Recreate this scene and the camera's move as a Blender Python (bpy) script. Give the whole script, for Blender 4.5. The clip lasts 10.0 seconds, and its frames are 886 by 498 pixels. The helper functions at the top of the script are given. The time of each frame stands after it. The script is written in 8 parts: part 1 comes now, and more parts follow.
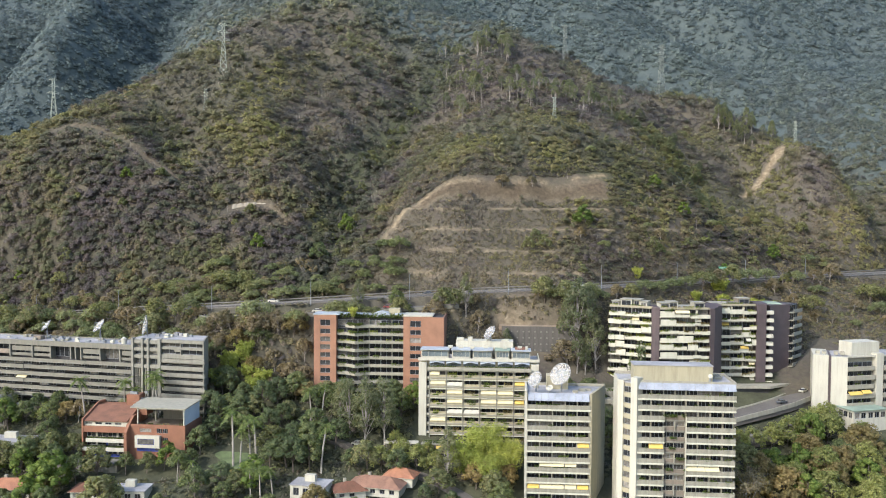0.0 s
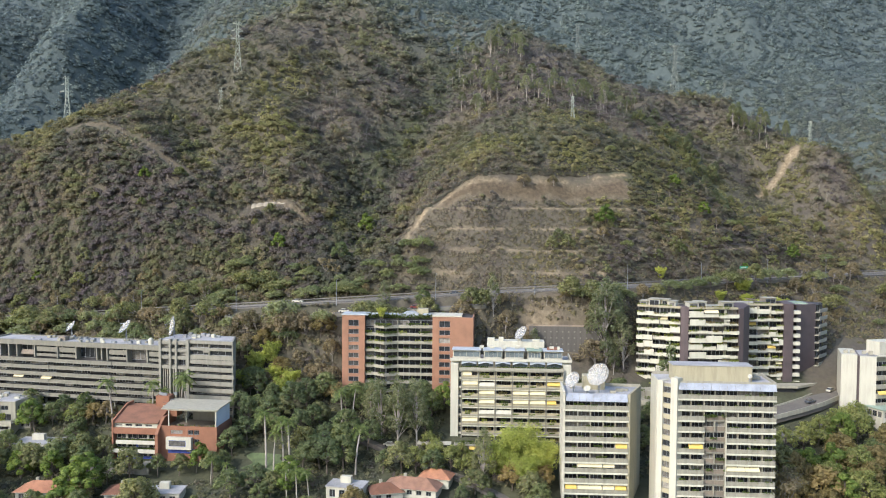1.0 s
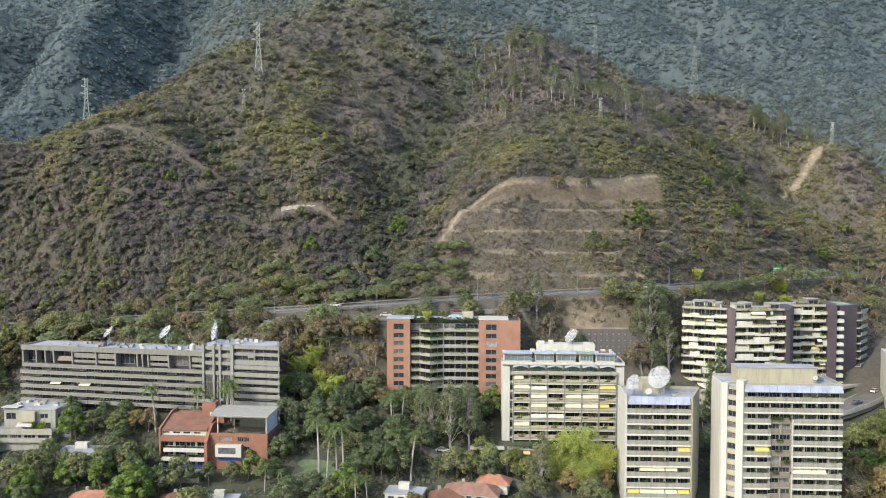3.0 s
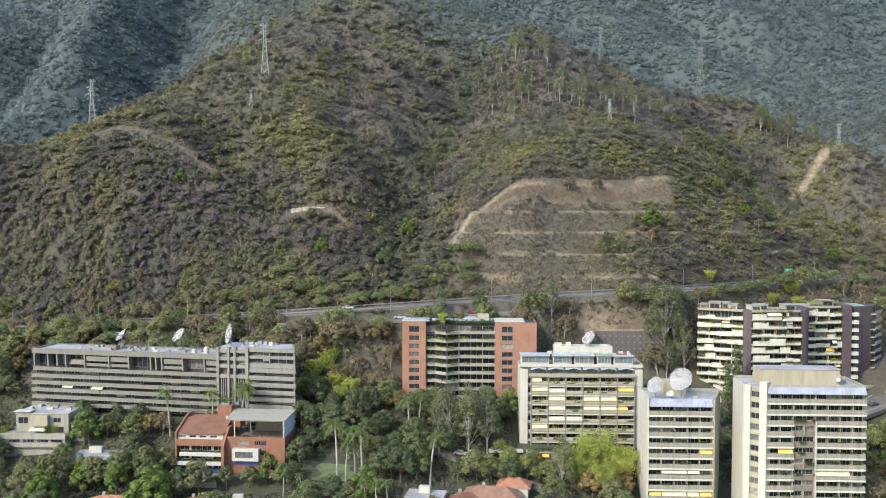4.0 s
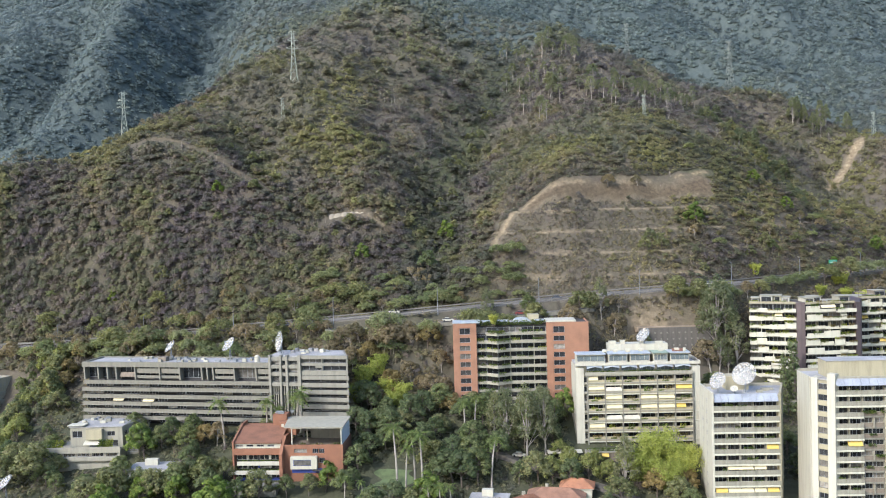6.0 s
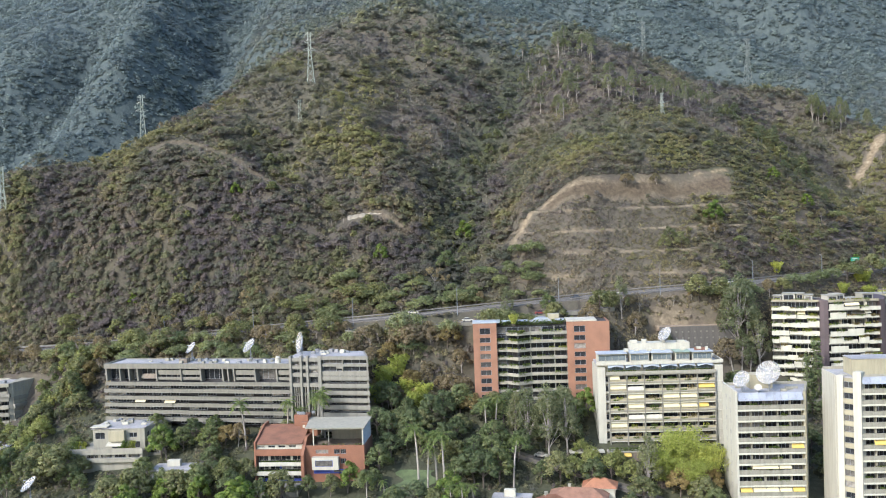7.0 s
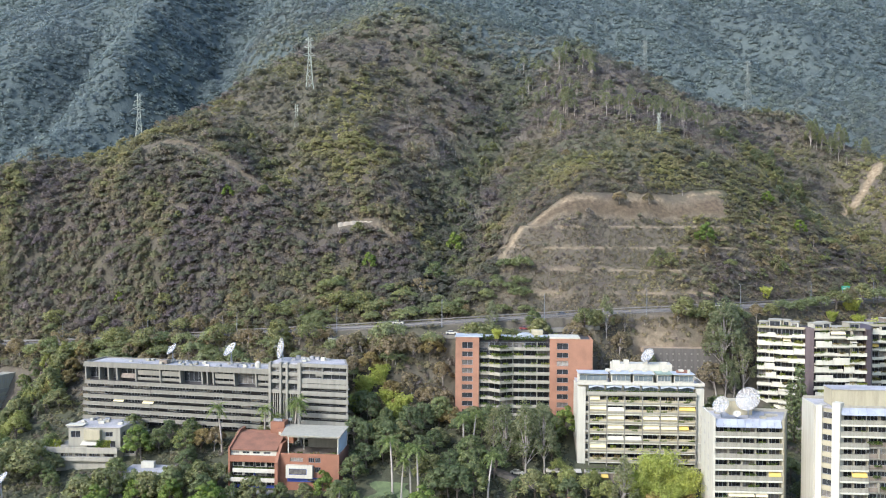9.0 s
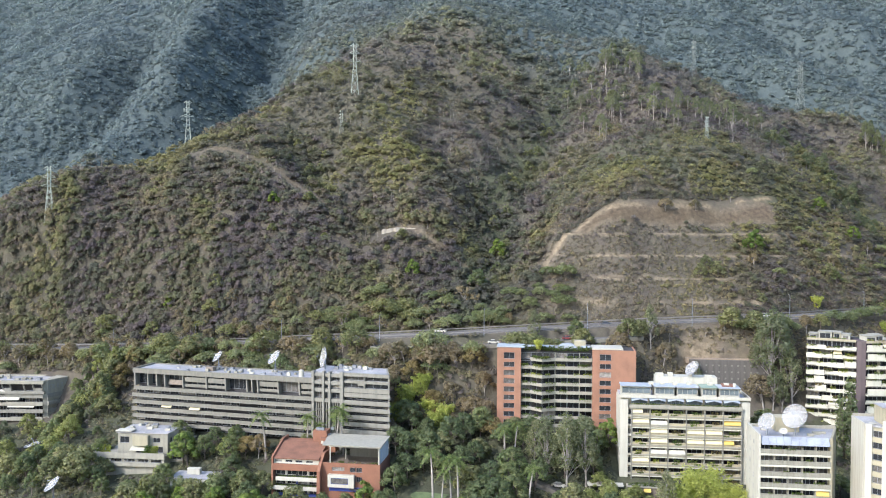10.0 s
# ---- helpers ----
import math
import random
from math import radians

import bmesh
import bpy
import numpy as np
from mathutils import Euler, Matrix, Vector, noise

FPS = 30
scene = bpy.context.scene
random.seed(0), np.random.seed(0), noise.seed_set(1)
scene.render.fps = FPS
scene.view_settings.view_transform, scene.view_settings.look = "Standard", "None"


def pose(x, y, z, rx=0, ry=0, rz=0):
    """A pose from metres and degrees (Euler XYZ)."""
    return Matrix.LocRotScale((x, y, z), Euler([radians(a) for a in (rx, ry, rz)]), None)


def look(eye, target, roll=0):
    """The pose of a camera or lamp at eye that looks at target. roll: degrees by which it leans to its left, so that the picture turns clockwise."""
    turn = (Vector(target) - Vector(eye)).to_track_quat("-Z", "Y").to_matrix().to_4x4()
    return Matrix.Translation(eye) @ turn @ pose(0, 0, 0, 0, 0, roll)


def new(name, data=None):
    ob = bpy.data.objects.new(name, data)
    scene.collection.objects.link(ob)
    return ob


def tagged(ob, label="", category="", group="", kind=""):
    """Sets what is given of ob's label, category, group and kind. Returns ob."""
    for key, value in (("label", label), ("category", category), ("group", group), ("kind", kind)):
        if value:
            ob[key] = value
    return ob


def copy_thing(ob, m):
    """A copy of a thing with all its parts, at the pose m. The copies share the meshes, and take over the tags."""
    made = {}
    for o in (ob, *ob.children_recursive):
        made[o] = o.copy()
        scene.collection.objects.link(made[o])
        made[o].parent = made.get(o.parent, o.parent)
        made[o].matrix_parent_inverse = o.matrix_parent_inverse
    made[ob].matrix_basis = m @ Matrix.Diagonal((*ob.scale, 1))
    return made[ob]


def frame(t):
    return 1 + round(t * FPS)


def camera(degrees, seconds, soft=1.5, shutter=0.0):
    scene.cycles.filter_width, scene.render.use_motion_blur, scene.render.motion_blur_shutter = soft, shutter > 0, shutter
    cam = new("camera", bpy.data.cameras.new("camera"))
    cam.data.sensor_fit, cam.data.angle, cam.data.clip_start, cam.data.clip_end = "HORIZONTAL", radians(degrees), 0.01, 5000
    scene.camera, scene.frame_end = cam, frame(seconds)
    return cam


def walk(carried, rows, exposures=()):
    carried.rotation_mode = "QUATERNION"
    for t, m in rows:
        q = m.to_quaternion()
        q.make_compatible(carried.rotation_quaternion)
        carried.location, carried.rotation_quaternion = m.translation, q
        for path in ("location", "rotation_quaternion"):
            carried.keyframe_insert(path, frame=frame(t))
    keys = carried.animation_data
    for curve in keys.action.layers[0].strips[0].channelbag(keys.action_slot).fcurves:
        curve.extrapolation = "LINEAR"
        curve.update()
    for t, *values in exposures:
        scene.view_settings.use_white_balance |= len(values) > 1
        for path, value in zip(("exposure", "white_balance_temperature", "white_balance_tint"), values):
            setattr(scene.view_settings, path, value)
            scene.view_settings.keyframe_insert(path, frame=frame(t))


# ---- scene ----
cam = camera(54.4, 10.0, soft=1.05)
PATH = [
    (0, (9.652, 0.963, 90.54), (9.43, 2.949, 90.455), 0.4),
    (0.5, (2.454, 0.745, 90.628), (2.245, 2.732, 90.542), 0.5),
    (1, (-4.373, 0.655, 90.706), (-4.572, 2.643, 90.619), 0.4),
    (1.5, (-11.085, 0.937, 90.409), (-11.271, 2.926, 90.324), 0.3),
    (2, (-17.056, 1.06, 90.64), (-17.231, 3.05, 90.554), 0.2),
    (2.5, (-22.489, 1.448, 90.528), (-22.655, 3.439, 90.444), 0.2),
    (4, (-35.578, 3.041, 90.28), (-35.718, 5.035, 90.204), 0.1),
    (4.5, (-39.537, 3.456, 90.217), (-39.669, 5.45, 90.142), 0.1),
    (5, (-43.237, 4.08, 89.803), (-43.368, 6.075, 89.734), -0.0),
    (5.5, (-46.305, 4.188, 89.615), (-46.444, 6.182, 89.548), -0.1),
    (6.8, (-51.74, 3.84, 89.41), (-51.929, 5.83, 89.345), -4.3),
    (7, (-51.1, 4.385, 89.124), (-51.295, 6.375, 89.062), -2.1),
    (7.5, (-49.419, 5.138, 88.253), (-49.617, 7.127, 88.201), 0.1),
    (8, (-47.374, 5.994, 88.418), (-47.572, 7.984, 88.37), 0.2),
    (8.5, (-45.887, 6.543, 88.733), (-46.083, 8.532, 88.689), 0.2),
    (9, (-45.637, 6.515, 89.779), (-45.837, 8.504, 89.739), 0.3),
    (9.1, (-45.355, 6.6114, 90.1852), (-45.5739, 8.5983, 90.144), 0.28),
    (9.2, (-45.073, 6.7078, 90.5914), (-45.3273, 8.6905, 90.549), 0.26),
    (9.3, (-44.791, 6.8042, 90.9976), (-45.0734, 8.783, 90.954), 0.24),
    (9.4, (-44.509, 6.9006, 91.4038), (-44.8081, 8.8769, 91.359), 0.22),
    (9.5, (-44.227, 6.997, 91.81), (-44.5367, 8.9716, 91.764), 0.2),
    (10, (-43.184, 7.137, 94.776), (-43.4967, 9.1114, 94.725), 0.3),
]
walk(cam, [(t, look(eye, target, roll)) for t, eye, target, roll in PATH], exposures=((0.0, 1.41, 5880, 14), (5.0, 1.43, 5720, 14), (10.0, 1.62, 5540, 16)))

# ---------------------------------------------------------------- light
SUN_EL, SUN_AZ = radians(36), radians(220)          # azimuth clockwise from +y
world = bpy.data.worlds.new("sky")
scene.world = world
world.use_nodes = True
wn = world.node_tree.nodes
sky = wn.new("ShaderNodeTexSky")
sky.sky_type, sky.sun_disc, sky.sun_elevation, sky.sun_rotation = "NISHITA", False, SUN_EL, SUN_AZ
sky.air_density, sky.dust_density, sky.ozone_density = 1.3, 2.2, 1.4
wn["Background"].inputs["Strength"].default_value = 0.15
world.node_tree.links.new(sky.outputs["Color"], wn["Background"].inputs["Color"])
sun = new("sun", bpy.data.lights.new("sun", "SUN"))
sun.data.energy, sun.data.angle, sun.data.color = 1.7, radians(0.6), (1.0, 0.93, 0.82)
sun.matrix_world = look((math.sin(SUN_AZ) * math.cos(SUN_EL) * 900, math.cos(SUN_AZ) * math.cos(SUN_EL) * 900, math.sin(SUN_EL) * 900), (0, 0, 0))


# ---------------------------------------------------------------- materials
def mat(name, build):
    m = bpy.data.materials.new(name)
    m.use_nodes = True
    build(m.node_tree, m.node_tree.nodes["Principled BSDF"])
    return m


def node(t, kind, **inputs):
    n = t.nodes.new(kind)
    for k, v in inputs.items():
        n.inputs[k.replace("_", " ")].default_value = v
    return n


def noise_node(t, size, detail=4.0, rough=0.6):
    """Noise in object space; size in metres."""
    n = node(t, "ShaderNodeTexNoise", Scale=1.0 / size, Detail=detail, Roughness=rough)
    c = t.nodes.new("ShaderNodeTexCoord")
    t.links.new(c.outputs["Object"], n.inputs["Vector"])
    return n


def ramp(t, src, stops):
    r = t.nodes.new("ShaderNodeValToRGB")
    e = r.color_ramp.elements
    while len(e) < len(stops):
        e.new(0.5)
    for el, (p, c) in zip(e, stops):
        el.position, el.color = p, (*c, 1)
    t.links.new(src, r.inputs["Fac"])
    return r.outputs["Color"]


def mix(t, fac, a, b, blend="MIX"):
    m = t.nodes.new("ShaderNodeMix")
    m.data_type, m.blend_type = "RGBA", blend
    for sock, v in ((m.inputs[0], fac), (m.inputs[6], a), (m.inputs[7], b)):
        if isinstance(v, (int, float)):
            sock.default_value = v
        elif isinstance(v, tuple):
            sock.default_value = (*v, 1)
        else:
            t.links.new(v, sock)
    return m.outputs[2]


def bump(t, p, src, strength, dist):
    b = node(t, "ShaderNodeBump", Strength=strength, Distance=dist)
    t.links.new(src, b.inputs["Height"])
    t.links.new(b.outputs["Normal"], p.inputs["Normal"])


def plain(name, colour, rough=0.8, wear=0.25, size=1.5, metal=0.0, grain=0.12, streak=False):
    """A painted or mineral surface with stains at two scales."""
    def build(t, p):
        big, fine = noise_node(t, size * 3, 5), noise_node(t, size * 0.15, 3)
        if streak:
            mp = node(t, "ShaderNodeMapping")
            mp.inputs["Scale"].default_value = (1, 1, 0.12)
            c = t.nodes.new("ShaderNodeTexCoord")
            t.links.new(c.outputs["Object"], mp.inputs["Vector"])
            t.links.new(mp.outputs["Vector"], big.inputs["Vector"])
            big.inputs["Scale"].default_value = 0.9
        lo = tuple(c * (1 - wear) for c in colour)
        hi = tuple(min(1, c * (1 + wear * 0.35)) for c in colour)
        col = ramp(t, big.outputs["Fac"], [(0.3, lo), (0.55, colour), (0.75, hi)])
        lo2 = tuple(1 - wear * 0.5 for c in colour)
        col = mix(t, 1.0, col, ramp(t, fine.outputs["Fac"], [(0.35, lo2), (0.6, (1, 1, 1))]), "MULTIPLY")
        t.links.new(col, p.inputs["Base Color"])
        p.inputs["Roughness"].default_value, p.inputs["Metallic"].default_value = rough, metal
        if grain:
            bump(t, p, fine.outputs["Fac"], grain, 0.05)
    return mat(name, build)


CONCRETE = plain("concrete", (0.158, 0.150, 0.113), 0.85, 0.22, streak=True)
PALE = plain("pale_concrete", (0.252, 0.237, 0.174), 0.85, 0.2, streak=True)
WHITE = plain("white_paint", (0.387, 0.369, 0.283), 0.7, 0.18, streak=True)
CREAM = plain("cream_plaster", (0.297, 0.267, 0.167), 0.85, 0.22, streak=True)
BUTTER = plain("butter_plaster", (0.323, 0.287, 0.172), 0.85, 0.25, streak=True)
ROCK = plain("pale_rock", (0.34, 0.30, 0.22), 0.95, 0.4, 1.2, grain=0.5)
EARTH = plain("beige_earth", (0.230, 0.175, 0.115), 0.95, 0.4, 2.0, grain=0.5)
RAILGREY = plain("weathered_railing_render", (0.232, 0.222, 0.163), 0.85, 0.35, streak=True)
STONE = plain("grey_stone_render", (0.191, 0.183, 0.141), 0.85, 0.22, streak=True)
BAND = plain("white_band_render", (0.437, 0.420, 0.313), 0.8, 0.2, streak=True)
HOUSEBRICK = plain("brown_brick", (0.20, 0.091, 0.048), 0.9, 0.25)
FADEDTILE = plain("faded_tile", (0.225, 0.122, 0.074), 0.9, 0.35, 0.8)
BRICKRED = plain("red_brick", (0.252, 0.130, 0.074), 0.9, 0.22)
BROWN = plain("brown_tile", (0.070, 0.051, 0.048), 0.6, 0.25)
TILE = plain("roof_tile", (0.160, 0.073, 0.038), 0.85, 0.35)
YELLOW = plain("yellow_canvas", (0.500, 0.360, 0.080), 0.9, 0.2)
CANVAS = plain("cream_canvas", (0.520, 0.460, 0.270), 0.9, 0.2)


def glass_build(t, p):
    """Window glass: mostly dark rooms, here and there a drawn curtain."""
    o = t.nodes.new("ShaderNodeObjectInfo")
    col = ramp(t, o.outputs["Random"], [(0.0, (0.018, 0.02, 0.022)), (0.55, (0.03, 0.032, 0.034)), (0.72, (0.06, 0.058, 0.052)), (0.86, (0.13, 0.12, 0.10)), (1.0, (0.24, 0.22, 0.18))])
    n = noise_node(t, 1.1, 2)
    col = mix(t, 0.7, col, ramp(t, n.outputs["Fac"], [(0.35, (0.5, 0.5, 0.5)), (0.65, (1.3, 1.3, 1.3))]), "MULTIPLY")
    t.links.new(col, p.inputs["Base Color"])
    p.inputs["Roughness"].default_value = 0.13


GLASS = mat("window_glass", glass_build)
# dark colour that stands for the shade of unlit rooms and recesses
SHADE = plain("painted_shade", (0.041, 0.039, 0.037), 0.9, 0.4)
ROOFMEMB = plain("roof_membrane", (0.300, 0.292, 0.272), 0.7, 0.4, 3.0)
METAL = plain("grey_metal", (0.262, 0.279, 0.287), 0.45, 0.3, metal=0.6)
BLUE = plain("blue_paint", (0.03, 0.05, 0.22), 0.6, 0.2)
ASPHALT = plain("asphalt", (0.112, 0.100, 0.080), 0.9, 0.3, 4.0)


def ground_build(t, p):
    big, mid, fine = noise_node(t, 45, 6), noise_node(t, 9, 6), noise_node(t, 1.6, 5)
    brush = noise_node(t, 2.6, 5, 0.65)
    dry = mix(t, 0.72, ramp(t, brush.outputs["Fac"], [(0.36, (0.068, 0.058, 0.050)), (0.46, (0.090, 0.078, 0.057)), (0.54, (0.076, 0.076, 0.045)), (0.66, (0.118, 0.102, 0.068))]),
              ramp(t, mid.outputs["Fac"], [(0.3, (0.068, 0.058, 0.050)), (0.5, (0.092, 0.079, 0.058)), (0.7, (0.114, 0.098, 0.066))]))
    wet = ramp(t, mid.outputs["Fac"], [(0.3, (0.040, 0.045, 0.026)), (0.55, (0.060, 0.066, 0.036)), (0.75, (0.085, 0.087, 0.048))])
    a = t.nodes.new("ShaderNodeAttribute")
    a.attribute_name = "cover"
    s = t.nodes.new("ShaderNodeSeparateColor")
    t.links.new(a.outputs["Color"], s.inputs["Color"])
    soil = ramp(t, fine.outputs["Fac"], [(0.3, (0.15, 0.114, 0.068)), (0.5, (0.23, 0.180, 0.108)), (0.7, (0.31, 0.252, 0.160))])
    col = mix(t, s.outputs["Green"], dry, wet)
    # blue tint under the forest puts distance haze into the ground colour
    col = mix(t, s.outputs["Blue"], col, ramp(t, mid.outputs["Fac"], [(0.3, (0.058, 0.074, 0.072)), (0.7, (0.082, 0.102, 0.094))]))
    rust = ramp(t, fine.outputs["Fac"], [(0.3, (0.060, 0.043, 0.026)), (0.5, (0.080, 0.058, 0.034)), (0.7, (0.104, 0.077, 0.046))])
    soil = mix(t, a.outputs["Alpha"], soil, rust)
    col = mix(t, s.outputs["Red"], col, soil)
    col = mix(t, 0.6, col, ramp(t, fine.outputs["Fac"], [(0.3, (0.55, 0.55, 0.55)), (0.7, (1, 1, 1))]), "MULTIPLY")
    t.links.new(col, p.inputs["Base Color"])
    p.inputs["Roughness"].default_value = 0.95
    p.inputs["Specular IOR Level"].default_value = 0.1
    bump(t, p, fine.outputs["Fac"], 0.6, 0.6)


GROUND = mat("hill_ground", ground_build)


def leaf_build(dark, mid, light, dry):
    def build(t, p):
        g = t.nodes.new("ShaderNodeNewGeometry")
        o = t.nodes.new("ShaderNodeObjectInfo")
        col = ramp(t, g.outputs["Random Per Island"], [(0.0, dark), (0.5, mid), (1.0, light)])
        col = mix(t, 1.0, col, ramp(t, o.outputs["Random"], [(0.0, (0.75, 0.8, 0.75)), (0.5, (1, 1, 1)), (1.0, (1.14, 1.1, 1.0))]), "MULTIPLY")
        n = noise_node(t, 1.7, 3)
        f = ramp(t, n.outputs["Fac"], [(0.5, (0, 0, 0)), (0.75, (0.6, 0.6, 0.6))])
        col = mix(t, f, col, dry)
        t.links.new(col, p.inputs["Base Color"])
        p.inputs["Roughness"].default_value = 0.7
        p.inputs["Specular IOR Level"].default_value = 0.25
        tr = node(t, "ShaderNodeBsdfTranslucent")
        t.links.new(mix(t, 1.0, col, (1.2, 1.25, 0.6), "MULTIPLY"), tr.inputs["Color"])
        ms = t.nodes.new("ShaderNodeMixShader")
        ms.inputs[0].default_value = 0.5
        t.links.new(p.outputs[0], ms.inputs[1])
        t.links.new(tr.outputs[0], ms.inputs[2])
        t.links.new(ms.outputs[0], t.nodes["Material Output"].inputs["Surface"])
    return build


PLANT = mat("balcony_leaves", leaf_build((0.03, 0.05, 0.012), (0.07, 0.11, 0.025), (0.14, 0.17, 0.04), (0.14, 0.12, 0.05)))
LIMEPLANT = mat("lime_leaves", leaf_build((0.10, 0.13, 0.02), (0.19, 0.22, 0.035), (0.29, 0.30, 0.07), (0.24, 0.22, 0.08)))
DRYPLANT = mat("dry_leaves", leaf_build((0.08, 0.06, 0.025), (0.16, 0.13, 0.06), (0.24, 0.2, 0.1), (0.2, 0.17, 0.1)))
SKYLIGHT = plain("weathered_roof_light", (0.279, 0.295, 0.312), 0.4, 0.35, 1.0)
BLUEROOF = plain("blue_grey_roof", (0.330, 0.360, 0.365), 0.5, 0.3)
BLUEGLASS = plain("pale_green_glass", (0.130, 0.155, 0.155), 0.15, 0.4, grain=0)
GREENROOF = plain("green_roof", (0.213, 0.271, 0.197), 0.8, 0.3)
UMBER = plain("umber_concrete", (0.175, 0.145, 0.105), 0.85, 0.35, streak=True)


def mesh_dish_build(t, p):
    n = noise_node(t, 0.8, 3)
    t.links.new(ramp(t, n.outputs["Fac"], [(0.3, (0.40, 0.39, 0.35)), (0.7, (0.52, 0.51, 0.46))]), p.inputs["Base Color"])
    p.inputs["Roughness"].default_value = 0.6
    tr = node(t, "ShaderNodeBsdfTransparent")
    ms = t.nodes.new("ShaderNodeMixShader")
    ms.inputs[0].default_value = 0.7
    t.links.new(p.outputs[0], ms.inputs[1])
    t.links.new(tr.outputs[0], ms.inputs[2])
    t.links.new(ms.outputs[0], t.nodes["Material Output"].inputs["Surface"])


MESHDISH = mat("wire_mesh", mesh_dish_build)
ORANGETILE = plain("orange_tile", (0.300, 0.138, 0.070), 0.85, 0.3, 0.8)
MILK = plain("milky_glass", (0.451, 0.492, 0.508), 0.3, 0.15)
SIGNGREEN = plain("sign_green", (0.01, 0.16, 0.09), 0.5, 0.1)
CARGREY = plain("dark_car_paint", (0.06, 0.065, 0.07), 0.3, 0.1)
CARRED = plain("dark_red_car_paint", (0.16, 0.03, 0.025), 0.3, 0.1)
DARKWALL = plain("dark_stained_wall", (0.085, 0.076, 0.060), 0.9, 0.35, streak=True)
RAIL = plain("weathered_rail", (0.15, 0.14, 0.12), 0.7, 0.3, metal=0.2)
RUBBER = plain("rubber", (0.02, 0.02, 0.02), 0.9, 0.2)
LAWN = plain("lawn_grass", (0.085, 0.112, 0.042), 0.95, 0.4, 0.8)
STEEL = plain("galvanised_steel", (0.34, 0.37, 0.29), 0.5, 0.25, metal=0.3)
# duller steel for the far pylons: haze painted into their colour
HAZESTEEL = plain("haze_dulled_steel", (0.17, 0.19, 0.16), 0.7, 0.25, metal=0.2)
BARK = plain("bark", (0.13, 0.105, 0.08), 0.95, 0.4, 0.4)
PALEBARK = plain("pale_bark", (0.30, 0.27, 0.22), 0.95, 0.35, 0.4)
LEAF_MID = mat("leaves_mid", leaf_build((0.083, 0.106, 0.051), (0.143, 0.172, 0.074), (0.224, 0.250, 0.106), (0.230, 0.205, 0.109)))
LEAF_DARK = mat("leaves_dark", leaf_build((0.064, 0.087, 0.047), (0.113, 0.143, 0.067), (0.178, 0.207, 0.094), (0.178, 0.167, 0.098)))
LEAF_GROVE = mat("leaves_grove", leaf_build((0.084, 0.100, 0.066), (0.124, 0.142, 0.088), (0.165, 0.182, 0.108), (0.16, 0.152, 0.105)))
LEAF_HOLLOW = mat("leaves_hollow", leaf_build((0.115, 0.125, 0.068), (0.17, 0.178, 0.09), (0.23, 0.235, 0.115), (0.21, 0.185, 0.115)))
LEAF_ACACIA = mat("leaves_acacia", leaf_build((0.125, 0.145, 0.075), (0.182, 0.205, 0.102), (0.24, 0.26, 0.13), (0.235, 0.215, 0.135)))
STEM = plain("grey_stem", (0.20, 0.18, 0.15), 0.95, 0.3, 0.4)
LEAF_BRIGHT = mat("leaves_bright", leaf_build((0.072, 0.112, 0.025), (0.13, 0.185, 0.038), (0.205, 0.255, 0.062), (0.18, 0.18, 0.06)))
LEAF_OLIVE = mat("leaves_olive", leaf_build((0.090, 0.100, 0.049), (0.169, 0.179, 0.079), (0.269, 0.269, 0.124), (0.269, 0.224, 0.124)))
LEAF_DRY = mat("leaves_dry", leaf_build((0.13, 0.106, 0.072), (0.21, 0.172, 0.110), (0.28, 0.234, 0.150), (0.25, 0.205, 0.13)))
LEAF_RUST = mat("leaves_rust", leaf_build((0.14, 0.108, 0.048), (0.23, 0.178, 0.075), (0.31, 0.25, 0.115), (0.22, 0.195, 0.09)))
LEAF_BAMBOO = mat("leaves_bamboo", leaf_build((0.25, 0.28, 0.06), (0.36, 0.39, 0.09), (0.45, 0.46, 0.13), (0.40, 0.40, 0.12)))
LEAF_GARDEN = mat("leaves_garden", leaf_build((0.120, 0.137, 0.046), (0.201, 0.222, 0.073), (0.305, 0.320, 0.112), (0.305, 0.262, 0.122)))
LEAF_WISPY = mat("leaves_wispy", leaf_build((0.105, 0.118, 0.068), (0.165, 0.18, 0.10), (0.235, 0.245, 0.14), (0.22, 0.195, 0.12)))
LEAF_PINE = mat("leaves_pine", leaf_build((0.125, 0.138, 0.094), (0.178, 0.192, 0.124), (0.23, 0.242, 0.152), (0.22, 0.20, 0.14)))
LEAF_PALM = mat("leaves_palm", leaf_build((0.058, 0.090, 0.028), (0.110, 0.150, 0.042), (0.19, 0.23, 0.075), (0.15, 0.15, 0.065)))


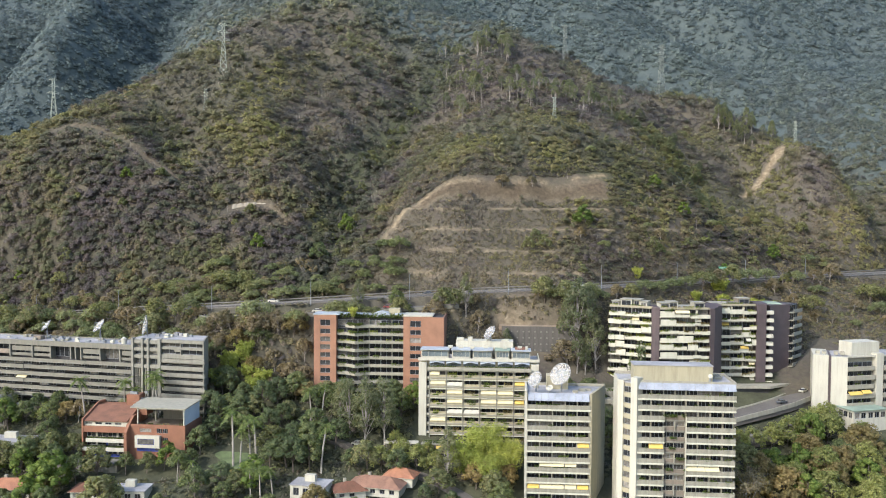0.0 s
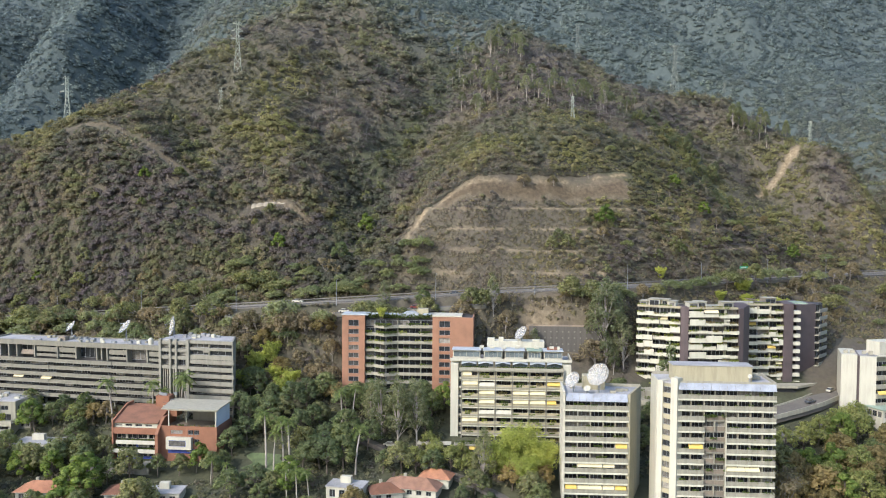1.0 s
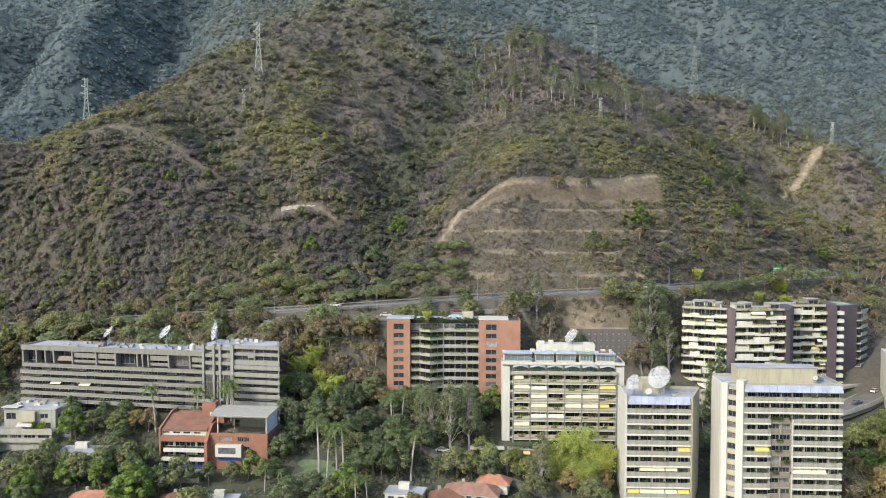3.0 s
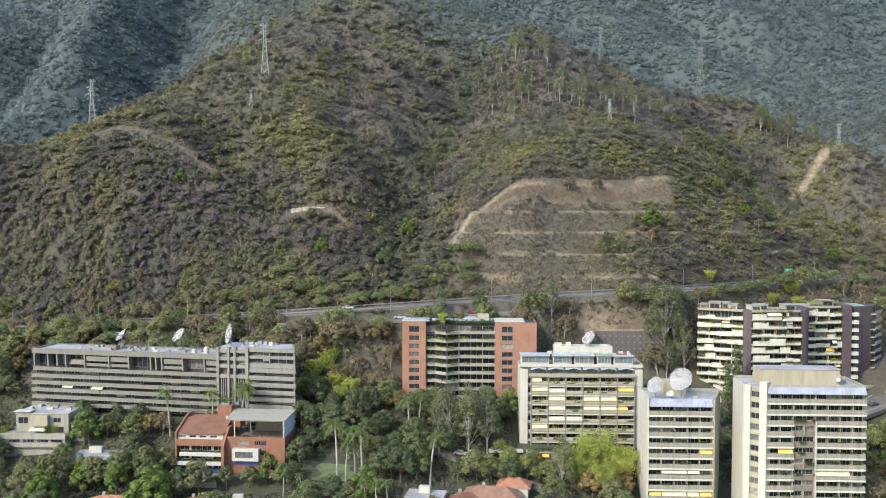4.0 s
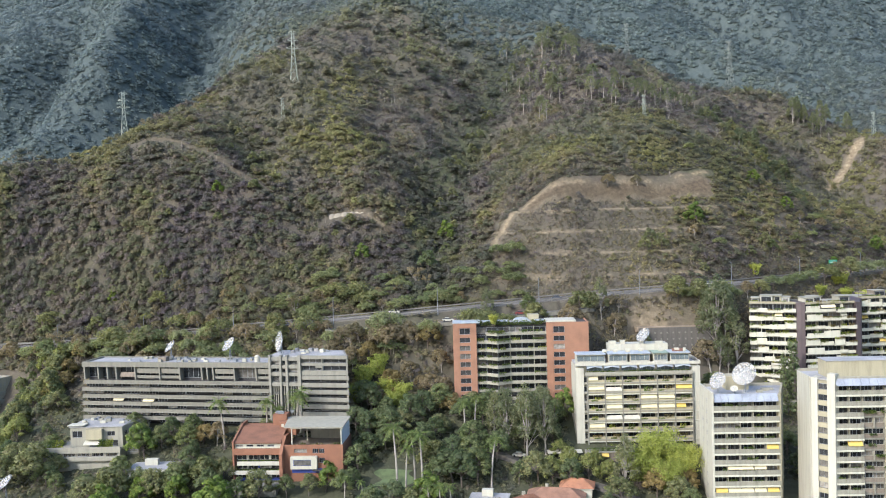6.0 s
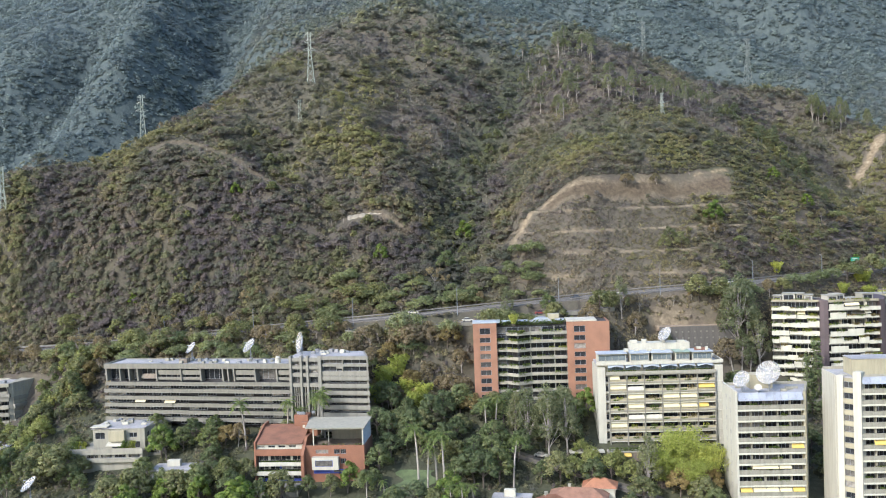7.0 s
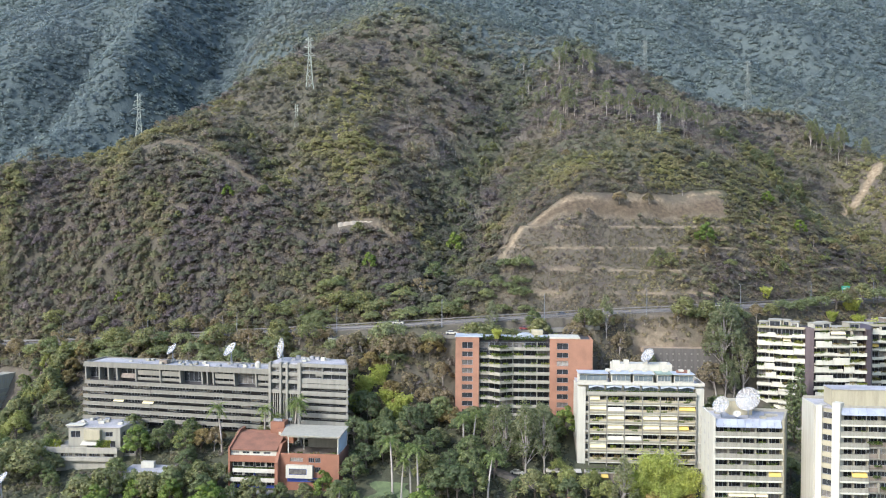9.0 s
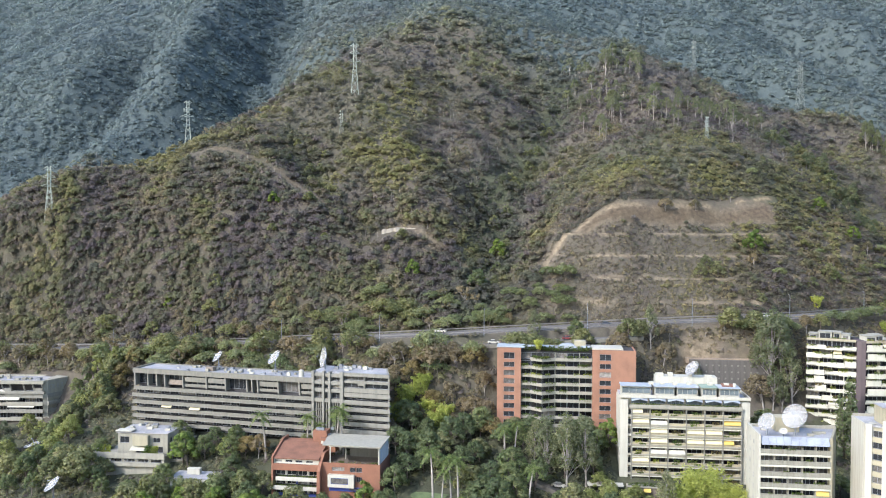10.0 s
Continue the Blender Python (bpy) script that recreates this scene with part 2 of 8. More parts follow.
def scrub_build(t, p):
    """Scrub of the hill: each bush carries its own greenness and tone, and a share of blue painted haze."""
    a = t.nodes.new("ShaderNodeAttribute")
    a.attribute_name = "growth"
    s = t.nodes.new("ShaderNodeSeparateColor")
    t.links.new(a.outputs["Color"], s.inputs["Color"])
    g = t.nodes.new("ShaderNodeNewGeometry")
    dry = ramp(t, s.outputs["Green"], [(0.0, (0.138, 0.115, 0.112)), (0.3, (0.170, 0.142, 0.125)), (0.5, (0.194, 0.160, 0.116)), (0.75, (0.232, 0.192, 0.116)), (1.0, (0.290, 0.240, 0.130))])
    green = ramp(t, s.outputs["Green"], [(0.0, (0.112, 0.122, 0.080)), (0.45, (0.146, 0.154, 0.082)), (0.8, (0.186, 0.190, 0.083)), (1.0, (0.230, 0.232, 0.085))])
    col = mix(t, s.outputs["Red"], dry, green)
    # distant growth is tinted blue: haze put into the base colour
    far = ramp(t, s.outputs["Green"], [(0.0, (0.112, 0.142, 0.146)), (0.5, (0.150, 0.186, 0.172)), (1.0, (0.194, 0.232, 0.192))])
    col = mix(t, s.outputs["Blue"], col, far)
    col = mix(t, 1.0, col, ramp(t, g.outputs["Random Per Island"], [(0.0, (0.88, 0.88, 0.88)), (1.0, (1.12, 1.12, 1.12))]), "MULTIPLY")
    n = noise_node(t, 0.55, 3, 0.7)
    col = mix(t, 1.0, col, ramp(t, n.outputs["Fac"], [(0.3, (0.8, 0.8, 0.8)), (0.7, (1.14, 1.14, 1.12))]), "MULTIPLY")
    bump(t, p, n.outputs["Fac"], 1.0, 0.4)
    t.links.new(col, p.inputs["Base Color"])
    p.inputs["Roughness"].default_value = 0.85
    p.inputs["Specular IOR Level"].default_value = 0.12
    tr = node(t, "ShaderNodeBsdfTranslucent")
    t.links.new(col, tr.inputs["Color"])
    ms = t.nodes.new("ShaderNodeMixShader")
    ms.inputs[0].default_value = 0.52
    t.links.new(p.outputs[0], ms.inputs[1])
    t.links.new(tr.outputs[0], ms.inputs[2])
    t.links.new(ms.outputs[0], t.nodes["Material Output"].inputs["Surface"])


SCRUB = mat("hill_scrub", scrub_build)


# ---------------------------------------------------------------- terrain
ROAD_Y = ((-600, -400, -250, -170, -90, -10, 26, 60, 101, 200, 400, 700), (385, 365, 350, 338, 332, 341, 344, 366, 394, 450, 540, 600))
ROAD_Z = ((-600, -400, -250, -170, -90, -40, -10, 26, 101, 200, 400, 700), (28, 35, 41, 48, 54, 57.3, 59.2, 60.8, 61.5, 63, 70, 75))
FOOT_Y = ((-600, -400, -250, -170, -90, -10, 26, 60, 101, 200, 400, 700), (385, 365, 350, 338, 332, 341, 344, 357, 364, 385, 440, 480))
LOW = ((-900, -400, -200, -115, -90, -66, -55, -45, -34, -22), (-40, -30, -14, -4, 3, 10, 15, 19.5, 24, 32))

BENCH0, BENCH = 57.2, 8.9                            # height of the lowest bench and the rise between benches

# the mountain's skeleton: crests, gullies and breaks of slope, from low to high
CRESTS = (
    ((-345, 372, 84), (-310, 376, 94), (-284, 381, 104), (-268, 403, 116), (-257, 418, 125), (-247, 431, 136), (-236, 440, 144), (-217, 446, 151), (-212, 481, 168), (-200, 510, 184), (-180, 551, 213), (-165, 600, 245)),
    ((-236, 428, 137), (-221, 406, 131), (-196, 408, 128), (-186, 401, 122), (-167, 388, 111), (-150, 382, 100), (-129, 384, 93.5), (-115, 386, 93), (-107, 383, 87), (-94, 381, 79), (-82, 376, 71)),
    ((-162, 461, 166), (-165, 436, 145), (-150, 424, 134), (-129, 431, 138), (-113, 413, 119), (-100, 404, 104)),
    ((-162, 461, 166), (-139, 479, 176), (-127, 500, 182), (-121, 514, 190), (-126, 544, 217), (-120, 580, 240)),
    ((-116, 497, 174), (-99, 468, 146), (-93, 452, 134), (-84, 430, 116)),
    ((-104, 525, 194), (-92, 505, 173), (-78, 494, 157), (-72, 480, 143)),
    ((-17, 574, 215), (-32, 550, 194), (-45, 513, 167), (-42, 480, 152), (-38, 440, 130), (-46, 413, 110), (-51, 385, 94)),
    ((-32, 550, 194), (-14, 500, 171), (5, 446, 143), (16, 432, 135), (32, 414, 120), (53, 424, 114)),
    ((-17, 574, 215), (30, 552, 188), (60, 535, 168), (84, 523, 158), (109, 534, 159), (128, 512, 142), (139, 492, 126), (147, 488, 129), (160, 478, 122), (165, 455, 96)),
    ((5, 446, 143), (35, 451, 139), (56, 463, 137), (70, 490, 140)),
    ((-320, 470, 140), (-301, 500, 170), (-298, 520, 200), (-306, 545, 222), (-315, 620, 262), (-320, 700, 310)),
    ((-420, 520, 150), (-395, 560, 190), (-370, 640, 250), (-360, 720, 310)),
    ((-222, 571, 211), (-235, 610, 235), (-240, 700, 300)),
    ((20, 690, 258), (74, 670, 228), (110, 650, 212), (147, 630, 187), (171, 612, 168)),
    ((139, 690, 246), (157, 671, 220), (194, 657, 199), (198, 600, 160), (205, 550, 130), (210, 500, 98)),
    ((190, 700, 242), (223, 678, 211), (260, 620, 168), (280, 560, 130)),
)
GULLIES = (
    ((-185, 428, 135), (-175, 417, 123), (-168, 407, 113), (-153, 396, 104), (-140, 390, 98)),
    ((-118, 470, 152), (-121, 452, 142), (-108, 436, 127), (-93, 422, 108), (-86, 408, 92), (-81, 394, 78), (-86, 366, 66)),
    ((-50, 571, 214), (-54, 540, 184), (-59, 504, 151), (-69, 469, 131), (-78, 448, 115), (-84, 425, 102), (-86, 408, 92)),
    ((-94, 545, 205), (-95, 520, 183), (-84, 505, 164)),
    ((40, 505, 150), (55, 480, 136), (72, 470, 126), (84, 458, 108), (92, 440, 92), (103, 425, 78), (112, 412, 66)),
    ((96, 505, 136), (102, 488, 122), (107, 469, 103), (112, 440, 84)),
    ((-268, 700, 268), (-262, 600, 196), (-255, 550, 158), (-262, 500, 126), (-275, 460, 105)),
    ((-360, 600, 190), (-355, 540, 146), (-350, 480, 112)),
    ((-30, 640, 220), (10, 610, 190), (60, 588, 152), (110, 585, 140), (160, 560, 118), (180, 520, 98), (188, 480, 76)),
    ((110, 690, 224), (150, 645, 186), (180, 610, 158)),
)
BREAKS = (
    ((-51, 374, 88), (-42, 379, 95), (-34, 381.5, 101), (-27, 383, 105), (-12, 388, 104), (4, 392, 105), (15, 397, 103.5), (27, 401, 106), (40, 405, 108), (63, 420, 103)),
    ((-46, 370, 84), (-34, 376, 96), (-20, 379.5, 96), (-6, 384, 95.5), (12, 390, 95.5), (30, 395, 97), (52, 396, 87)),
    ((-36, 367, 81.5), (-14, 371, 83), (4, 373, 79.5), (30, 382, 83.5), (52, 394, 85.5), (77, 415, 91)),
    ((-22, 398, 119), (8, 404.5, 117), (32, 413, 119)),
    ((-248, 378, 86), (-226, 372, 84), (-201, 370, 84), (-182, 372, 90), (-166, 364, 78), (-149, 373, 86), (-138, 369, 78)),
    ((-231, 381, 103), (-202, 388, 111), (-180, 381, 101)),
    ((-260, 372, 68), (-230, 364, 64), (-190, 362, 64), (-140, 358, 63), (-110, 358, 63)),
    ((118, 477, 98), (130, 484, 112), (142, 465, 105), (142, 448, 80)),
    ((-600, 430, 70), (-600, 560, 150), (-560, 760, 300)),
    ((420, 520, 86), (400, 620, 150), (380, 740, 240)),
    ((-560, 830, 345), (-200, 830, 385), (150, 830, 350), (420, 830, 300)),
)


def lerp(table, x):
    return np.interp(x, table[0], table[1])


def hash2(i, j, k):
    v = np.sin(i * 127.1 + j * 311.7 + k * 74.7) * 43758.5453
    return v - np.floor(v)


def vnoise(x, y, k=0):
    """Smooth value noise, 0 to 1."""
    i, j = np.floor(x), np.floor(y)
    u, v = x - i, y - j
    u, v = u * u * (3 - 2 * u), v * v * (3 - 2 * v)
    a = hash2(i, j, k) * (1 - u) + hash2(i + 1, j, k) * u
    b = hash2(i, j + 1, k) * (1 - u) + hash2(i + 1, j + 1, k) * u
    return a * (1 - v) + b * v


def fractal(x, y, size, k=0, octaves=4):
    total, weight, amp = 0.0, 0.0, 1.0
    for o in range(octaves):
        total = total + amp * vnoise(x / size + 17.3 * o, y / size - 9.1 * o, k + o)
        weight, amp, size = weight + amp, amp * 0.5, size * 0.5
    return total / weight


def shelf(x):
    """0 to 1: where the highway has a second, lower carriageway on its valley side."""
    return np.clip((np.asarray(x) + 126) / 14, 0, 1) * np.clip((-8 - np.asarray(x)) / 14, 0, 1)


def skeleton_surface(step=3.0):
    """The smooth mountain face stretched over its skeleton lines, on a regular grid."""
    pts = []
    for line in CRESTS + GULLIES + BREAKS:
        for (ax, ay, az), (bx, by, bz) in zip(line, line[1:]):
            n = max(1, int(math.hypot(bx - ax, by - ay) / 26))
            pts += [(ax + (bx - ax) * k / n, ay + (by - ay) * k / n, az + (bz - az) * k / n) for k in range(n)]
        pts.append(line[-1])
    for x in range(-620, 460, 26):
        pts.append((x, float(lerp(ROAD_Y, x)) + 11, float(lerp(ROAD_Z, x)) + 2.5))
    P = np.array(sorted({(round(p[0] / 3), round(p[1] / 3)): p for p in pts}.values()))
    soft = 4.0
    n = len(P)
    kernel = lambda q, p: np.sqrt(((q[:, None] - p[None]) ** 2).sum(-1) + soft * soft)
    A = np.zeros((n + 3, n + 3))
    A[:n, :n] = kernel(P[:, :2], P[:, :2]) - np.eye(n) * 1.5
    A[:n, n:] = np.c_[np.ones(n), P[:, :2] / 100]
    A[n:, :n] = A[:n, n:].T
    w = np.linalg.solve(A, np.r_[P[:, 2], 0, 0, 0])
    xs, ys = np.arange(-620, 461, step), np.arange(326, 851, step)
    X, Y = np.meshgrid(xs, ys)
    rows = [kernel(np.c_[x, y], P[:, :2]) @ w[:n] + np.c_[np.ones(len(x)), x / 100, y / 100] @ w[n:] for x, y in zip(X, Y)]
    return xs[0], ys[0], step, np.array(rows)


FACE = skeleton_surface()


def mountain(x, y):
    x0, y0, step, Z = FACE
    u, v = np.clip((x - x0) / step, 0, Z.shape[1] - 1.001), np.clip((y - y0) / step, 0, Z.shape[0] - 1.001)
    i, j = u.astype(int), v.astype(int)
    u, v = u - i, v - j
    z = (Z[j, i] * (1 - u) + Z[j, i + 1] * u) * (1 - v) + (Z[j + 1, i] * (1 - u) + Z[j + 1, i + 1] * u) * v
    return z + np.clip(y - 850, 0, 900) * 0.42


def height(x, y):
    """Height of the ground at plan positions, as arrays."""
    x, y = np.broadcast_arrays(np.asarray(x, float), np.asarray(y, float))
    yr, zr = lerp(ROAD_Y, x), lerp(ROAD_Z, x)
    d = y - yr
    yf = lerp(FOOT_Y, x)
    low = lerp(LOW, y - yf - 26 * np.clip((-226 - x) / 18, 0, 1)) + 2.0 * (fractal(x, y, 40, 3) - 0.5) * np.clip((-d - 70) / 30, 0, 1)
    sh = shelf(x)
    bank = np.clip((y - yf + 22 + 4 * sh) / (yr - yf + 14 - 5 * sh), 0, 1)
    z = np.where(d < -8, low * (1 - bank) + (zr - 0.6 - 3.1 * sh) * bank, zr)
    on_hill = np.clip((d - 8.5) / np.interp(x, (-300, -120, -60), (16, 14, 7)), 0, 1)
    z = z + (np.maximum(mountain(x, y), zr) - z) * on_hill
    rough = np.clip((d - 14) / 60, 0, 1)
    gully = np.abs(fractal(x, y, 42, 11, 3) - 0.5) * 2
    z = z + rough * (6.5 * (0.3 - gully) + 3.0 * (fractal(x, y, 22, 21, 3) - 0.5)) * np.clip(0.4 + d / 160, 0.5, 1.7)
    # benches cut into the front of the middle hill
    cut = np.clip((x + 62) / 12, 0, 1) * np.clip((118 - x) / 14, 0, 1) * np.clip((d - 10) / 6, 0, 1) * np.clip((96 - z) / 3, 0, 1)
    f = (z - BENCH0) / BENCH
    step = np.floor(f) + np.clip((f - np.floor(f)) * 1.4, 0, 1)
    z = z + cut * 0.8 * (BENCH0 + BENCH * step - z)
    return z


EDGE = ((-54, 371), (-51, 374), (-42, 379), (-34, 381.5), (-27, 383), (-12, 388), (4, 392), (15, 397), (27, 401), (41, 405.5))     # pale top edge of the cut
CREST = ((-233, 407), (-221, 407.5), (-209, 407.5), (-194, 404.5), (-183, 399), (-169, 391.5), (-159, 388))     # rusty footpath over the left-hand hill


def segment_distance(x, y, line):
    best = np.full(np.shape(x), 1e6)
    for (ax, ay), (bx, by) in zip(line, line[1:]):
        ux, uy = bx - ax, by - ay
        t = np.clip(((x - ax) * ux + (y - ay) * uy) / (ux * ux + uy * uy), 0, 1)
        best = np.minimum(best, np.hypot(x - ax - t * ux, y - ay - t * uy))
    return best


def cut_face(x, y):
    """0 to 1: the brown face cut below the pale edge."""
    face = segment_distance(x, y, ((-40, 378), (-24, 381), (-9, 385.5), (8, 390.5), (22, 395), (36, 399)))
    return np.clip((4.6 + 5 * (fractal(x, y, 9, 41, 3) - 0.5) - face) / 3, 0, 1)


def bare_soil(x, y, z):
    """0 to 1: how bare the earth lies (cuts, scars, benches)."""
    n = fractal(x, y, 9, 41, 3)
    s = np.clip((0.5 + 2.4 * (n - 0.5) - segment_distance(x, y, EDGE)) / 0.7, 0, 0.85)
    s = np.maximum(s, 0.72 * cut_face(x, y))
    s = np.maximum(s, 0.8 * np.clip((3.8 + 6 * (n - 0.5) - segment_distance(x, y, ((140, 490), (133, 486), (125, 481), (118, 477), (115, 473)))) / 2, 0, 1))
    s = np.maximum(s, 0.5 * np.clip((1.4 + 3 * (n - 0.5) - segment_distance(x, y, ((-130, 384.5), (-116, 387)))) / 2, 0, 1))
    s = np.maximum(s, 0.8 * np.clip((2.5 + 4 * (n - 0.5) - segment_distance(x, y, ((-259, 416), (-251, 426), (-243, 436)))) / 2, 0, 1))
    s = np.maximum(s, 0.62 * np.clip((1.5 + 5 * (n - 0.5) - segment_distance(x, y, CREST)) / 1.6, 0, 1))
    s = np.maximum(s, 0.5 * np.clip((2.4 + 4 * (n - 0.5) - segment_distance(x, y, ((-60, 366), (-54, 371), (-50, 375)))) / 3, 0, 1))
    s = np.maximum(s, 0.45 * np.clip((2.0 + 4 * (n - 0.5) - segment_distance(x, y, ((-114, 385), (-107, 383), (-94, 381), (-84, 377)))) / 2, 0, 1))
    d = y - lerp(ROAD_Y, x)
    f = (z - BENCH0) / BENCH
    bench = np.clip(1 - np.abs(f - np.floor(f) - 0.95) / 0.085, 0, 1) * np.clip((n - 0.27) * 5, 0, 1)
    s = np.maximum(s, 0.7 * bench * (x > -58) * (x < 112) * (d > 12) * (z < 95))
    s = np.maximum(s, 0.75 * np.clip((fractal(x, y, 14, 51, 3) - 0.42) * 6, 0, 1) * np.clip(1 - np.abs(d + 14) / 7, 0, 1) * np.clip((x + 30) / 15, 0, 1) * np.clip((35 - x) / 10, 0, 1))
    return s


def red_earth(x, y):
    """0 to 1: where the bare earth is rusty instead of pale."""
    knoll = 0.7 * np.clip(1.9 - np.hypot(x + 200, y - 403) / 30, 0, 1)
    return np.maximum(np.maximum(knoll, 0.9 * np.clip((segment_distance(x, y, EDGE) - 0.3) / 0.8, 0, 1) * cut_face(x, y)), 0.12 * ((x > -30) & (x < 45) & (y < lerp(ROAD_Y, x))))


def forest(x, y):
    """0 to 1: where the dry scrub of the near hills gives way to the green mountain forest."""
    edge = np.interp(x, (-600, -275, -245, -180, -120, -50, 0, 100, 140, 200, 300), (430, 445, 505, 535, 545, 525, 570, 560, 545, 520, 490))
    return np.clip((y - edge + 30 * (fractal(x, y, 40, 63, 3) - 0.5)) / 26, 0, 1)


HOLLOW = ((-86, 356), (-82, 394), (-84, 425), (-76, 450), (-62, 490), (-54, 530))      # bed of the gully between the two hills, where growth is greener and darker


def green_share(x, y, z):
    """0 to 1: how green the growth is; gullies and the far forest are green, the near hills are dry."""
    d = y - lerp(ROAD_Y, x)
    g = np.clip((fractal(x, y, 50, 61, 4) - 0.48) * 3.0, 0, 1) * 0.4
    g = np.maximum(g, forest(x, y) * 0.9)
    g = np.maximum(g, np.clip(1.2 - segment_distance(x, y, HOLLOW) / 15, 0, 0.95))
    g = np.maximum(g, np.clip(1.1 - segment_distance(x, y, ((-190, 432), (-175, 417), (-166, 405))) / 10, 0, 0.8))
    g = np.maximum(g, np.clip(1.1 - segment_distance(x, y, ((50, 490), (72, 470), (86, 456), (98, 432))) / 16, 0, 0.8))
    g = np.maximum(g, np.clip(1.2 - np.abs(d - 14) / 12, 0, 0.22) * (x < -40))
    g = np.maximum(g, 0.6 * ((x > -60) & (x < 60) & (y > 402) & (y < 440)))
    g = g * (1 - 0.75 * ((x > -60) & (x < 20) & (z < 100) & (d > 8) & (d < 60)))
    return np.maximum(g, np.where((d < -30) & ~((x > 100) & (y > 325)), 0.8, 0))


def grid_axis(parts):
    out = []
    for a, b, step in parts:
        out += list(np.arange(a, b, step))
    return np.array(out + [parts[-1][1]])


gx = grid_axis(((-4600, -1200, 200), (-1200, -620, 20), (-620, -340, 5), (-340, -62, 2.4), (-62, 46, 1.2), (46, 180, 2.4), (180, 420, 5), (420, 1200, 20), (1200, 4600, 200)))
gy = grid_axis(((-4600, -600, 200), (-600, 200, 20), (200, 300, 2.5), (300, 366, 1.9), (366, 408, 0.9), (408, 460, 1.9), (460, 620, 2.4), (620, 760, 4), (760, 1000, 12), (1000, 1500, 25), (1500, 4600, 100)))
GX, GY = np.meshgrid(gx, gy)
GZ = height(GX, GY)
nx, ny = len(gx), len(gy)
idx = np.arange(nx * ny).reshape(ny, nx)
quads = np.stack([idx[:-1, :-1], idx[:-1, 1:], idx[1:, 1:], idx[1:, :-1]], -1).reshape(-1, 4)
me = bpy.data.meshes.new("ground")
me.from_pydata(np.stack([GX, GY, GZ], -1).reshape(-1, 3).tolist(), [], quads.tolist())
me.polygons.foreach_set("use_smooth", np.ones(len(quads), bool))
cover = np.zeros((ny, nx, 4), np.float32)
# third channel weights the ground's painted haze tint
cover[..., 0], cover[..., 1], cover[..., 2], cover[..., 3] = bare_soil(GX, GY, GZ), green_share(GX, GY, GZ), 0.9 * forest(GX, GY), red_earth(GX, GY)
me.attributes.new("cover", "FLOAT_COLOR", "POINT").data.foreach_set("color", cover.reshape(-1))
me.materials.append(GROUND)
ground = tagged(new("ground", me), "dry grassy hillside and wooded slope of a mountain", "ground", kind="structure")


def ground_z(x, y):
    return float(height(x, y))


# ---------------------------------------------------------------- building helpers
MESHES = {}
EYE4 = Matrix.Identity(4)


def mesh_of(key, fill, m):
    """One shared mesh for alike pieces."""
    key = (key, m.name)
    if key not in MESHES:
        bm = bmesh.new()
        fill(bm)
        me = bpy.data.meshes.new(str(key[0][0]))
        bm.to_mesh(me)
        bm.free()
        me.materials.append(m)
        MESHES[key] = me
    return MESHES[key]


def add_box(bm, x0, x1, y0, y1, z0, z1, bevel=0.0):
    v = [bm.verts.new((x, y, z)) for z in (z0, z1) for x, y in ((x0, y0), (x1, y0), (x1, y1), (x0, y1))]
    faces = [bm.faces.new([v[i] for i in f]) for f in ((3, 2, 1, 0), (4, 5, 6, 7), (0, 1, 5, 4), (1, 2, 6, 5), (2, 3, 7, 6), (3, 0, 4, 7))]
    if bevel:
        edges = list({e for f in faces for e in f.edges})
        bmesh.ops.bevel(bm, geom=edges, offset=bevel, segments=1, affect="EDGES")


def add_beam(bm, a, b, w):
    """A square bar from a to b."""
    a, b = Vector(a), Vector(b)
    q = (b - a).to_track_quat("Z", "Y").to_matrix()
    h = w / 2
    v = [bm.verts.new(p + q @ Vector((x, y, 0))) for p in (a, b) for x, y in ((-h, -h), (h, -h), (h, h), (-h, h))]
    for f in ((3, 2, 1, 0), (4, 5, 6, 7), (0, 1, 5, 4), (1, 2, 6, 5), (2, 3, 7, 6), (3, 0, 4, 7)):
        bm.faces.new([v[i] for i in f])


def add_tube(bm, points, radii, sides=6):
    rings = []
    for i, (p, r) in enumerate(zip(points, radii)):
        p = Vector(p)
        ahead = Vector(points[min(i + 1, len(points) - 1)]) - Vector(points[max(i - 1, 0)])
        q = ahead.to_track_quat("Z", "Y").to_matrix()
        rings.append([bm.verts.new(p + q @ Vector((r * math.cos(2 * math.pi * k / sides), r * math.sin(2 * math.pi * k / sides), 0))) for k in range(sides)])
    for a, b in zip(rings, rings[1:]):
        for k in range(sides):
            bm.faces.new((a[k], a[(k + 1) % sides], b[(k + 1) % sides], b[k]))
    bm.faces.new(rings[-1])
    bm.faces.new(rings[0][::-1])


def part(name, bm, material, parent, label="", at=EYE4):
    """Links a bmesh as one mesh object under a thing or a part."""
    me = bpy.data.meshes.new(name)
    bm.to_mesh(me)
    bm.free()
    me.materials.append(material)
    ob = new(name, me)
    ob.parent, ob.matrix_local = parent, at
    return tagged(ob, label) if label else ob


def thing(name, label, category, m, group=""):
    ob = new(name)
    ob.matrix_world = m
    ob.empty_display_size = 0.5
    return tagged(ob, label, category, group)


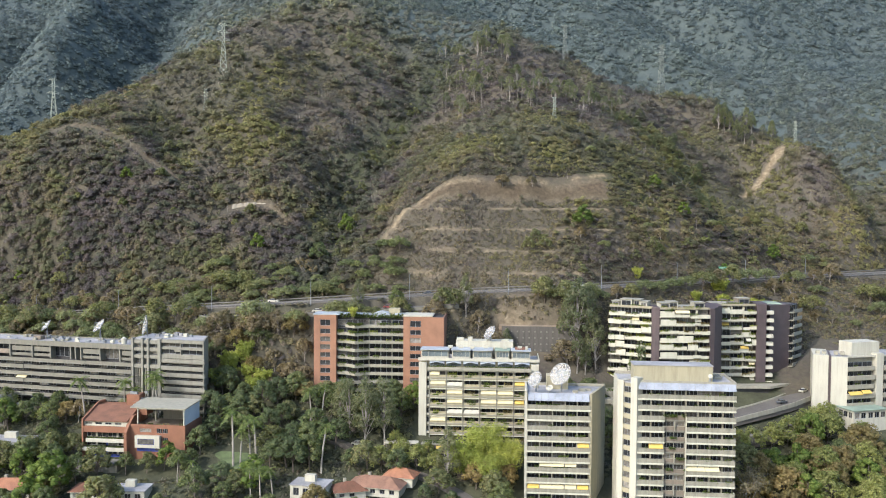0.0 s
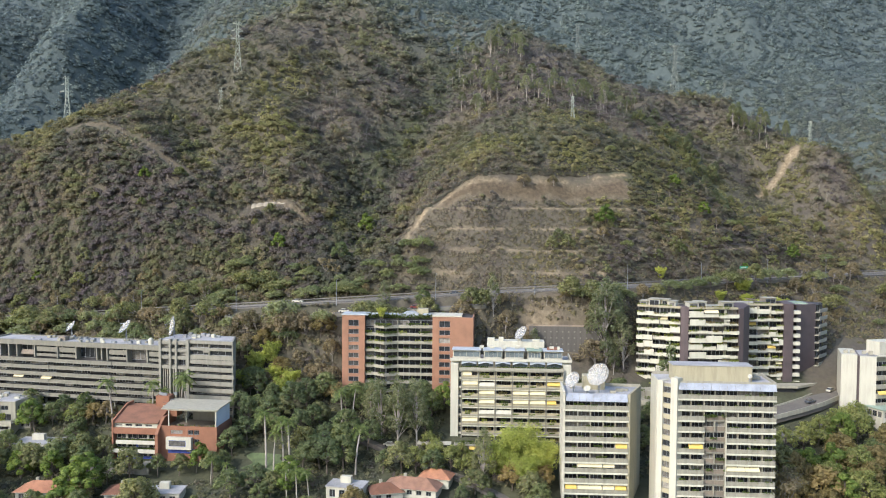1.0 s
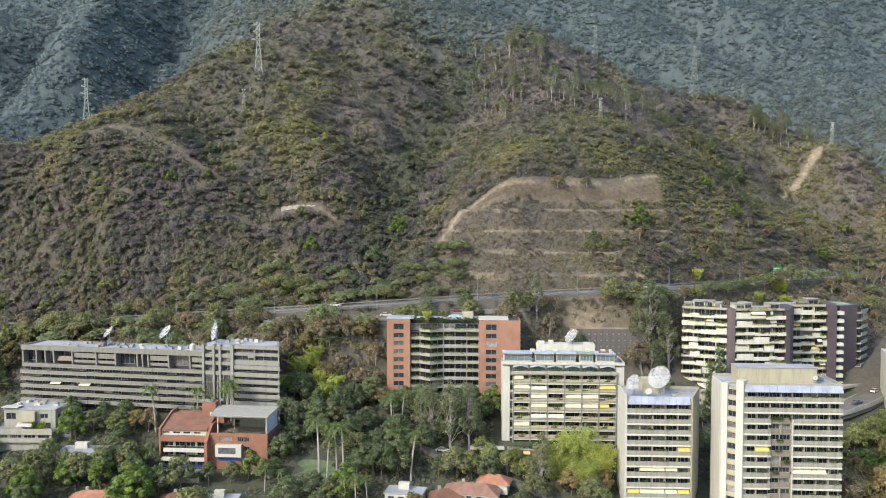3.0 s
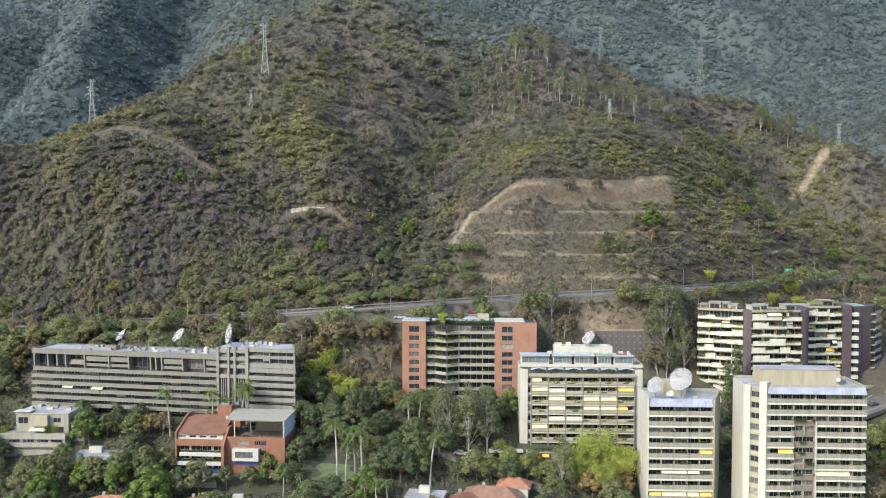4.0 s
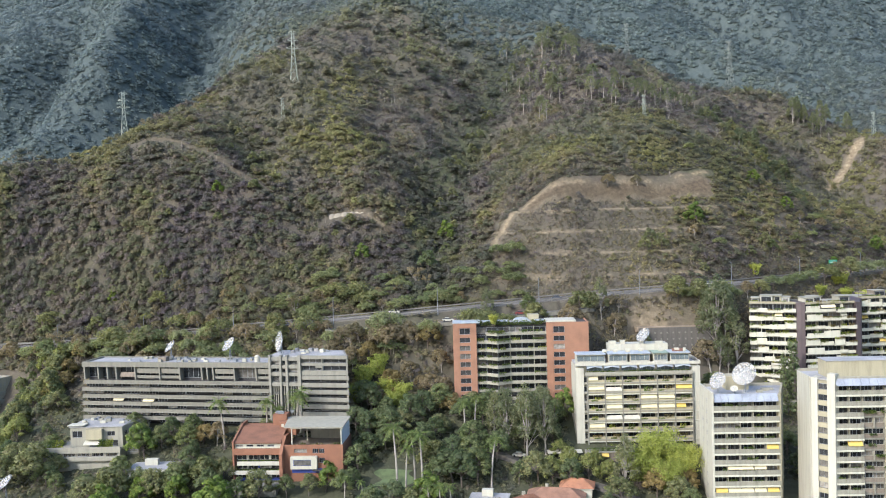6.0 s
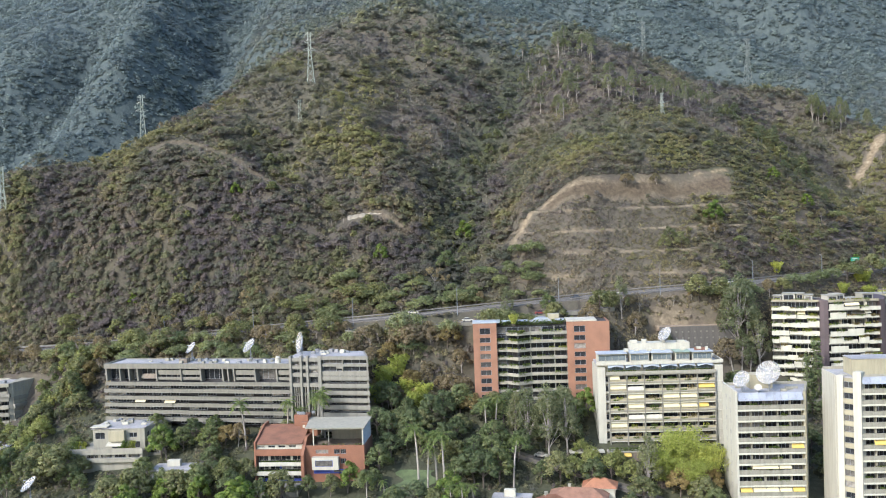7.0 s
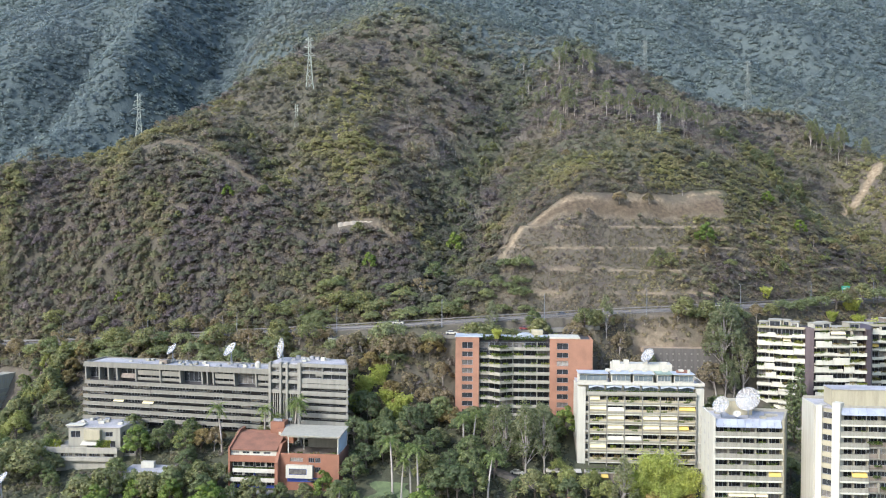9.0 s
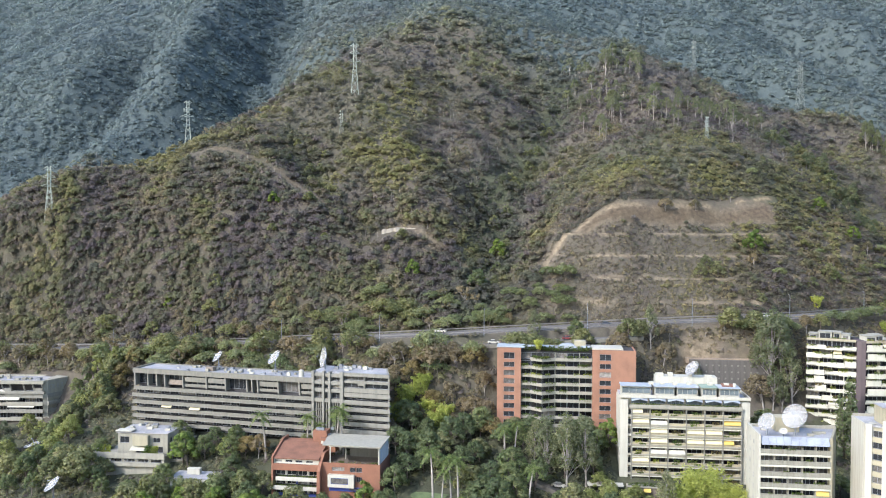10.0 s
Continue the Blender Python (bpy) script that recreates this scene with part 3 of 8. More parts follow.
def box(parent, name, m, x0, x1, y0, y1, z0, z1, label="", at=EYE4, bevel=0.04):
    dims = tuple(round(v, 2) for v in (x1 - x0, y1 - y0, z1 - z0))
    b = bevel if min(dims) > 4 * bevel else 0
    me = mesh_of((name, dims, b), lambda bm: add_box(bm, 0, dims[0], 0, dims[1], 0, dims[2], b), m)
    ob = new(name, me)
    ob.parent, ob.matrix_local = parent, at @ Matrix.Translation((x0, y0, z0))
    return tagged(ob, label) if label else ob


def prism(parent, name, m, pts, z0, z1, label="", at=EYE4):
    """An upright block on a plan outline that runs anticlockwise."""
    bm = bmesh.new()
    lo = [bm.verts.new((x, y, z0)) for x, y in pts]
    hi = [bm.verts.new((x, y, z1)) for x, y in pts]
    bm.faces.new(hi)
    bm.faces.new(lo[::-1])
    for i in range(len(pts)):
        j = (i + 1) % len(pts)
        bm.faces.new((lo[i], lo[j], hi[j], hi[i]))
    return part(name, bm, m, parent, label, at)


def plate(bm, xs, zs, keep, y0, y1):
    """One connected slab from y0 to y1 over the cells of a grid that keep(i, j) names."""
    made = {}

    def at(i, j, y):
        if (i, j, y) not in made:
            made[i, j, y] = bm.verts.new((xs[i], y, zs[j]))
        return made[i, j, y]
    n, m = len(xs) - 1, len(zs) - 1
    has = lambda i, j: 0 <= i < n and 0 <= j < m and keep(i, j)
    for i in range(n):
        for j in range(m):
            if not has(i, j):
                continue
            c = [(i, j), (i + 1, j), (i + 1, j + 1), (i, j + 1)]
            bm.faces.new([at(*q, y0) for q in c])
            bm.faces.new([at(*q, y1) for q in c[::-1]])
            for (a, b), out in zip(zip(c, c[1:] + c[:1]), ((i, j - 1), (i + 1, j), (i, j + 1), (i - 1, j))):
                if not has(*out):
                    bm.faces.new((at(*b, y0), at(*a, y0), at(*a, y1), at(*b, y1)))


def window(parent, x0, x1, z0, z1, y, lights=2, at=EYE4, frame_m=None, pane_m=None, name="window"):
    """A framed window that faces -y; its outer face lies at y."""
    w, h = round(x1 - x0, 2), round(z1 - z0, 2)

    def frame_fill(bm):
        bars = [(0, 0.09)] + [(w * k / lights - 0.04, w * k / lights + 0.04) for k in range(1, lights)] + [(w - 0.09, w)]
        plate(bm, [v for bar in bars for v in bar], [0, 0.09, h - 0.09, h], lambda i, j: i % 2 == 0 or j != 1, 0, 0.12)
    ob = new(name, mesh_of(("window_frame", w, h, lights), frame_fill, frame_m or METAL))
    ob.parent, ob.matrix_local = parent, at @ Matrix.Translation((x0, y, z0))
    pane = new("pane", mesh_of(("pane", w, h), lambda bm: add_box(bm, 0.05, w - 0.05, 0.05, 0.08, 0.05, h - 0.05), pane_m or GLASS))
    pane.parent = ob
    return ob


def pierced_wall(parent, name, m, x0, x1, z0, z1, y, thick, openings, at=EYE4, label="", lights=2):
    """A wall from y to y + thick with openings (x0, x1, z0, z1) right through, each with a window set back in it."""
    xs = sorted({x0, x1, *(v for o in openings for v in o[:2])})
    zs = sorted({z0, z1, *(v for o in openings for v in o[2:4])})
    bm = bmesh.new()
    mid = lambda v, i: (v[i] + v[i + 1]) / 2
    plate(bm, xs, zs, lambda i, j: not any(o[0] < mid(xs, i) < o[1] and o[2] < mid(zs, j) < o[3] for o in openings), y, y + thick)
    wall = part(name, bm, m, parent, label, at)
    for o in openings:
        window(parent, o[0], o[1], o[2], o[3], y + thick * 0.55, lights, at)
    return wall


def leaf_fill(seed, spread, count, size):
    """Small leaves scattered in a box, as a filler for mesh_of."""
    def fill(bm):
        rng = random.Random(seed)
        for _ in range(count):
            c = Vector([rng.uniform(-0.5, 0.5) * s for s in spread])
            c.z += spread[2] * 0.5
            q = Euler((rng.uniform(0, 6.3), rng.uniform(0, 6.3), rng.uniform(0, 6.3))).to_matrix()
            s = size * rng.uniform(0.6, 1.3)
            bm.faces.new([bm.verts.new(c + q @ Vector(p) * s) for p in ((-0.5, 0, 0), (0, -0.32, 0.1), (0.5, 0, 0), (0, 0.32, 0.1))])
    return fill


def balcony_plant(parent, x, y, z, at=EYE4, seed=0, length=2.0, tall=0.8, m=None):
    k = seed % 4
    ob = new("balcony_plant", mesh_of(("balcony_plant", k, length, tall), leaf_fill(k, (length, 0.7, tall), int(46 * length), 0.38), m or PLANT))
    ob.parent, ob.matrix_local = parent, at @ Matrix.Translation((x, y, z))
    return tagged(ob, kind="stuff")


def awning(parent, x0, x1, z, y, m, drop=1.1, out=1.2, at=EYE4):
    w = round(x1 - x0, 2)

    def fill(bm):
        for a, b in ((0, 0.05),):
            v = [bm.verts.new(p) for p in ((0, 0, drop), (w, 0, drop), (w, -out, 0.2), (0, -out, 0.2), (w, -out, 0), (0, -out, 0),
                                           (0, 0.04, drop - 0.04), (w, 0.04, drop - 0.04))]
            bm.faces.new((v[3], v[2], v[1], v[0]))
            bm.faces.new((v[5], v[4], v[2], v[3]))
            bm.faces.new((v[0], v[3], v[5], v[6]))
            bm.faces.new((v[1], v[7], v[4], v[2]))
    ob = new("awning", mesh_of(("awning", w, drop, out), fill, m))
    ob.parent, ob.matrix_local = parent, at @ Matrix.Translation((x0, y, z))
    return tagged(ob, "lowered canvas awning")


def dish(parent, name, radius, at, m, deep=0.28, mast=2.0):
    """A round antenna dish on a mast; its axis is local -y, raised by the given pose."""
    bm = bmesh.new()
    n, k = 24, 5
    rings = []
    for thick in (0.0, 0.05):
        for i in range(1, k + 1):
            r = radius * i / k
            rings.append([bm.verts.new((r * math.cos(2 * math.pi * a / n), -deep * radius * (i / k) ** 2 + thick, r * math.sin(2 * math.pi * a / n))) for a in range(n)])
    for s in (0, k):
        tip = bm.verts.new((0, 0.05 if s else 0, 0))
        for a in range(n):
            bm.faces.new((tip, rings[s][a], rings[s][(a + 1) % n]))
        for i in range(k - 1):
            for a in range(n):
                bm.faces.new((rings[s + i][a], rings[s + i][(a + 1) % n], rings[s + i + 1][(a + 1) % n], rings[s + i + 1][a]))
    for a in range(n):
        bm.faces.new((rings[k - 1][a], rings[k - 1][(a + 1) % n], rings[2 * k - 1][(a + 1) % n], rings[2 * k - 1][a]))
    bowl = part("dish_bowl", bm, m, parent, "", at)
    if radius > 1.6:
        ribs = 14
        for a in range(ribs):
            w = 2 * math.pi * a / ribs
            bm = bmesh.new()
            pts = [(radius * f * math.cos(w), -deep * radius * f * f + 0.09, radius * f * math.sin(w)) for f in (0.05, 0.35, 0.7, 1.0)]
            add_tube(bm, pts, [0.05] * 4, 4)
            part("rib", bm, METAL, bowl)
        for f in (0.55, 1.0):
            bm = bmesh.new()
            add_tube(bm, [(radius * f * math.cos(2 * math.pi * a / n), -deep * radius * f * f + 0.04, radius * f * math.sin(2 * math.pi * a / n)) for a in range(n + 1)], [0.05] * (n + 1), 4)
            part("hoop", bm, METAL, bowl)
    bm = bmesh.new()
    for a in range(3):
        w = 2 * math.pi * (a / 3 + 0.08)
        add_beam(bm, (radius * 0.92 * math.cos(w), -deep * radius * 0.85, radius * 0.92 * math.sin(w)), (0, -radius * 0.85, 0), 0.06)
    add_box(bm, -0.15, 0.15, -radius * 0.9, -radius * 0.8, -0.15, 0.15)
    part("feed", bm, METAL, parent, "", at)
    bm = bmesh.new()
    c = at.translation
    add_tube(bm, [(c.x, c.y, c.z - radius * 0.2 - mast), (c.x, c.y, c.z - 0.1)], [0.16, 0.13], 8)
    for dx, dy in ((0.7, 0), (-0.4, 0.6), (-0.4, -0.6)):
        add_beam(bm, (c.x + dx, c.y + dy, c.z - radius * 0.2 - mast), (c.x, c.y, c.z - radius * 0.3), 0.08)
    part("mast", bm, METAL, parent)


def roof_unit(parent, x, y, z, w=1.4, d=1.1, h=1.0, at=EYE4, m=None):
    box(parent, "roof_unit", m or PALE, x, x + w, y, y + d, z, z + h, at=at)


# ---------------------------------------------------------------- highway and streets
def ribbon(name, xs, ys, zs, half, m, lift, label, category, kind="structure", offset=0.0, thick=0.0):
    """A strip along a line in plan; half: half its width."""
    bm = bmesh.new()
    rows = []
    for i in range(len(xs)):
        a, b = max(i - 1, 0), min(i + 1, len(xs) - 1)
        dx, dy = xs[b] - xs[a], ys[b] - ys[a]
        s = math.hypot(dx, dy)
        nx_, ny_ = -dy / s, dx / s
        cx, cy = xs[i] + nx_ * offset, ys[i] + ny_ * offset
        rows.append([bm.verts.new((cx + nx_ * k * half, cy + ny_ * k * half, zs[i] + lift)) for k in (-1, 1)])
        if thick:
            rows[-1] += [bm.verts.new((cx + nx_ * k * half, cy + ny_ * k * half, zs[i] + lift - thick)) for k in (1, -1)]
    for p, q in zip(rows, rows[1:]):
        bm.faces.new((p[0], q[0], q[1], p[1]))
        if thick:
            bm.faces.new((p[3], q[3], q[0], p[0]))
            bm.faces.new((p[1], q[1], q[2], p[2]))
    me = bpy.data.meshes.new(name)
    bm.normal_update()
    bm.to_mesh(me)
    bm.free()
    me.materials.append(m)
    return tagged(new(name, me), label, category, kind=kind)


hx = np.arange(-420, 330, 4.0)
hy, hz = lerp(ROAD_Y, hx), lerp(ROAD_Z, hx)
kern = np.ones(9) / 9
hy = np.convolve(np.pad(hy, 4, "edge"), kern, "valid")
hz = np.convolve(np.pad(hz, 4, "edge"), kern, "valid")
ribbon("road", hx, hy, hz, 6.6, ASPHALT, 0.45, "grey asphalt highway along the foot of the hill", "road", thick=1.6)
for off, nm in ((-6.2, "edge_line"), (6.2, "edge_line"), (0.25, "centre_line"), (-0.25, "centre_line")):
    ribbon(nm, hx, hy, hz, 0.09, WHITE if abs(off) > 1 else YELLOW, 0.456, "painted road line", "road marking", offset=off)

low_x = np.arange(-118, -21, 4.0)
low_y, low_z = np.interp(low_x, hx, hy), np.interp(low_x, hx, hz) - 3.1 * shelf(low_x)
ribbon("road", low_x, low_y, low_z, 4.1, ASPHALT, 0.1, "grey asphalt lower carriageway of the highway", "road", offset=-12.3, thick=1.2)
for off in (-16.1, -8.6):
    ribbon("edge_line", low_x, low_y, low_z, 0.09, WHITE, 0.106, "painted road line", "road marking", offset=off)
for off in (-7.3, -17.0):
    ribbon("median_kerb", low_x, low_y, low_z, 0.14, CONCRETE, 0.6, "low pale concrete barrier beside the carriageway", "barrier", offset=off, thick=1.4)


def guard_rail(off, m, label):
    z0 = 0.45
    t = thing("guard_rail", label, "guard rail", pose(0, 0, 0), "guard rails")
    for i in range(0, len(hx) - 1, 3):
        j = min(i + 3, len(hx) - 1)
        bm = bmesh.new()
        dx, dy = hx[j] - hx[i], hy[j] - hy[i]
        s = math.hypot(dx, dy)
        px, py = -dy / s * off, dx / s * off
        a, b = Vector((hx[i] + px, hy[i] + py, hz[i] + z0 + 0.7)), Vector((hx[j] + px, hy[j] + py, hz[j] + z0 + 0.7))
        up = Vector((0, 0, 0.2))
        out = Vector((px, py, 0)).normalized() * 0.06
        v = [bm.verts.new(p) for p in (a - up, b - up, b + up, a + up, a - up + out, b - up + out, b + up + out, a + up + out)]
        for f in ((0, 1, 2, 3), (7, 6, 5, 4), (3, 2, 6, 7), (0, 4, 5, 1)):
            bm.faces.new([v[k] for k in f])
        part("rail", bm, m, t)
        bm = bmesh.new()
        add_beam(bm, a - Vector((0, 0, 1.0)), a + Vector((0, 0, 0.15)), 0.14)
        part("post", bm, m, t)


guard_rail(-7.0, RAIL, "weathered steel guard rail beside the highway")
guard_rail(7.0, RAIL, "weathered steel guard rail beside the highway")


def road_parapet(off):
    """Concrete balustrade: short posts under a coping."""
    t = thing("road_parapet", "stained concrete balustrade along the edge of the highway", "parapet", pose(0, 0, 0), "highway parapets")
    for i in range(15):
        x0, x1 = -322 + 5.5 * i, -316.6 + 5.5 * i
        a, b = (Vector((x, float(lerp(ROAD_Y, x)) + off, float(lerp(ROAD_Z, x)) + 0.2)) for x in (x0, x1))
        for name, m, w, up in (("plinth", DARKWALL, 0.45, 0.25), ("coping", CONCRETE, 0.42, 1.2)):
            bm = bmesh.new()
            add_beam(bm, a + Vector((0, 0, up)), b + Vector((0, 0, up)), w)
            part(name, bm, m, t)
        for k in range(3):
            p = a.lerp(b, (k + 0.5) / 3)
            bm = bmesh.new()
            add_beam(bm, p, p + Vector((0, 0, 1.1)), 0.5)
            part("post", bm, UMBER, t)


road_parapet(-7.9)
road_parapet(7.9)


def lamp_post(x, y, z, tall=9.0, yaw=0):
    t = thing("street_lamp", "slender grey street lamp beside the highway", "street lamp", pose(x, y, z, 0, 0, yaw), "street lamps")
    bm = bmesh.new()
    add_tube(bm, [(0, 0, 0), (0, 0, tall * 0.6), (0, 0, tall)], [0.14, 0.11, 0.07], 6)
    part("pole", bm, METAL, t)
    bm = bmesh.new()
    add_tube(bm, [(0, 0, tall), (0, 0.9, tall + 0.4), (0, 1.8, tall + 0.45)], [0.07, 0.06, 0.05], 5)
    part("arm", bm, METAL, t)
    box(t, "lamp_head", PALE, -0.18, 0.18, 1.6, 2.4, tall + 0.36, tall + 0.52, bevel=0)
    return t


for x in (-235, -196, -158, -118, -78, -40, -2, 34, 66, 98, 128):
    y, z = float(np.interp(x, hx, hy)), float(np.interp(x, hx, hz))
    lamp_post(x, y - 7.8, z - 0.5, 9.5)


def road_sign(x, off, w, h):
    y, z = float(np.interp(x, hx, hy)), float(np.interp(x, hx, hz))
    t = thing("road_sign", "green highway sign on steel posts", "road sign", pose(x, y + off, z, 0, 0, -8), "road signs")
    for px in (-w * 0.35, w * 0.35):
        box(t, "post", METAL, px - 0.08, px + 0.08, 0, 0.16, -0.5, 4.2 + h, bevel=0)
    board = box(t, "board", SIGNGREEN, -w / 2, w / 2, -0.06, 0.0, 4.2, 4.2 + h, "green sign board", bevel=0)
    for i, (a, b) in enumerate(((0.15, 0.8), (0.15, 0.6))):
        box(board, "legend_bar", WHITE, w * a, w * b, -0.03, -0.004, h * (0.62 - 0.4 * i), h * (0.62 - 0.4 * i) + 0.18, bevel=0)


road_sign(91.0, 9.0, 3.4, 1.6)
road_sign(186.0, 9.0, 3.4, 1.8)


def car(x, y, z, yaw, m, label, length=4.3, tall=1.45, name="car"):
    t = thing(name, label, "car" if name == "car" else "lorry", pose(x, y, z, 0, 0, yaw), "vehicles")
    L, W = length, 1.75 if name == "car" else 2.3

    def body(bm):
        prof = ((-L / 2, 0.3), (-L / 2, 0.85), (-L * 0.3, 0.95), (L * 0.36, 0.9), (L / 2, 0.75), (L / 2, 0.3))
        if name != "car":
            prof = ((-L / 2, 0.5), (-L / 2, tall), (L * 0.28, tall), (L * 0.28, 1.2), (L / 2, 1.1), (L / 2, 0.5))
        sides = [[bm.verts.new((px, s * W / 2, pz)) for px, pz in prof] for s in (-1, 1)]
        bm.faces.new(sides[0])
        bm.faces.new(sides[1][::-1])
        n = len(prof)
        for i in range(n):
            j = (i + 1) % n
            bm.faces.new((sides[0][j], sides[0][i], sides[1][i], sides[1][j]))
    bm = bmesh.new()
    body(bm)
    part("body", bm, m, t)
    bm = bmesh.new()
    top = tall if name == "car" else 2.2
    a, b = (-L * 0.36, L * 0.26) if name == "car" else (L * 0.29, L * 0.46)
    v = [bm.verts.new(p) for p in ((a, -W * 0.46, 0.9), (b, -W * 0.46, 0.9), (b, W * 0.46, 0.9), (a, W * 0.46, 0.9),
                                   (a + 0.4, -W * 0.38, top), (b - 0.7 * (name == "car"), -W * 0.38, top), (b - 0.7 * (name == "car"), W * 0.38, top), (a + 0.4, W * 0.38, top))]
    for f in ((4, 5, 6, 7), (0, 1, 5, 4), (1, 2, 6, 5), (2, 3, 7, 6), (3, 0, 4, 7)):
        bm.faces.new([v[k] for k in f])
    part("cabin", bm, GLASS, t)
    box(t, "roof_panel", m, a + 0.42, b - 0.72 * (name == "car"), -W * 0.37, W * 0.37, top, top + 0.04, bevel=0)
    for wx in (-L * 0.31, L * 0.31):
        for s in (-1, 1):
            bm = bmesh.new()
            add_tube(bm, [(wx, s * (W / 2 - 0.2), 0.32), (wx, s * (W / 2 + 0.02), 0.32)], [0.32, 0.32], 12)
            part("wheel", bm, RUBBER, t)


for x, lane, mm, what in ((-96, 3.0, WHITE, "white saloon car on the highway"), (-33, -3.0, CARGREY, "dark grey car on the highway"),
                          (27, 3.0, WHITE, "white car on the highway"), (-168, -3.0, CARGREY, "grey car on the highway")):
    y, z = float(np.interp(x, hx, hy)), float(np.interp(x, hx, hz))
    car(x, y + lane, z + 0.46, 8 if x > -60 else -6, mm, what)

for x, mm, what in ((-74, WHITE, "white car on the lower carriageway"), (-47, CARRED, "dark red car on the lower carriageway"), (-96, WHITE, "white car on the lower carriageway")):
    y, z = float(np.interp(x, hx, hy)), float(np.interp(x, hx, hz))
    car(x, y - 12.3, z - 2.98, 4, mm, what)

# drive beside the terraced block
dx_ = np.array([60.0, 70, 80, 90, 99, 108, 116, 124])
dy_ = np.array([303.0, 307, 312, 317, 323, 331, 342, 356])
dz_ = np.array([17.0, 18.4, 20.0, 21.5, 22.8, 24.2, 25.6, 27.0])
ribbon("drive", dx_, dy_, dz_, 4.2, ASPHALT, 0.3, "grey asphalt drive beside the apartment block", "road", thick=2.6)
ribbon("kerb_wall", dx_, dy_, dz_, 0.16, PALE, 0.8, "white parapet wall along the drive", "wall", offset=-4.4, thick=1.6)
ribbon("kerb_wall", dx_[:6], dy_[:6], dz_[:6], 0.2, PALE, 0.8, "pale parapet wall along the drive", "wall", offset=4.4, thick=1.4)
ex_ = np.array([74.0, 84, 94, 104, 112])
ey_ = np.array([298.0, 302, 306, 312, 320])
ez_ = np.array([13.5, 14.8, 16.2, 17.8, 19.4])
ribbon("ramp", ex_, ey_, ez_, 3.4, ASPHALT, 0.3, "lower asphalt ramp to the garages", "road", thick=2.6)
ribbon("kerb_wall", ex_, ey_, ez_, 0.16, PALE, 0.7, "white parapet wall along the ramp", "wall", offset=-3.6, thick=1.4)
car(108.0, 332.5, 24.6, 50, WHITE, "white car parked on the drive")
car(113.0, 337.5, 25.3, 52, CARGREY, "grey car parked on the drive")
car(97.0, 320.0, 22.8, 35, CARGREY, "dark car parked on the drive")
# street through the trees
sx_ = np.array([-70.0, -55, -42, -30, -20, -12, -4])
sy_ = np.array([283.0, 279, 274, 268, 263, 257, 249])
ribbon("street", sx_, sy_, height(sx_, sy_), 2.3, ASPHALT, 0.4, "narrow grey street between the trees", "road", thick=3.0)
car(-49.0, 277.4, ground_z(-49, 277.4) + 0.5, -22, WHITE, "white car parked in the street")
car(-38.0, 273.0, ground_z(-38, 273) + 0.5, -25, CARGREY, "grey car parked in the street")
# lawn
lx, ly = np.meshgrid(np.linspace(-93, -82, 18), np.linspace(262, 270, 16))
bm = bmesh.new()
lz = height(lx, ly)
lv = [[bm.verts.new((lx[i, j] + 1.5 * math.sin(ly[i, j]), ly[i, j], lz[i, j] + 0.25)) for j in range(18)] for i in range(16)]
for i in range(15):
    for j in range(17):
        bm.faces.new((lv[i][j], lv[i][j + 1], lv[i + 1][j + 1], lv[i + 1][j]))
me = bpy.data.meshes.new("lawn")
bm.to_mesh(me)
bm.free()
me.materials.append(LAWN)
tagged(new("lawn", me), "mown green lawn between the trees", "lawn", kind="structure")

# anchored retaining wall behind the blocks
rw = thing("retaining_wall", "dark grey anchored retaining wall in the slope", "retaining wall", pose(-4, 323.2, 34, -3, 0, 2.5))
box(rw, "wall_face", DARKWALL, 0, 28, 0, 1.0, 0, 14.0, "dark stained concrete face")
box(rw, "ledge", EARTH, -1, 29, 0.9, 7.5, 12.6, 14.3, "beige earth ledge above the wall")
for i in range(12):
    for j in range(5):
        box(rw, "anchor_plate", CONCRETE, 1.2 + i * 2.2, 1.75 + i * 2.2, -0.14, 0.0, 2.6 + j * 2.3, 3.15 + j * 2.3, bevel=0)


# pale rock ledge on the shoulder of the hill
rng = random.Random(17)
bm = bmesh.new()
cols = []
for i in range(16):
    f = i / 15
    lx_, ly_ = -130.5 + 15 * f, 383.6 + 3.0 * f + rng.uniform(-0.25, 0.25)
    top = 94.4 - 2.2 * abs(f - 0.62) ** 1.6 + rng.uniform(-0.25, 0.25)
    foot_z = min(top - 1.0, 92.4 - 0.9 * f + rng.uniform(-0.3, 0.3))
    cols.append([bm.verts.new((lx_, ly_ - 0.7, foot_z - 1.0)), bm.verts.new((lx_, ly_ - 0.5, foot_z)), bm.verts.new((lx_ + 0.1, ly_ - 0.1, top)), bm.verts.new((lx_ + 0.1, ly_ + 2.2, top + 0.2)), bm.verts.new((lx_, ly_ + 2.4, foot_z - 1.0))])
for a, b in zip(cols, cols[1:]):
    for k in range(4):
        bm.faces.new((a[k], b[k], b[k + 1], a[k + 1]))
bm.faces.new(cols[0])
bm.faces.new(cols[-1][::-1])
ledge = thing("rock_ledge", "pale bare rock ledge on the shoulder of the hill", "rock", EYE4)
part("rock_face", bm, ROCK, ledge)


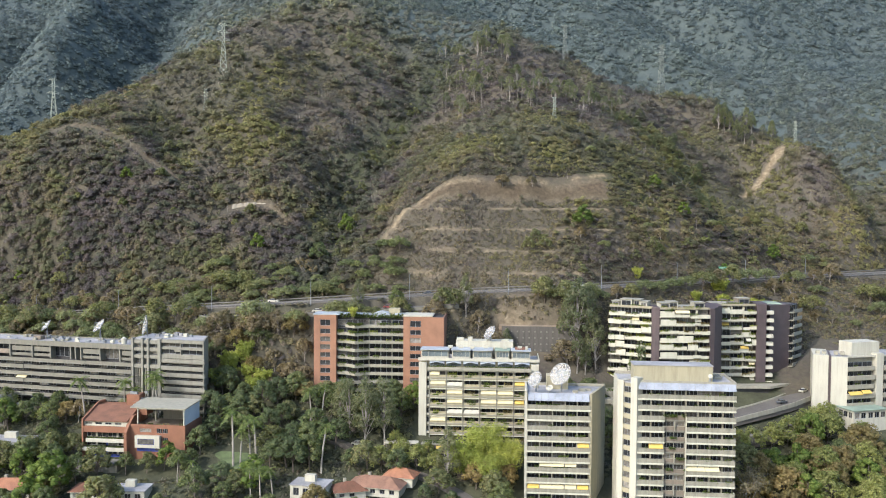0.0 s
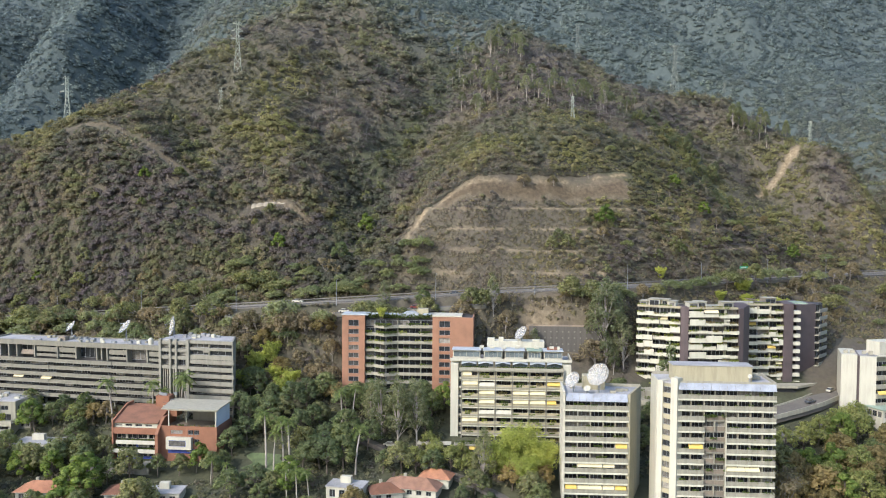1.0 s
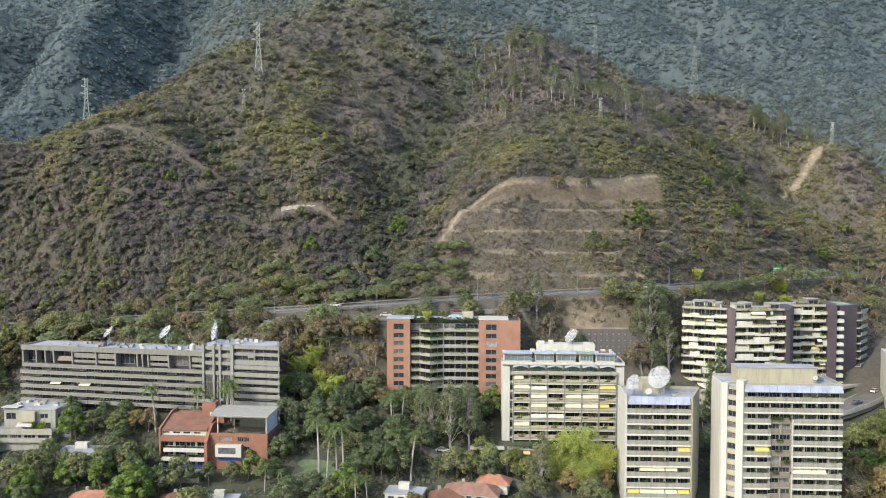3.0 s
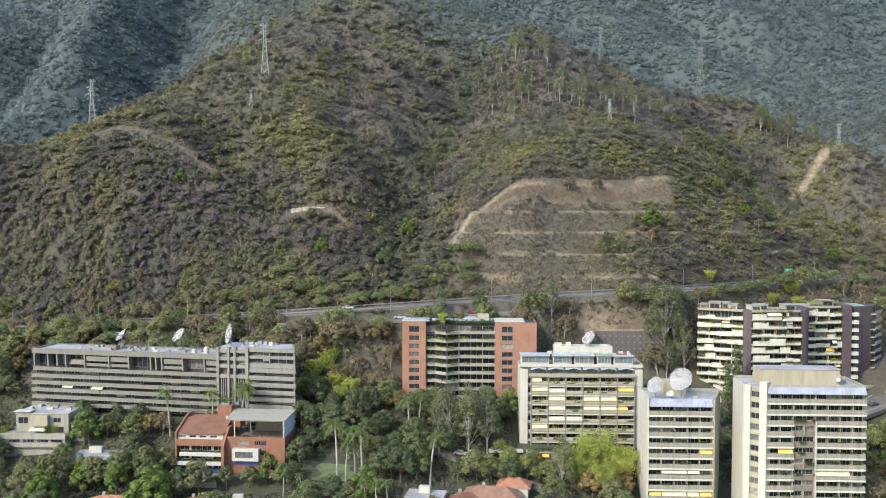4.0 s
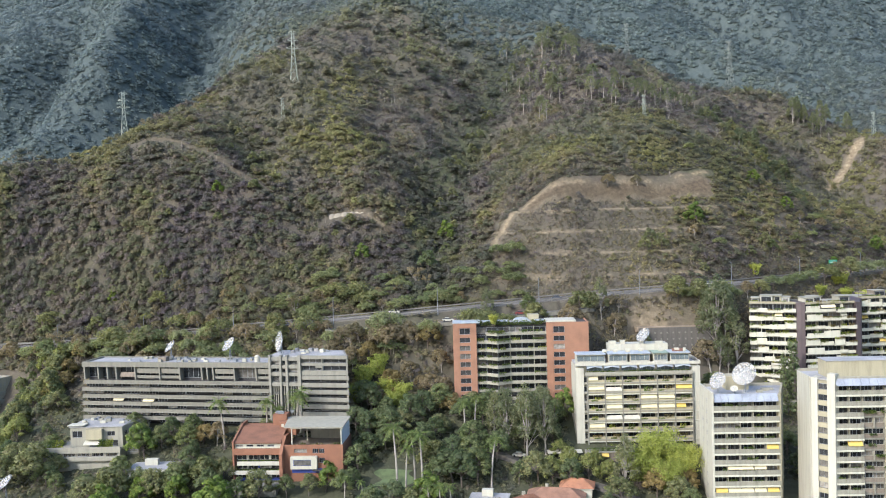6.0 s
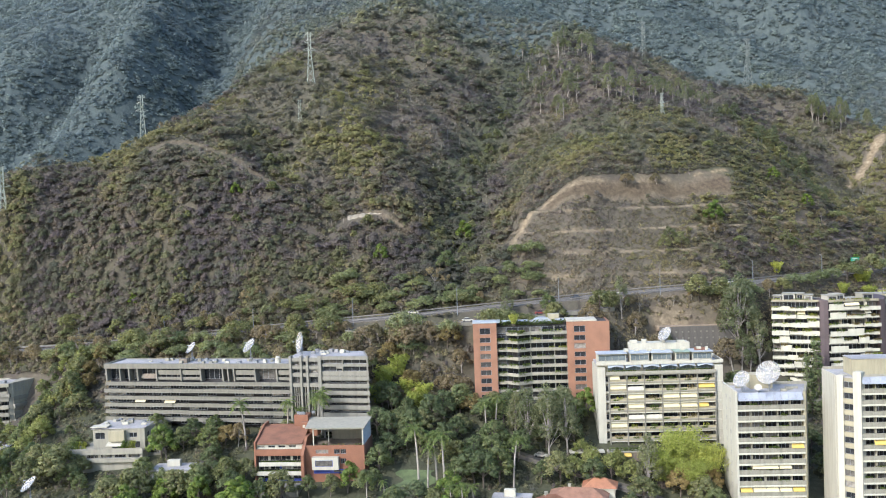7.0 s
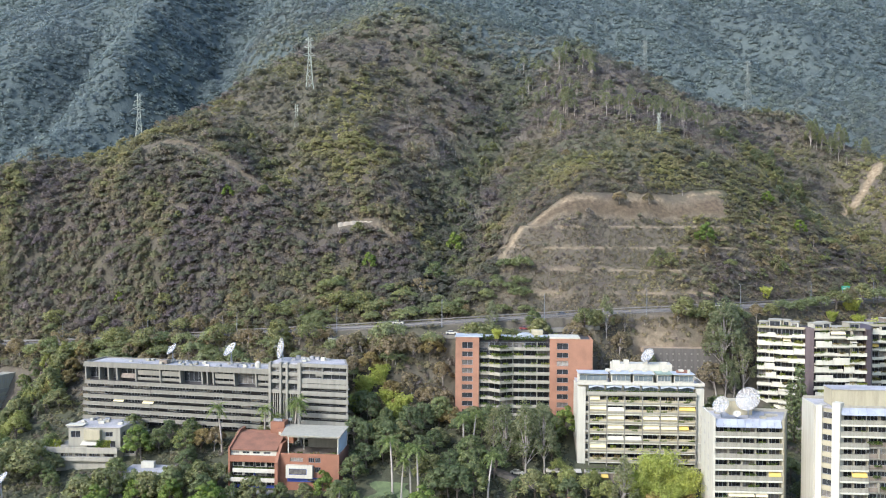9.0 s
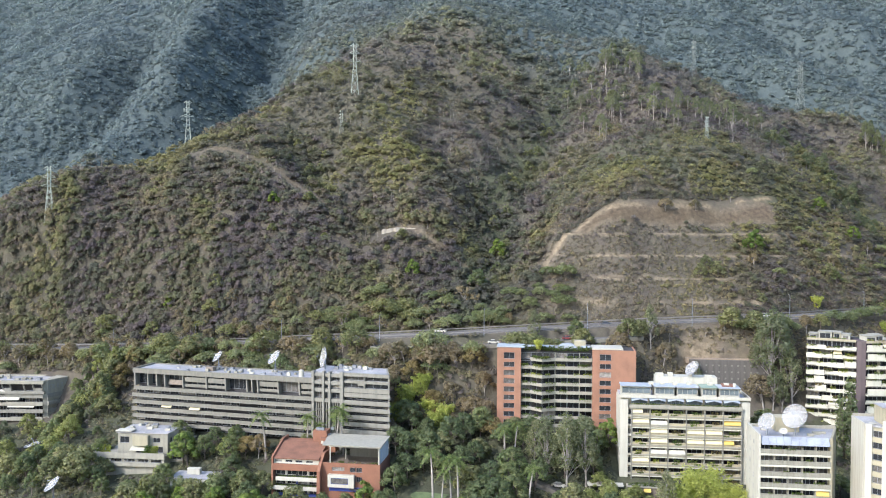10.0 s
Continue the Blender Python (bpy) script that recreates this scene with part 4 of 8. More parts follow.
def pylon(x, y, top, tall, label="grey steel lattice pylon on a hilltop", arms=3, wide=None, m=None):
    """Lattice transmission tower."""
    t = thing("lattice_pylon", label, "pylon", pose(x, y, top - tall, 0, 0, 20), "pylons")
    w0, w1 = wide or max(tall * 0.072, 1.1), max(tall * 0.025, 0.45)
    half = lambda f: w0 + (w1 - w0) * min(1, f / 0.62) if f < 0.62 else w1
    bar = 0.2 * min(1.1, max(0.4, tall / 30))
    lev = [0, 0.16, 0.30, 0.42, 0.52, 0.62, 0.71, 0.80, 0.89, 1.0]
    corners = lambda f: [Vector((sx * half(f), sy * half(f), f * tall)) for sx, sy in ((-1, -1), (1, -1), (1, 1), (-1, 1))]
    for c in range(4):
        bm = bmesh.new()
        pts = [corners(f)[c] for f in lev]
        add_tube(bm, [tuple(q) for q in pts], [bar * 0.6] * len(pts), 4)
        part("leg", bm, m or STEEL, t)
    for side in range(4):
        bm = bmesh.new()
        for f, g in zip(lev, lev[1:]):
            a, b = corners(f), corners(g)
            add_beam(bm, a[side], b[(side + 1) % 4], bar * 0.6)
            add_beam(bm, a[(side + 1) % 4], b[side], bar * 0.6)
        tagged(part("bracing", bm, m or STEEL, t), kind="stuff")
    for k in range(arms):
        f = (0.66, 0.81, 0.95)[k] if arms == 3 else (0.8, 0.95)[k]
        for s in (-1, 1):
            bm = bmesh.new()
            reach = tall * (0.13, 0.105, 0.085)[k]
            tip = Vector((s * reach, 0, f * tall + 0.2))
            for sy in (-1, 1):
                add_beam(bm, (s * w1, sy * w1, f * tall), tip, bar * 0.7)
                add_beam(bm, (s * w1, sy * w1, f * tall + tall * 0.05), tip, bar * 0.6)
            part("cross_arm", bm, m or STEEL, t)
            bm = bmesh.new()
            add_beam(bm, tip, tip - Vector((0, 0, tall * 0.035)), 0.16)
            part("insulator", bm, GLASS, t)


for x, y, top, tall in ((-291, 381, 122.5, 28), (-246, 433, 160, 24), (-164, 462, 193.5, 28), (16.2, 433.5, 148, 14), (147.5, 491.5, 141.5, 15.0), (-164, 436, 154.0, 10), (24, 548, 208, 26), (18.5, 548, 193, 13), (80, 525, 190, 22), (111, 536, 169.5, 9)):
    # pylons beyond y = 520 take the steel dulled for haze
    pylon(x, y, top, max(tall, top - ground_z(x, y) + 0.8), m=HAZESTEEL if y > 520 else None)


# ---------------------------------------------------------------- the two near towers
def railing_rows(z_top, pitch, count):
    return [z_top - pitch * k for k in range(count)]


def tower_broad():
    """Broad pale tower: continuous balconies, a recessed middle bay, white side piers."""
    base = -6.0
    t = thing("apartment_tower", "broad pale concrete apartment tower, long balcony bands, white side piers", "apartment building",
              pose(37.6, 246.6, base, 0, 0, 1.3), "near towers")
    Z = lambda z: z - base
    prism(t, "wall", CREAM, [(0.3, 1.7), (27.0, 1.7), (27.0, 15), (-4.5, 15), (-4.5, 5.0), (-1.2, 2.2)], 0, Z(42.3))
    prism(t, "roof", ROOFMEMB, [(0.0, 0.9), (27.3, 0.9), (27.3, 15.2), (-4.7, 15.2), (-4.7, 4.7), (-1.2, 1.6)], Z(42.3), Z(42.7))
    # parapet of the roof
    for a in ((0.2, 27.4, 0.7, 1.0), (27.1, 27.4, 1.0, 15.2), (-4.7, 27.1, 14.9, 15.2)):
        box(t, "roof_parapet", PALE, *a, Z(42.7), Z(43.5))
    # sloped roof lights over the top balcony
    for i in range(12):
        bm = bmesh.new()
        x = 0.35 + i * 2.24
        v = [bm.verts.new(p) for p in ((x, -0.55, Z(41.2)), (x + 2.16, -0.55, Z(41.2)), (x + 2.16, 0.8, Z(43.1)), (x, 0.8, Z(43.1)),
                                       (x, -0.45, Z(41.1)), (x + 2.16, -0.45, Z(41.1)), (x + 2.16, 0.9, Z(43.0)), (x, 0.9, Z(43.0)))]
        for f in ((0, 1, 2, 3), (7, 6, 5, 4), (4, 5, 1, 0), (0, 3, 7, 4), (1, 5, 6, 2)):
            bm.faces.new([v[k] for k in f])
        part("roof_panel", bm, SKYLIGHT, t, "sloped weathered roof light")
    rng = random.Random(5)
    for k, z in enumerate(railing_rows(39.75, 3.06, 15)):
        spans = [(0.0, 27.3, 0.0)] if k < 2 else [(0.0, 7.7, 0.0), (7.7, 13.7, 1.0), (13.7, 27.3, 0.0)]
        for a, b, y in spans:
            bal = box(t, "balcony", RAILGREY if y == 0 else UMBER, a, b, y, y + 0.14, Z(z - 1.15), Z(z), bevel=0.03)
            box(bal, "slab", BAND if y == 0 else CONCRETE, 0.0, b - a, -0.16, 1.9 - y, -0.5, -0.02, "white slab edge" if y == 0 else "")
            box(bal, "coping", PALE, 0.0, b - a, -0.05, 0.2, 1.15, 1.22, bevel=0)
            for e in (0.0, b - a - 0.14):
                if y == 0 and k >= 2:
                    box(bal, "end_panel", PALE, e, e + 0.14, 0.14, 1.7, 0, 1.25, bevel=0)
        edges = [0.5, 4.0, 7.6, 10.6, 13.6, 17.0, 20.4, 23.8, 26.9]
        for a, b in zip(edges, edges[1:]):
            window(t, a, b - 0.12, Z(z - 1.2), Z(z + 1.35), 1.62, 3)
        for x in (4.0, 7.6, 13.6, 17.0, 20.4, 23.8) if k % 3 else (4.0, 10.6, 13.6, 20.4, 23.8):
            box(t, "partition", PALE, x - 0.1, x + 0.1, 0.3, 1.7, Z(z - 1.2), Z(z + 1.5), bevel=0)
        for _ in range(5):
            if rng.random() < 0.75:
                balcony_plant(t, rng.uniform(1.5, 26), 0.3, Z(z - 0.25), seed=rng.randrange(4), length=rng.choice((1.2, 2.0, 3.0)), tall=rng.choice((0.5, 0.8)))
        if k == 5:
            awning(t, 3.4, 7.3, Z(z), 0.6, YELLOW, 1.2, 0.9)
        if k == 7:
            awning(t, 13.9, 19.0, Z(z), 0.6, CANVAS, 1.2, 0.9)
            awning(t, 19.1, 23.0, Z(z), 0.6, CANVAS, 1.2, 0.9)
    box(t, "fin", WHITE, 13.55, 13.8, -0.25, 1.2, 0, Z(33.5), "white vertical fin")
    # angled side: pier, window bay, pier
    side = pose(-4.8, 4.5, 0, 0, 0, -43.2)
    L = 6.6
    box(t, "side_pier", WHITE, 0, 1.8, 0, 3.0, 0, Z(42.9), "tall white plastered pier", side)
    box(t, "side_pier", WHITE, 4.6, L + 0.2, -0.4, 2.2, 0, Z(44.3), "tall white plastered pier", side)
    for k, z in enumerate(railing_rows(40.6, 3.06, 15)):
        window(t, 1.9, 4.5, Z(z - 0.9), Z(z + 0.75), 0.4, 2, side)
        box(t, "spandrel", CREAM, 1.8, 4.6, 0.12, 0.5, Z(z - 2.3), Z(z - 0.95), "", side)
    box(t, "side_wall", WHITE, -5.0, -4.55, 5.2, 15.1, 0, Z(42.9), "white side wall")
    # machine room and roof things
    box(t, "machine_room", CREAM, -0.6, 21.6, 4.2, 10.5, Z(42.7), Z(47.2), "cream rendered machine room with streaks")
    box(t, "machine_room_roof", ROOFMEMB, -0.8, 21.8, 4.0, 10.7, Z(47.2), Z(47.4))
    for x, y, w in ((23, 9, 2.2), (24.5, 12, 1.5), (23.2, 13, 1.2)):
        roof_unit(t, x, y, Z(42.7), w, 1.2, 0.8)
    d = thing("satellite_dish", "small white satellite dish on the roof edge", "satellite dish", pose(37.6 + 20.6, 246.6 + 3.6, 43.0, 0, 0, 0), "satellite dishes")
    dish(d, "dish", 0.65, pose(0, 0, 1.7, -25, 0, -20), WHITE, mast=1.4)


def tower_slim():
    """Slim pale tower with an angled blind flank and big mesh dishes on its roof."""
    base = -6.0
    t = thing("apartment_tower", "slim pale apartment tower with full-width balconies and a cream blind flank", "apartment building",
              pose(6.6, 254.0, base, 0, 0, 1.8), "near towers")
    Z = lambda z: z - base
    prism(t, "wall", CREAM, [(0.2, 1.7), (18.4, 1.7), (18.9, 0.4), (24.0, 14.2), (0.0, 14.2)], 0, Z(36.9))
    prism(t, "flank", CREAM, [(18.35, 0.2), (19.0, 0.2), (24.3, 14.4), (23.7, 14.4)], 0, Z(37.7), "cream rendered blind side wall")
    prism(t, "roof", ROOFMEMB, [(0.2, 1.0), (18.6, 1.0), (23.6, 14.1), (0.2, 14.1)], Z(36.9), Z(37.15))
    box(t, "side_wall", WHITE, -0.5, 0.1, -0.1, 14.4, 0, Z(38.2), "white side wall")
    box(t, "roof_parapet", PALE, 0.1, 24.0, 14.1, 14.4, Z(36.9), Z(38.0))
    for i in range(9):
        bm = bmesh.new()
        x = 0.25 + i * 2.0
        v = [bm.verts.new(p) for p in ((x, -0.6, Z(35.5)), (x + 1.93, -0.6, Z(35.5)), (x + 1.93, 1.0, Z(37.5)), (x, 1.0, Z(37.5)),
                                       (x, -0.5, Z(35.4)), (x + 1.93, -0.5, Z(35.4)), (x + 1.93, 1.1, Z(37.4)), (x, 1.1, Z(37.4)))]
        for f in ((0, 1, 2, 3), (7, 6, 5, 4), (4, 5, 1, 0), (0, 3, 7, 4), (1, 5, 6, 2)):
            bm.faces.new([v[k] for k in f])
        part("roof_panel", bm, SKYLIGHT, t, "sloped weathered roof light")
    rng = random.Random(9)
    for k, z in enumerate(railing_rows(34.1, 3.1, 13)):
        bal = box(t, "balcony", RAILGREY, 0.1, 18.6, 0, 0.14, Z(z - 1.2), Z(z), bevel=0.03)
        box(bal, "slab", BAND, 0, 18.5, -0.16, 1.9, -0.5, -0.02, "white slab edge")
        box(bal, "coping", PALE, 0, 18.5, -0.05, 0.2, 1.2, 1.27, bevel=0)
        edges = [0.3, 3.9, 7.6, 11.3, 14.8, 18.3]
        for a, b in zip(edges, edges[1:]):
            window(t, a, b - 0.12, Z(z - 1.2), Z(z + 1.35), 1.62, 3)
        for x in (3.9, 7.6, 11.3, 14.8):
            box(t, "partition", PALE, x - 0.12, x + 0.12, 0.3, 1.7, Z(z - 1.2), Z(z + 1.5), bevel=0)
        for _ in range(4):
            if rng.random() < 0.75:
                balcony_plant(t, rng.uniform(1.5, 17), 0.3, Z(z - 0.2), seed=rng.randrange(4), length=rng.choice((1.2, 2.0, 3.0)), tall=rng.choice((0.5, 0.8)))
        if k == 4:
            awning(t, 14.9, 18.2, Z(z), 0.6, YELLOW, 1.2, 0.8)
        if k == 6:
            awning(t, 3.9, 11.0, Z(z + 0.4), 0.6, CANVAS, 1.0, 0.8)
            awning(t, 11.4, 14.6, Z(z + 0.4), 0.6, CANVAS, 1.0, 0.8)
        if k == 8:
            for a, b in ((0.4, 3.7), (4.0, 11.0), (11.4, 14.6), (15, 18.2)):
                awning(t, a, b, Z(z), 0.6, YELLOW if a < 1 or a > 14 else CANVAS, 1.1, 0.8)
    side = pose(-0.5, 14.2, 0, 0, 0, -90)
    for z in railing_rows(34.8, 3.1, 13):
        for x in (3.5, 8.0):
            window(t, x, x + 1.1, Z(z - 0.6), Z(z + 0.6), -0.03, 1, side)
    box(t, "machine_room", CREAM, 6.0, 12.5, 8.5, 13.0, Z(37.1), Z(41.2), "rendered machine room behind the dishes")
    for x, y, w, h in ((15.5, 6.0, 2.0, 0.9), (17.0, 7.5, 2.4, 0.6), (13.6, 4.0, 1.6, 0.7), (2.2, 9.5, 1.4, 1.0)):
        roof_unit(t, x, y, Z(37.1), w, 1.3, h)
    for x0, y0, z0, r, el, az, mm in ((10.2, 4.6, 42.3, 3.5, -30, -38, MESHDISH), (2.6, 4.2, 40.7, 2.5, -32, -48, MESHDISH), (6.6, 3.0, 38.5, 1.1, -50, -25, WHITE)):
        d = thing("satellite_dish", "large pale mesh satellite dish on a roof frame" if r > 2 else "small white satellite dish on a roof", "satellite dish",
                  pose(6.6 + x0, 254.0 + y0, 37.15), "satellite dishes")
        dish(d, "dish", r, pose(0, 0, z0 - 37.15, el, 0, az), mm, mast=max(0.3, z0 - 37.15 - r * 0.2))


def tower_white():
    """White tower on the edge of the estate: blind flank with a seam, window front turned away from the sun, annexe at its foot."""
    base = 8.0
    t = thing("apartment_tower", "white apartment tower with a blind seamed flank and yellow awnings", "apartment building", pose(107.6, 321.0, base, 0, 0, -14.0))
    Z = lambda z: z - base
    box(t, "flank", WHITE, 0, 5.2, 0, 15, 0, Z(40.6), "blind white wall")
    box(t, "seam", BROWN, 5.2, 6.1, 0.5, 15.0, 0, Z(40.3), "dark recessed seam")
    box(t, "flank", WHITE, 6.1, 11.4, -0.4, 1.6, 0, Z(40.2), "blind white wall")
    front = pose(11.4, -0.4, 0, 0, 0, 36)
    prism(t, "wall", PALE, [(6.1, 1.6), (11.2, 1.6), (38.0, 21.2), (34.0, 32.0), (6.1, 15)], 0, Z(39.8))
    prism(t, "roof", ROOFMEMB, [(6.1, 0.6), (11.4, 0.6), (38.2, 20.4), (34.2, 32.2), (6.1, 15)], Z(39.8), Z(40.1))
    box(t, "roof_parapet", WHITE, 0, 34, 0.0, 0.3, Z(40.1), Z(40.7), "", front)
    box(t, "stair_tower", WHITE, 4.0, 16.0, 3.0, 9.5, Z(40.1), Z(45.0), "white rendered stair tower", front)
    box(t, "pier", WHITE, 12.0, 15.0, -0.4, 2.5, 0, Z(41.3), "white pier", front)
    rng = random.Random(3)
    for k, z in enumerate(railing_rows(36.9, 3.25, 8)):
        bal = box(t, "balcony", PALE, 0.0, 11.4, -0.2 - 0.5 * (k % 2), 0.1, Z(z - 1.6), Z(z), "", front)
        box(bal, "slab", PALE, 0, 11.4, 0.3, 2.2, -0.2, 0.05)
        bal = box(t, "balcony", PALE, 15.0, 33, -0.8, -0.5, Z(z - 1.6), Z(z), "", front)
        box(bal, "slab", PALE, 0, 18, 0.3, 2.6, -0.2, 0.05)
        for a, b in ((0.3, 3.4), (3.6, 7.0), (7.2, 11.2), (15.3, 19), (19.2, 24), (24.2, 29)):
            window(t, a, b, Z(z - 1.5), Z(z + 1.4), 1.1, 2, front)
        if k == 3:
            awning(t, 0.3, 5.6, Z(z - 0.2), -0.2, YELLOW, 1.1, 1.2, front)
            awning(t, 5.8, 9.5, Z(z + 0.1), -0.2, YELLOW, 1.1, 1.2, front)
        balcony_plant(t, rng.uniform(2, 9), 0.3, Z(z - 0.3), front, k)
    for x in (1.0, 3.2, 7.0, 9.2):
        roof_unit(t, x, 3, Z(40.5), 1.4, 1.2, 1.2)
    # low annexe
    a = thing("annexe", "low white annexe with a pale green roof below the tower", "building", pose(118.6, 311.0, base, 0, 0, 22.0))
    pierced_wall(a, "wall", WHITE, 0, 14, 0, Z(22.4), 0, 0.3, [(x, x + 2.0, Z(19.9), Z(21.9)) for x in (0.6, 3.2, 6.2, 8.8, 11.4)])
    side = pose(0, 8, 0, 0, 0, -90)
    pierced_wall(a, "side_wall", WHITE, 0, 7.7, 0, Z(22.4), 0, 0.3, [(0.6, 2.6, Z(19.9), Z(21.9)), (3.0, 5.0, Z(19.9), Z(21.9)), (5.4, 7.2, Z(19.9), Z(21.9))], at=side)
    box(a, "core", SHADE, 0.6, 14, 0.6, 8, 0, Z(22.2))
    box(a, "roof", GREENROOF, -0.6, 14.5, -0.6, 8.4, Z(22.6), Z(22.95), "pale green flat roof")
    box(a, "terrace", WHITE, 14, 30, 1.0, 8, 0, Z(20.0))
    box(a, "terrace_roof", ROOFMEMB, 14, 30, 0.8, 8, Z(20.0), Z(20.3))


tower_broad()
tower_slim()
tower_white()


# ---------------------------------------------------------------- the blocks behind
def block_yellow():
    """Cream block of six balcony bays with a glazed roof storey."""
    base = 9.0
    t = thing("apartment_block", "cream apartment block with planted balconies, yellow awnings and a glazed penthouse", "apartment building",
              pose(-30.0, 285.0, base, 0, 0, 2.3))
    Z = lambda z: z - base
    box(t, "wall", CREAM, 0.4, 39.6, 1.9, 14, 0, Z(40.6))
    box(t, "roof", ROOFMEMB, 0.2, 39.8, 1.5, 14.2, Z(40.6), Z(40.9))
    # white ends with small window bays
    for a, b in ((0.0, 2.6), (37.4, 40.0)):
        box(t, "end_wall", WHITE, a, b, 0.2, 14.2, 0, Z(40.2), "white end wall")
    for z in railing_rows(36.4, 3.08, 8):
        for a in (2.65,):
            window(t, a, a + 1.0, Z(z - 0.9), Z(z + 0.8), 0.9, 1)
        box(t, "ledge", WHITE, 2.6, 3.7, 0.4, 0.9, Z(z - 1.5), Z(z - 1.0), bevel=0)
        box(t, "ledge", WHITE, 37.2, 40.1, 0.0, 0.3, Z(z - 1.6), Z(z - 1.3), bevel=0)
    xs = [3.7 + i * 5.62 for i in range(7)]
    for x in xs:
        box(t, "column", STONE, x - 0.17, x + 0.17, -0.55, 1.9, 0, Z(38.2))
    rng = random.Random(12)
    for k, z in enumerate(railing_rows(36.2, 3.08, 8)):
        for i, (a, b) in enumerate(zip(xs, xs[1:])):
            bal = box(t, "balcony", BUTTER, a + 0.16, b - 0.16, -0.3, -0.15, Z(z - 1.3), Z(z + 0.15), bevel=0.03)
            box(bal, "planter", PALE, 0.1, b - a - 0.42, -0.34, 0.0, 0.30, 0.72, bevel=0)
            box(bal, "slab", BAND, 0, b - a - 0.32, -0.16, 2.1, -0.36, -0.02, "white slab edge")
            window(t, a + 0.5, b - 0.5, Z(z - 1.1), Z(z + 1.4), 1.8, 3)
            shaded = (k, i) in ((0, 0), (1, 5), (1, 0), (1, 1), (2, 1), (2, 3), (2, 4), (3, 1), (3, 3), (3, 4), (3, 5), (4, 1), (4, 2), (5, 0))
            if rng.random() < 0.85 and not shaded:
                balcony_plant(t, (a + b) / 2 + rng.uniform(-1, 1), -0.25, Z(z - 0.15), seed=rng.randrange(4), length=rng.choice((2.0, 3.0)), tall=rng.choice((0.8, 1.1)), m=rng.choice((PLANT, PLANT, LIMEPLANT, DRYPLANT)))
            if rng.random() < 0.9 and not shaded:
                balcony_plant(t, (a + b) / 2 + rng.uniform(-1.8, 1.8), -0.4, Z(z - 0.6), seed=rng.randrange(4), length=2.0, tall=0.5)
            pick = {0: ((0, CANVAS),), 1: ((5, YELLOW), (0, CANVAS), (1, WHITE)), 2: ((1, CANVAS), (3, CANVAS), (4, CANVAS)),
                    3: ((1, CANVAS), (3, CANVAS), (4, CANVAS), (5, YELLOW)), 4: ((1, WHITE), (2, WHITE)), 5: ((0, CANVAS),)}.get(k, ())
            for j, mm in pick:
                if j == i:
                    awning(t, a + 0.3, b - 0.3 - (2.0 if (k, j) in ((3, 5), (0, 0)) else 0), Z(z + (0.1 if mm is not WHITE else -0.4)), 0.2, mm, 1.2, 0.9)
    # long planted parapet under the roof storey
    box(t, "parapet", PALE, 2.8, 37.6, -0.75, -0.5, Z(37.9), Z(39.0), "stained concrete parapet with planting")
    box(t, "slab", PALE, 2.8, 37.6, -0.5, 2.0, Z(37.6), Z(37.9))
    for i in range(11):
        if i != 3:
            balcony_plant(t, 5 + i * 3.0, -0.3, Z(38.6), seed=i, length=3.0, tall=0.8)
    for i, (a, b) in enumerate(((3.6, 8.6), (9.2, 14.2), (14.9, 19.9), (20.6, 25.6), (26.4, 31.4), (32.0, 37))):
        window(t, a, b, Z(39.0), Z(40.5), 1.7, 4, pane_m=BLUEGLASS)
        bm = bmesh.new()
        v = [bm.verts.new(p) for p in ((a, -0.5, Z(40.1)), (b, -0.5, Z(40.1)), (b, 1.9, Z(40.85)), (a, 1.9, Z(40.85)), ((a + b) / 2, -0.6, Z(40.7)), ((a + b) / 2, 1.9, Z(41.1)))]
        for f in ((0, 4, 5, 3), (4, 1, 2, 5)):
            bm.faces.new([v[q] for q in f])
        part("canopy", bm, BLUEROOF, t, "small blue-grey pitched canopy")
    box(t, "terrace_parapet", WHITE, -0.2, 40.2, 0.3, 0.55, Z(40.9), Z(41.9), "white terrace parapet")
    box(t, "terrace_parapet", WHITE, 39.9, 40.2, 0.55, 14.2, Z(40.9), Z(41.9))
    for i, a in enumerate((0.6, 11.0, 18.0, 25.6, 31.0)):
        w = (9.2, 6.2, 6.4, 4.6, 6.2)[i]
        box(t, "roof_room", WHITE, a, a + w, 2.6, 8, Z(40.9), Z(44.3), "white roof room")
        window(t, a + 0.2, a + w - 0.2, Z(42.0), Z(43.9), 2.45, 4, frame_m=WHITE, pane_m=BLUEGLASS)
        box(t, "room_roof", BLUEROOF if i != 3 else GREENROOF, a - 0.3, a + w + 0.3, 1.6, 8.2, Z(44.3), Z(44.5), "flat metal roof")
    box(t, "machine_room", WHITE, 12.0, 31.5, 8.3, 13.5, Z(40.9), Z(46.6), "white machine room")
    for x, w, h in ((12.2, 2.4, 1.0), (16, 1.6, 1.2), (22.5, 1.2, 0.8), (27.5, 2.6, 0.6)):
        roof_unit(t, x, 9, Z(46.6), w, 1.4, h, m=WHITE)
    for x, y, z in ((9.5, 5, 44.5), (13, 5.5, 44.5), (17, 5, 44.5), (21.5, 6, 44.5), (28, 5.5, 44.5), (33, 5, 44.5)):
        roof_unit(t, x, y, Z(z), 1.5, 1.2, 0.9, m=WHITE)
    bm = bmesh.new()
    v = [bm.verts.new(p) for p in ((32.0, 3.0, Z(44.2)), (36.4, 3.0, Z(44.2)), (36.2, 6.2, Z(45.2)), (32.2, 6.2, Z(45.2)), (32, 3, Z(44.05)), (36.4, 3, Z(44.05)))]
    bm.faces.new(v[:4])
    bm.faces.new((v[4], v[5], v[1], v[0]))
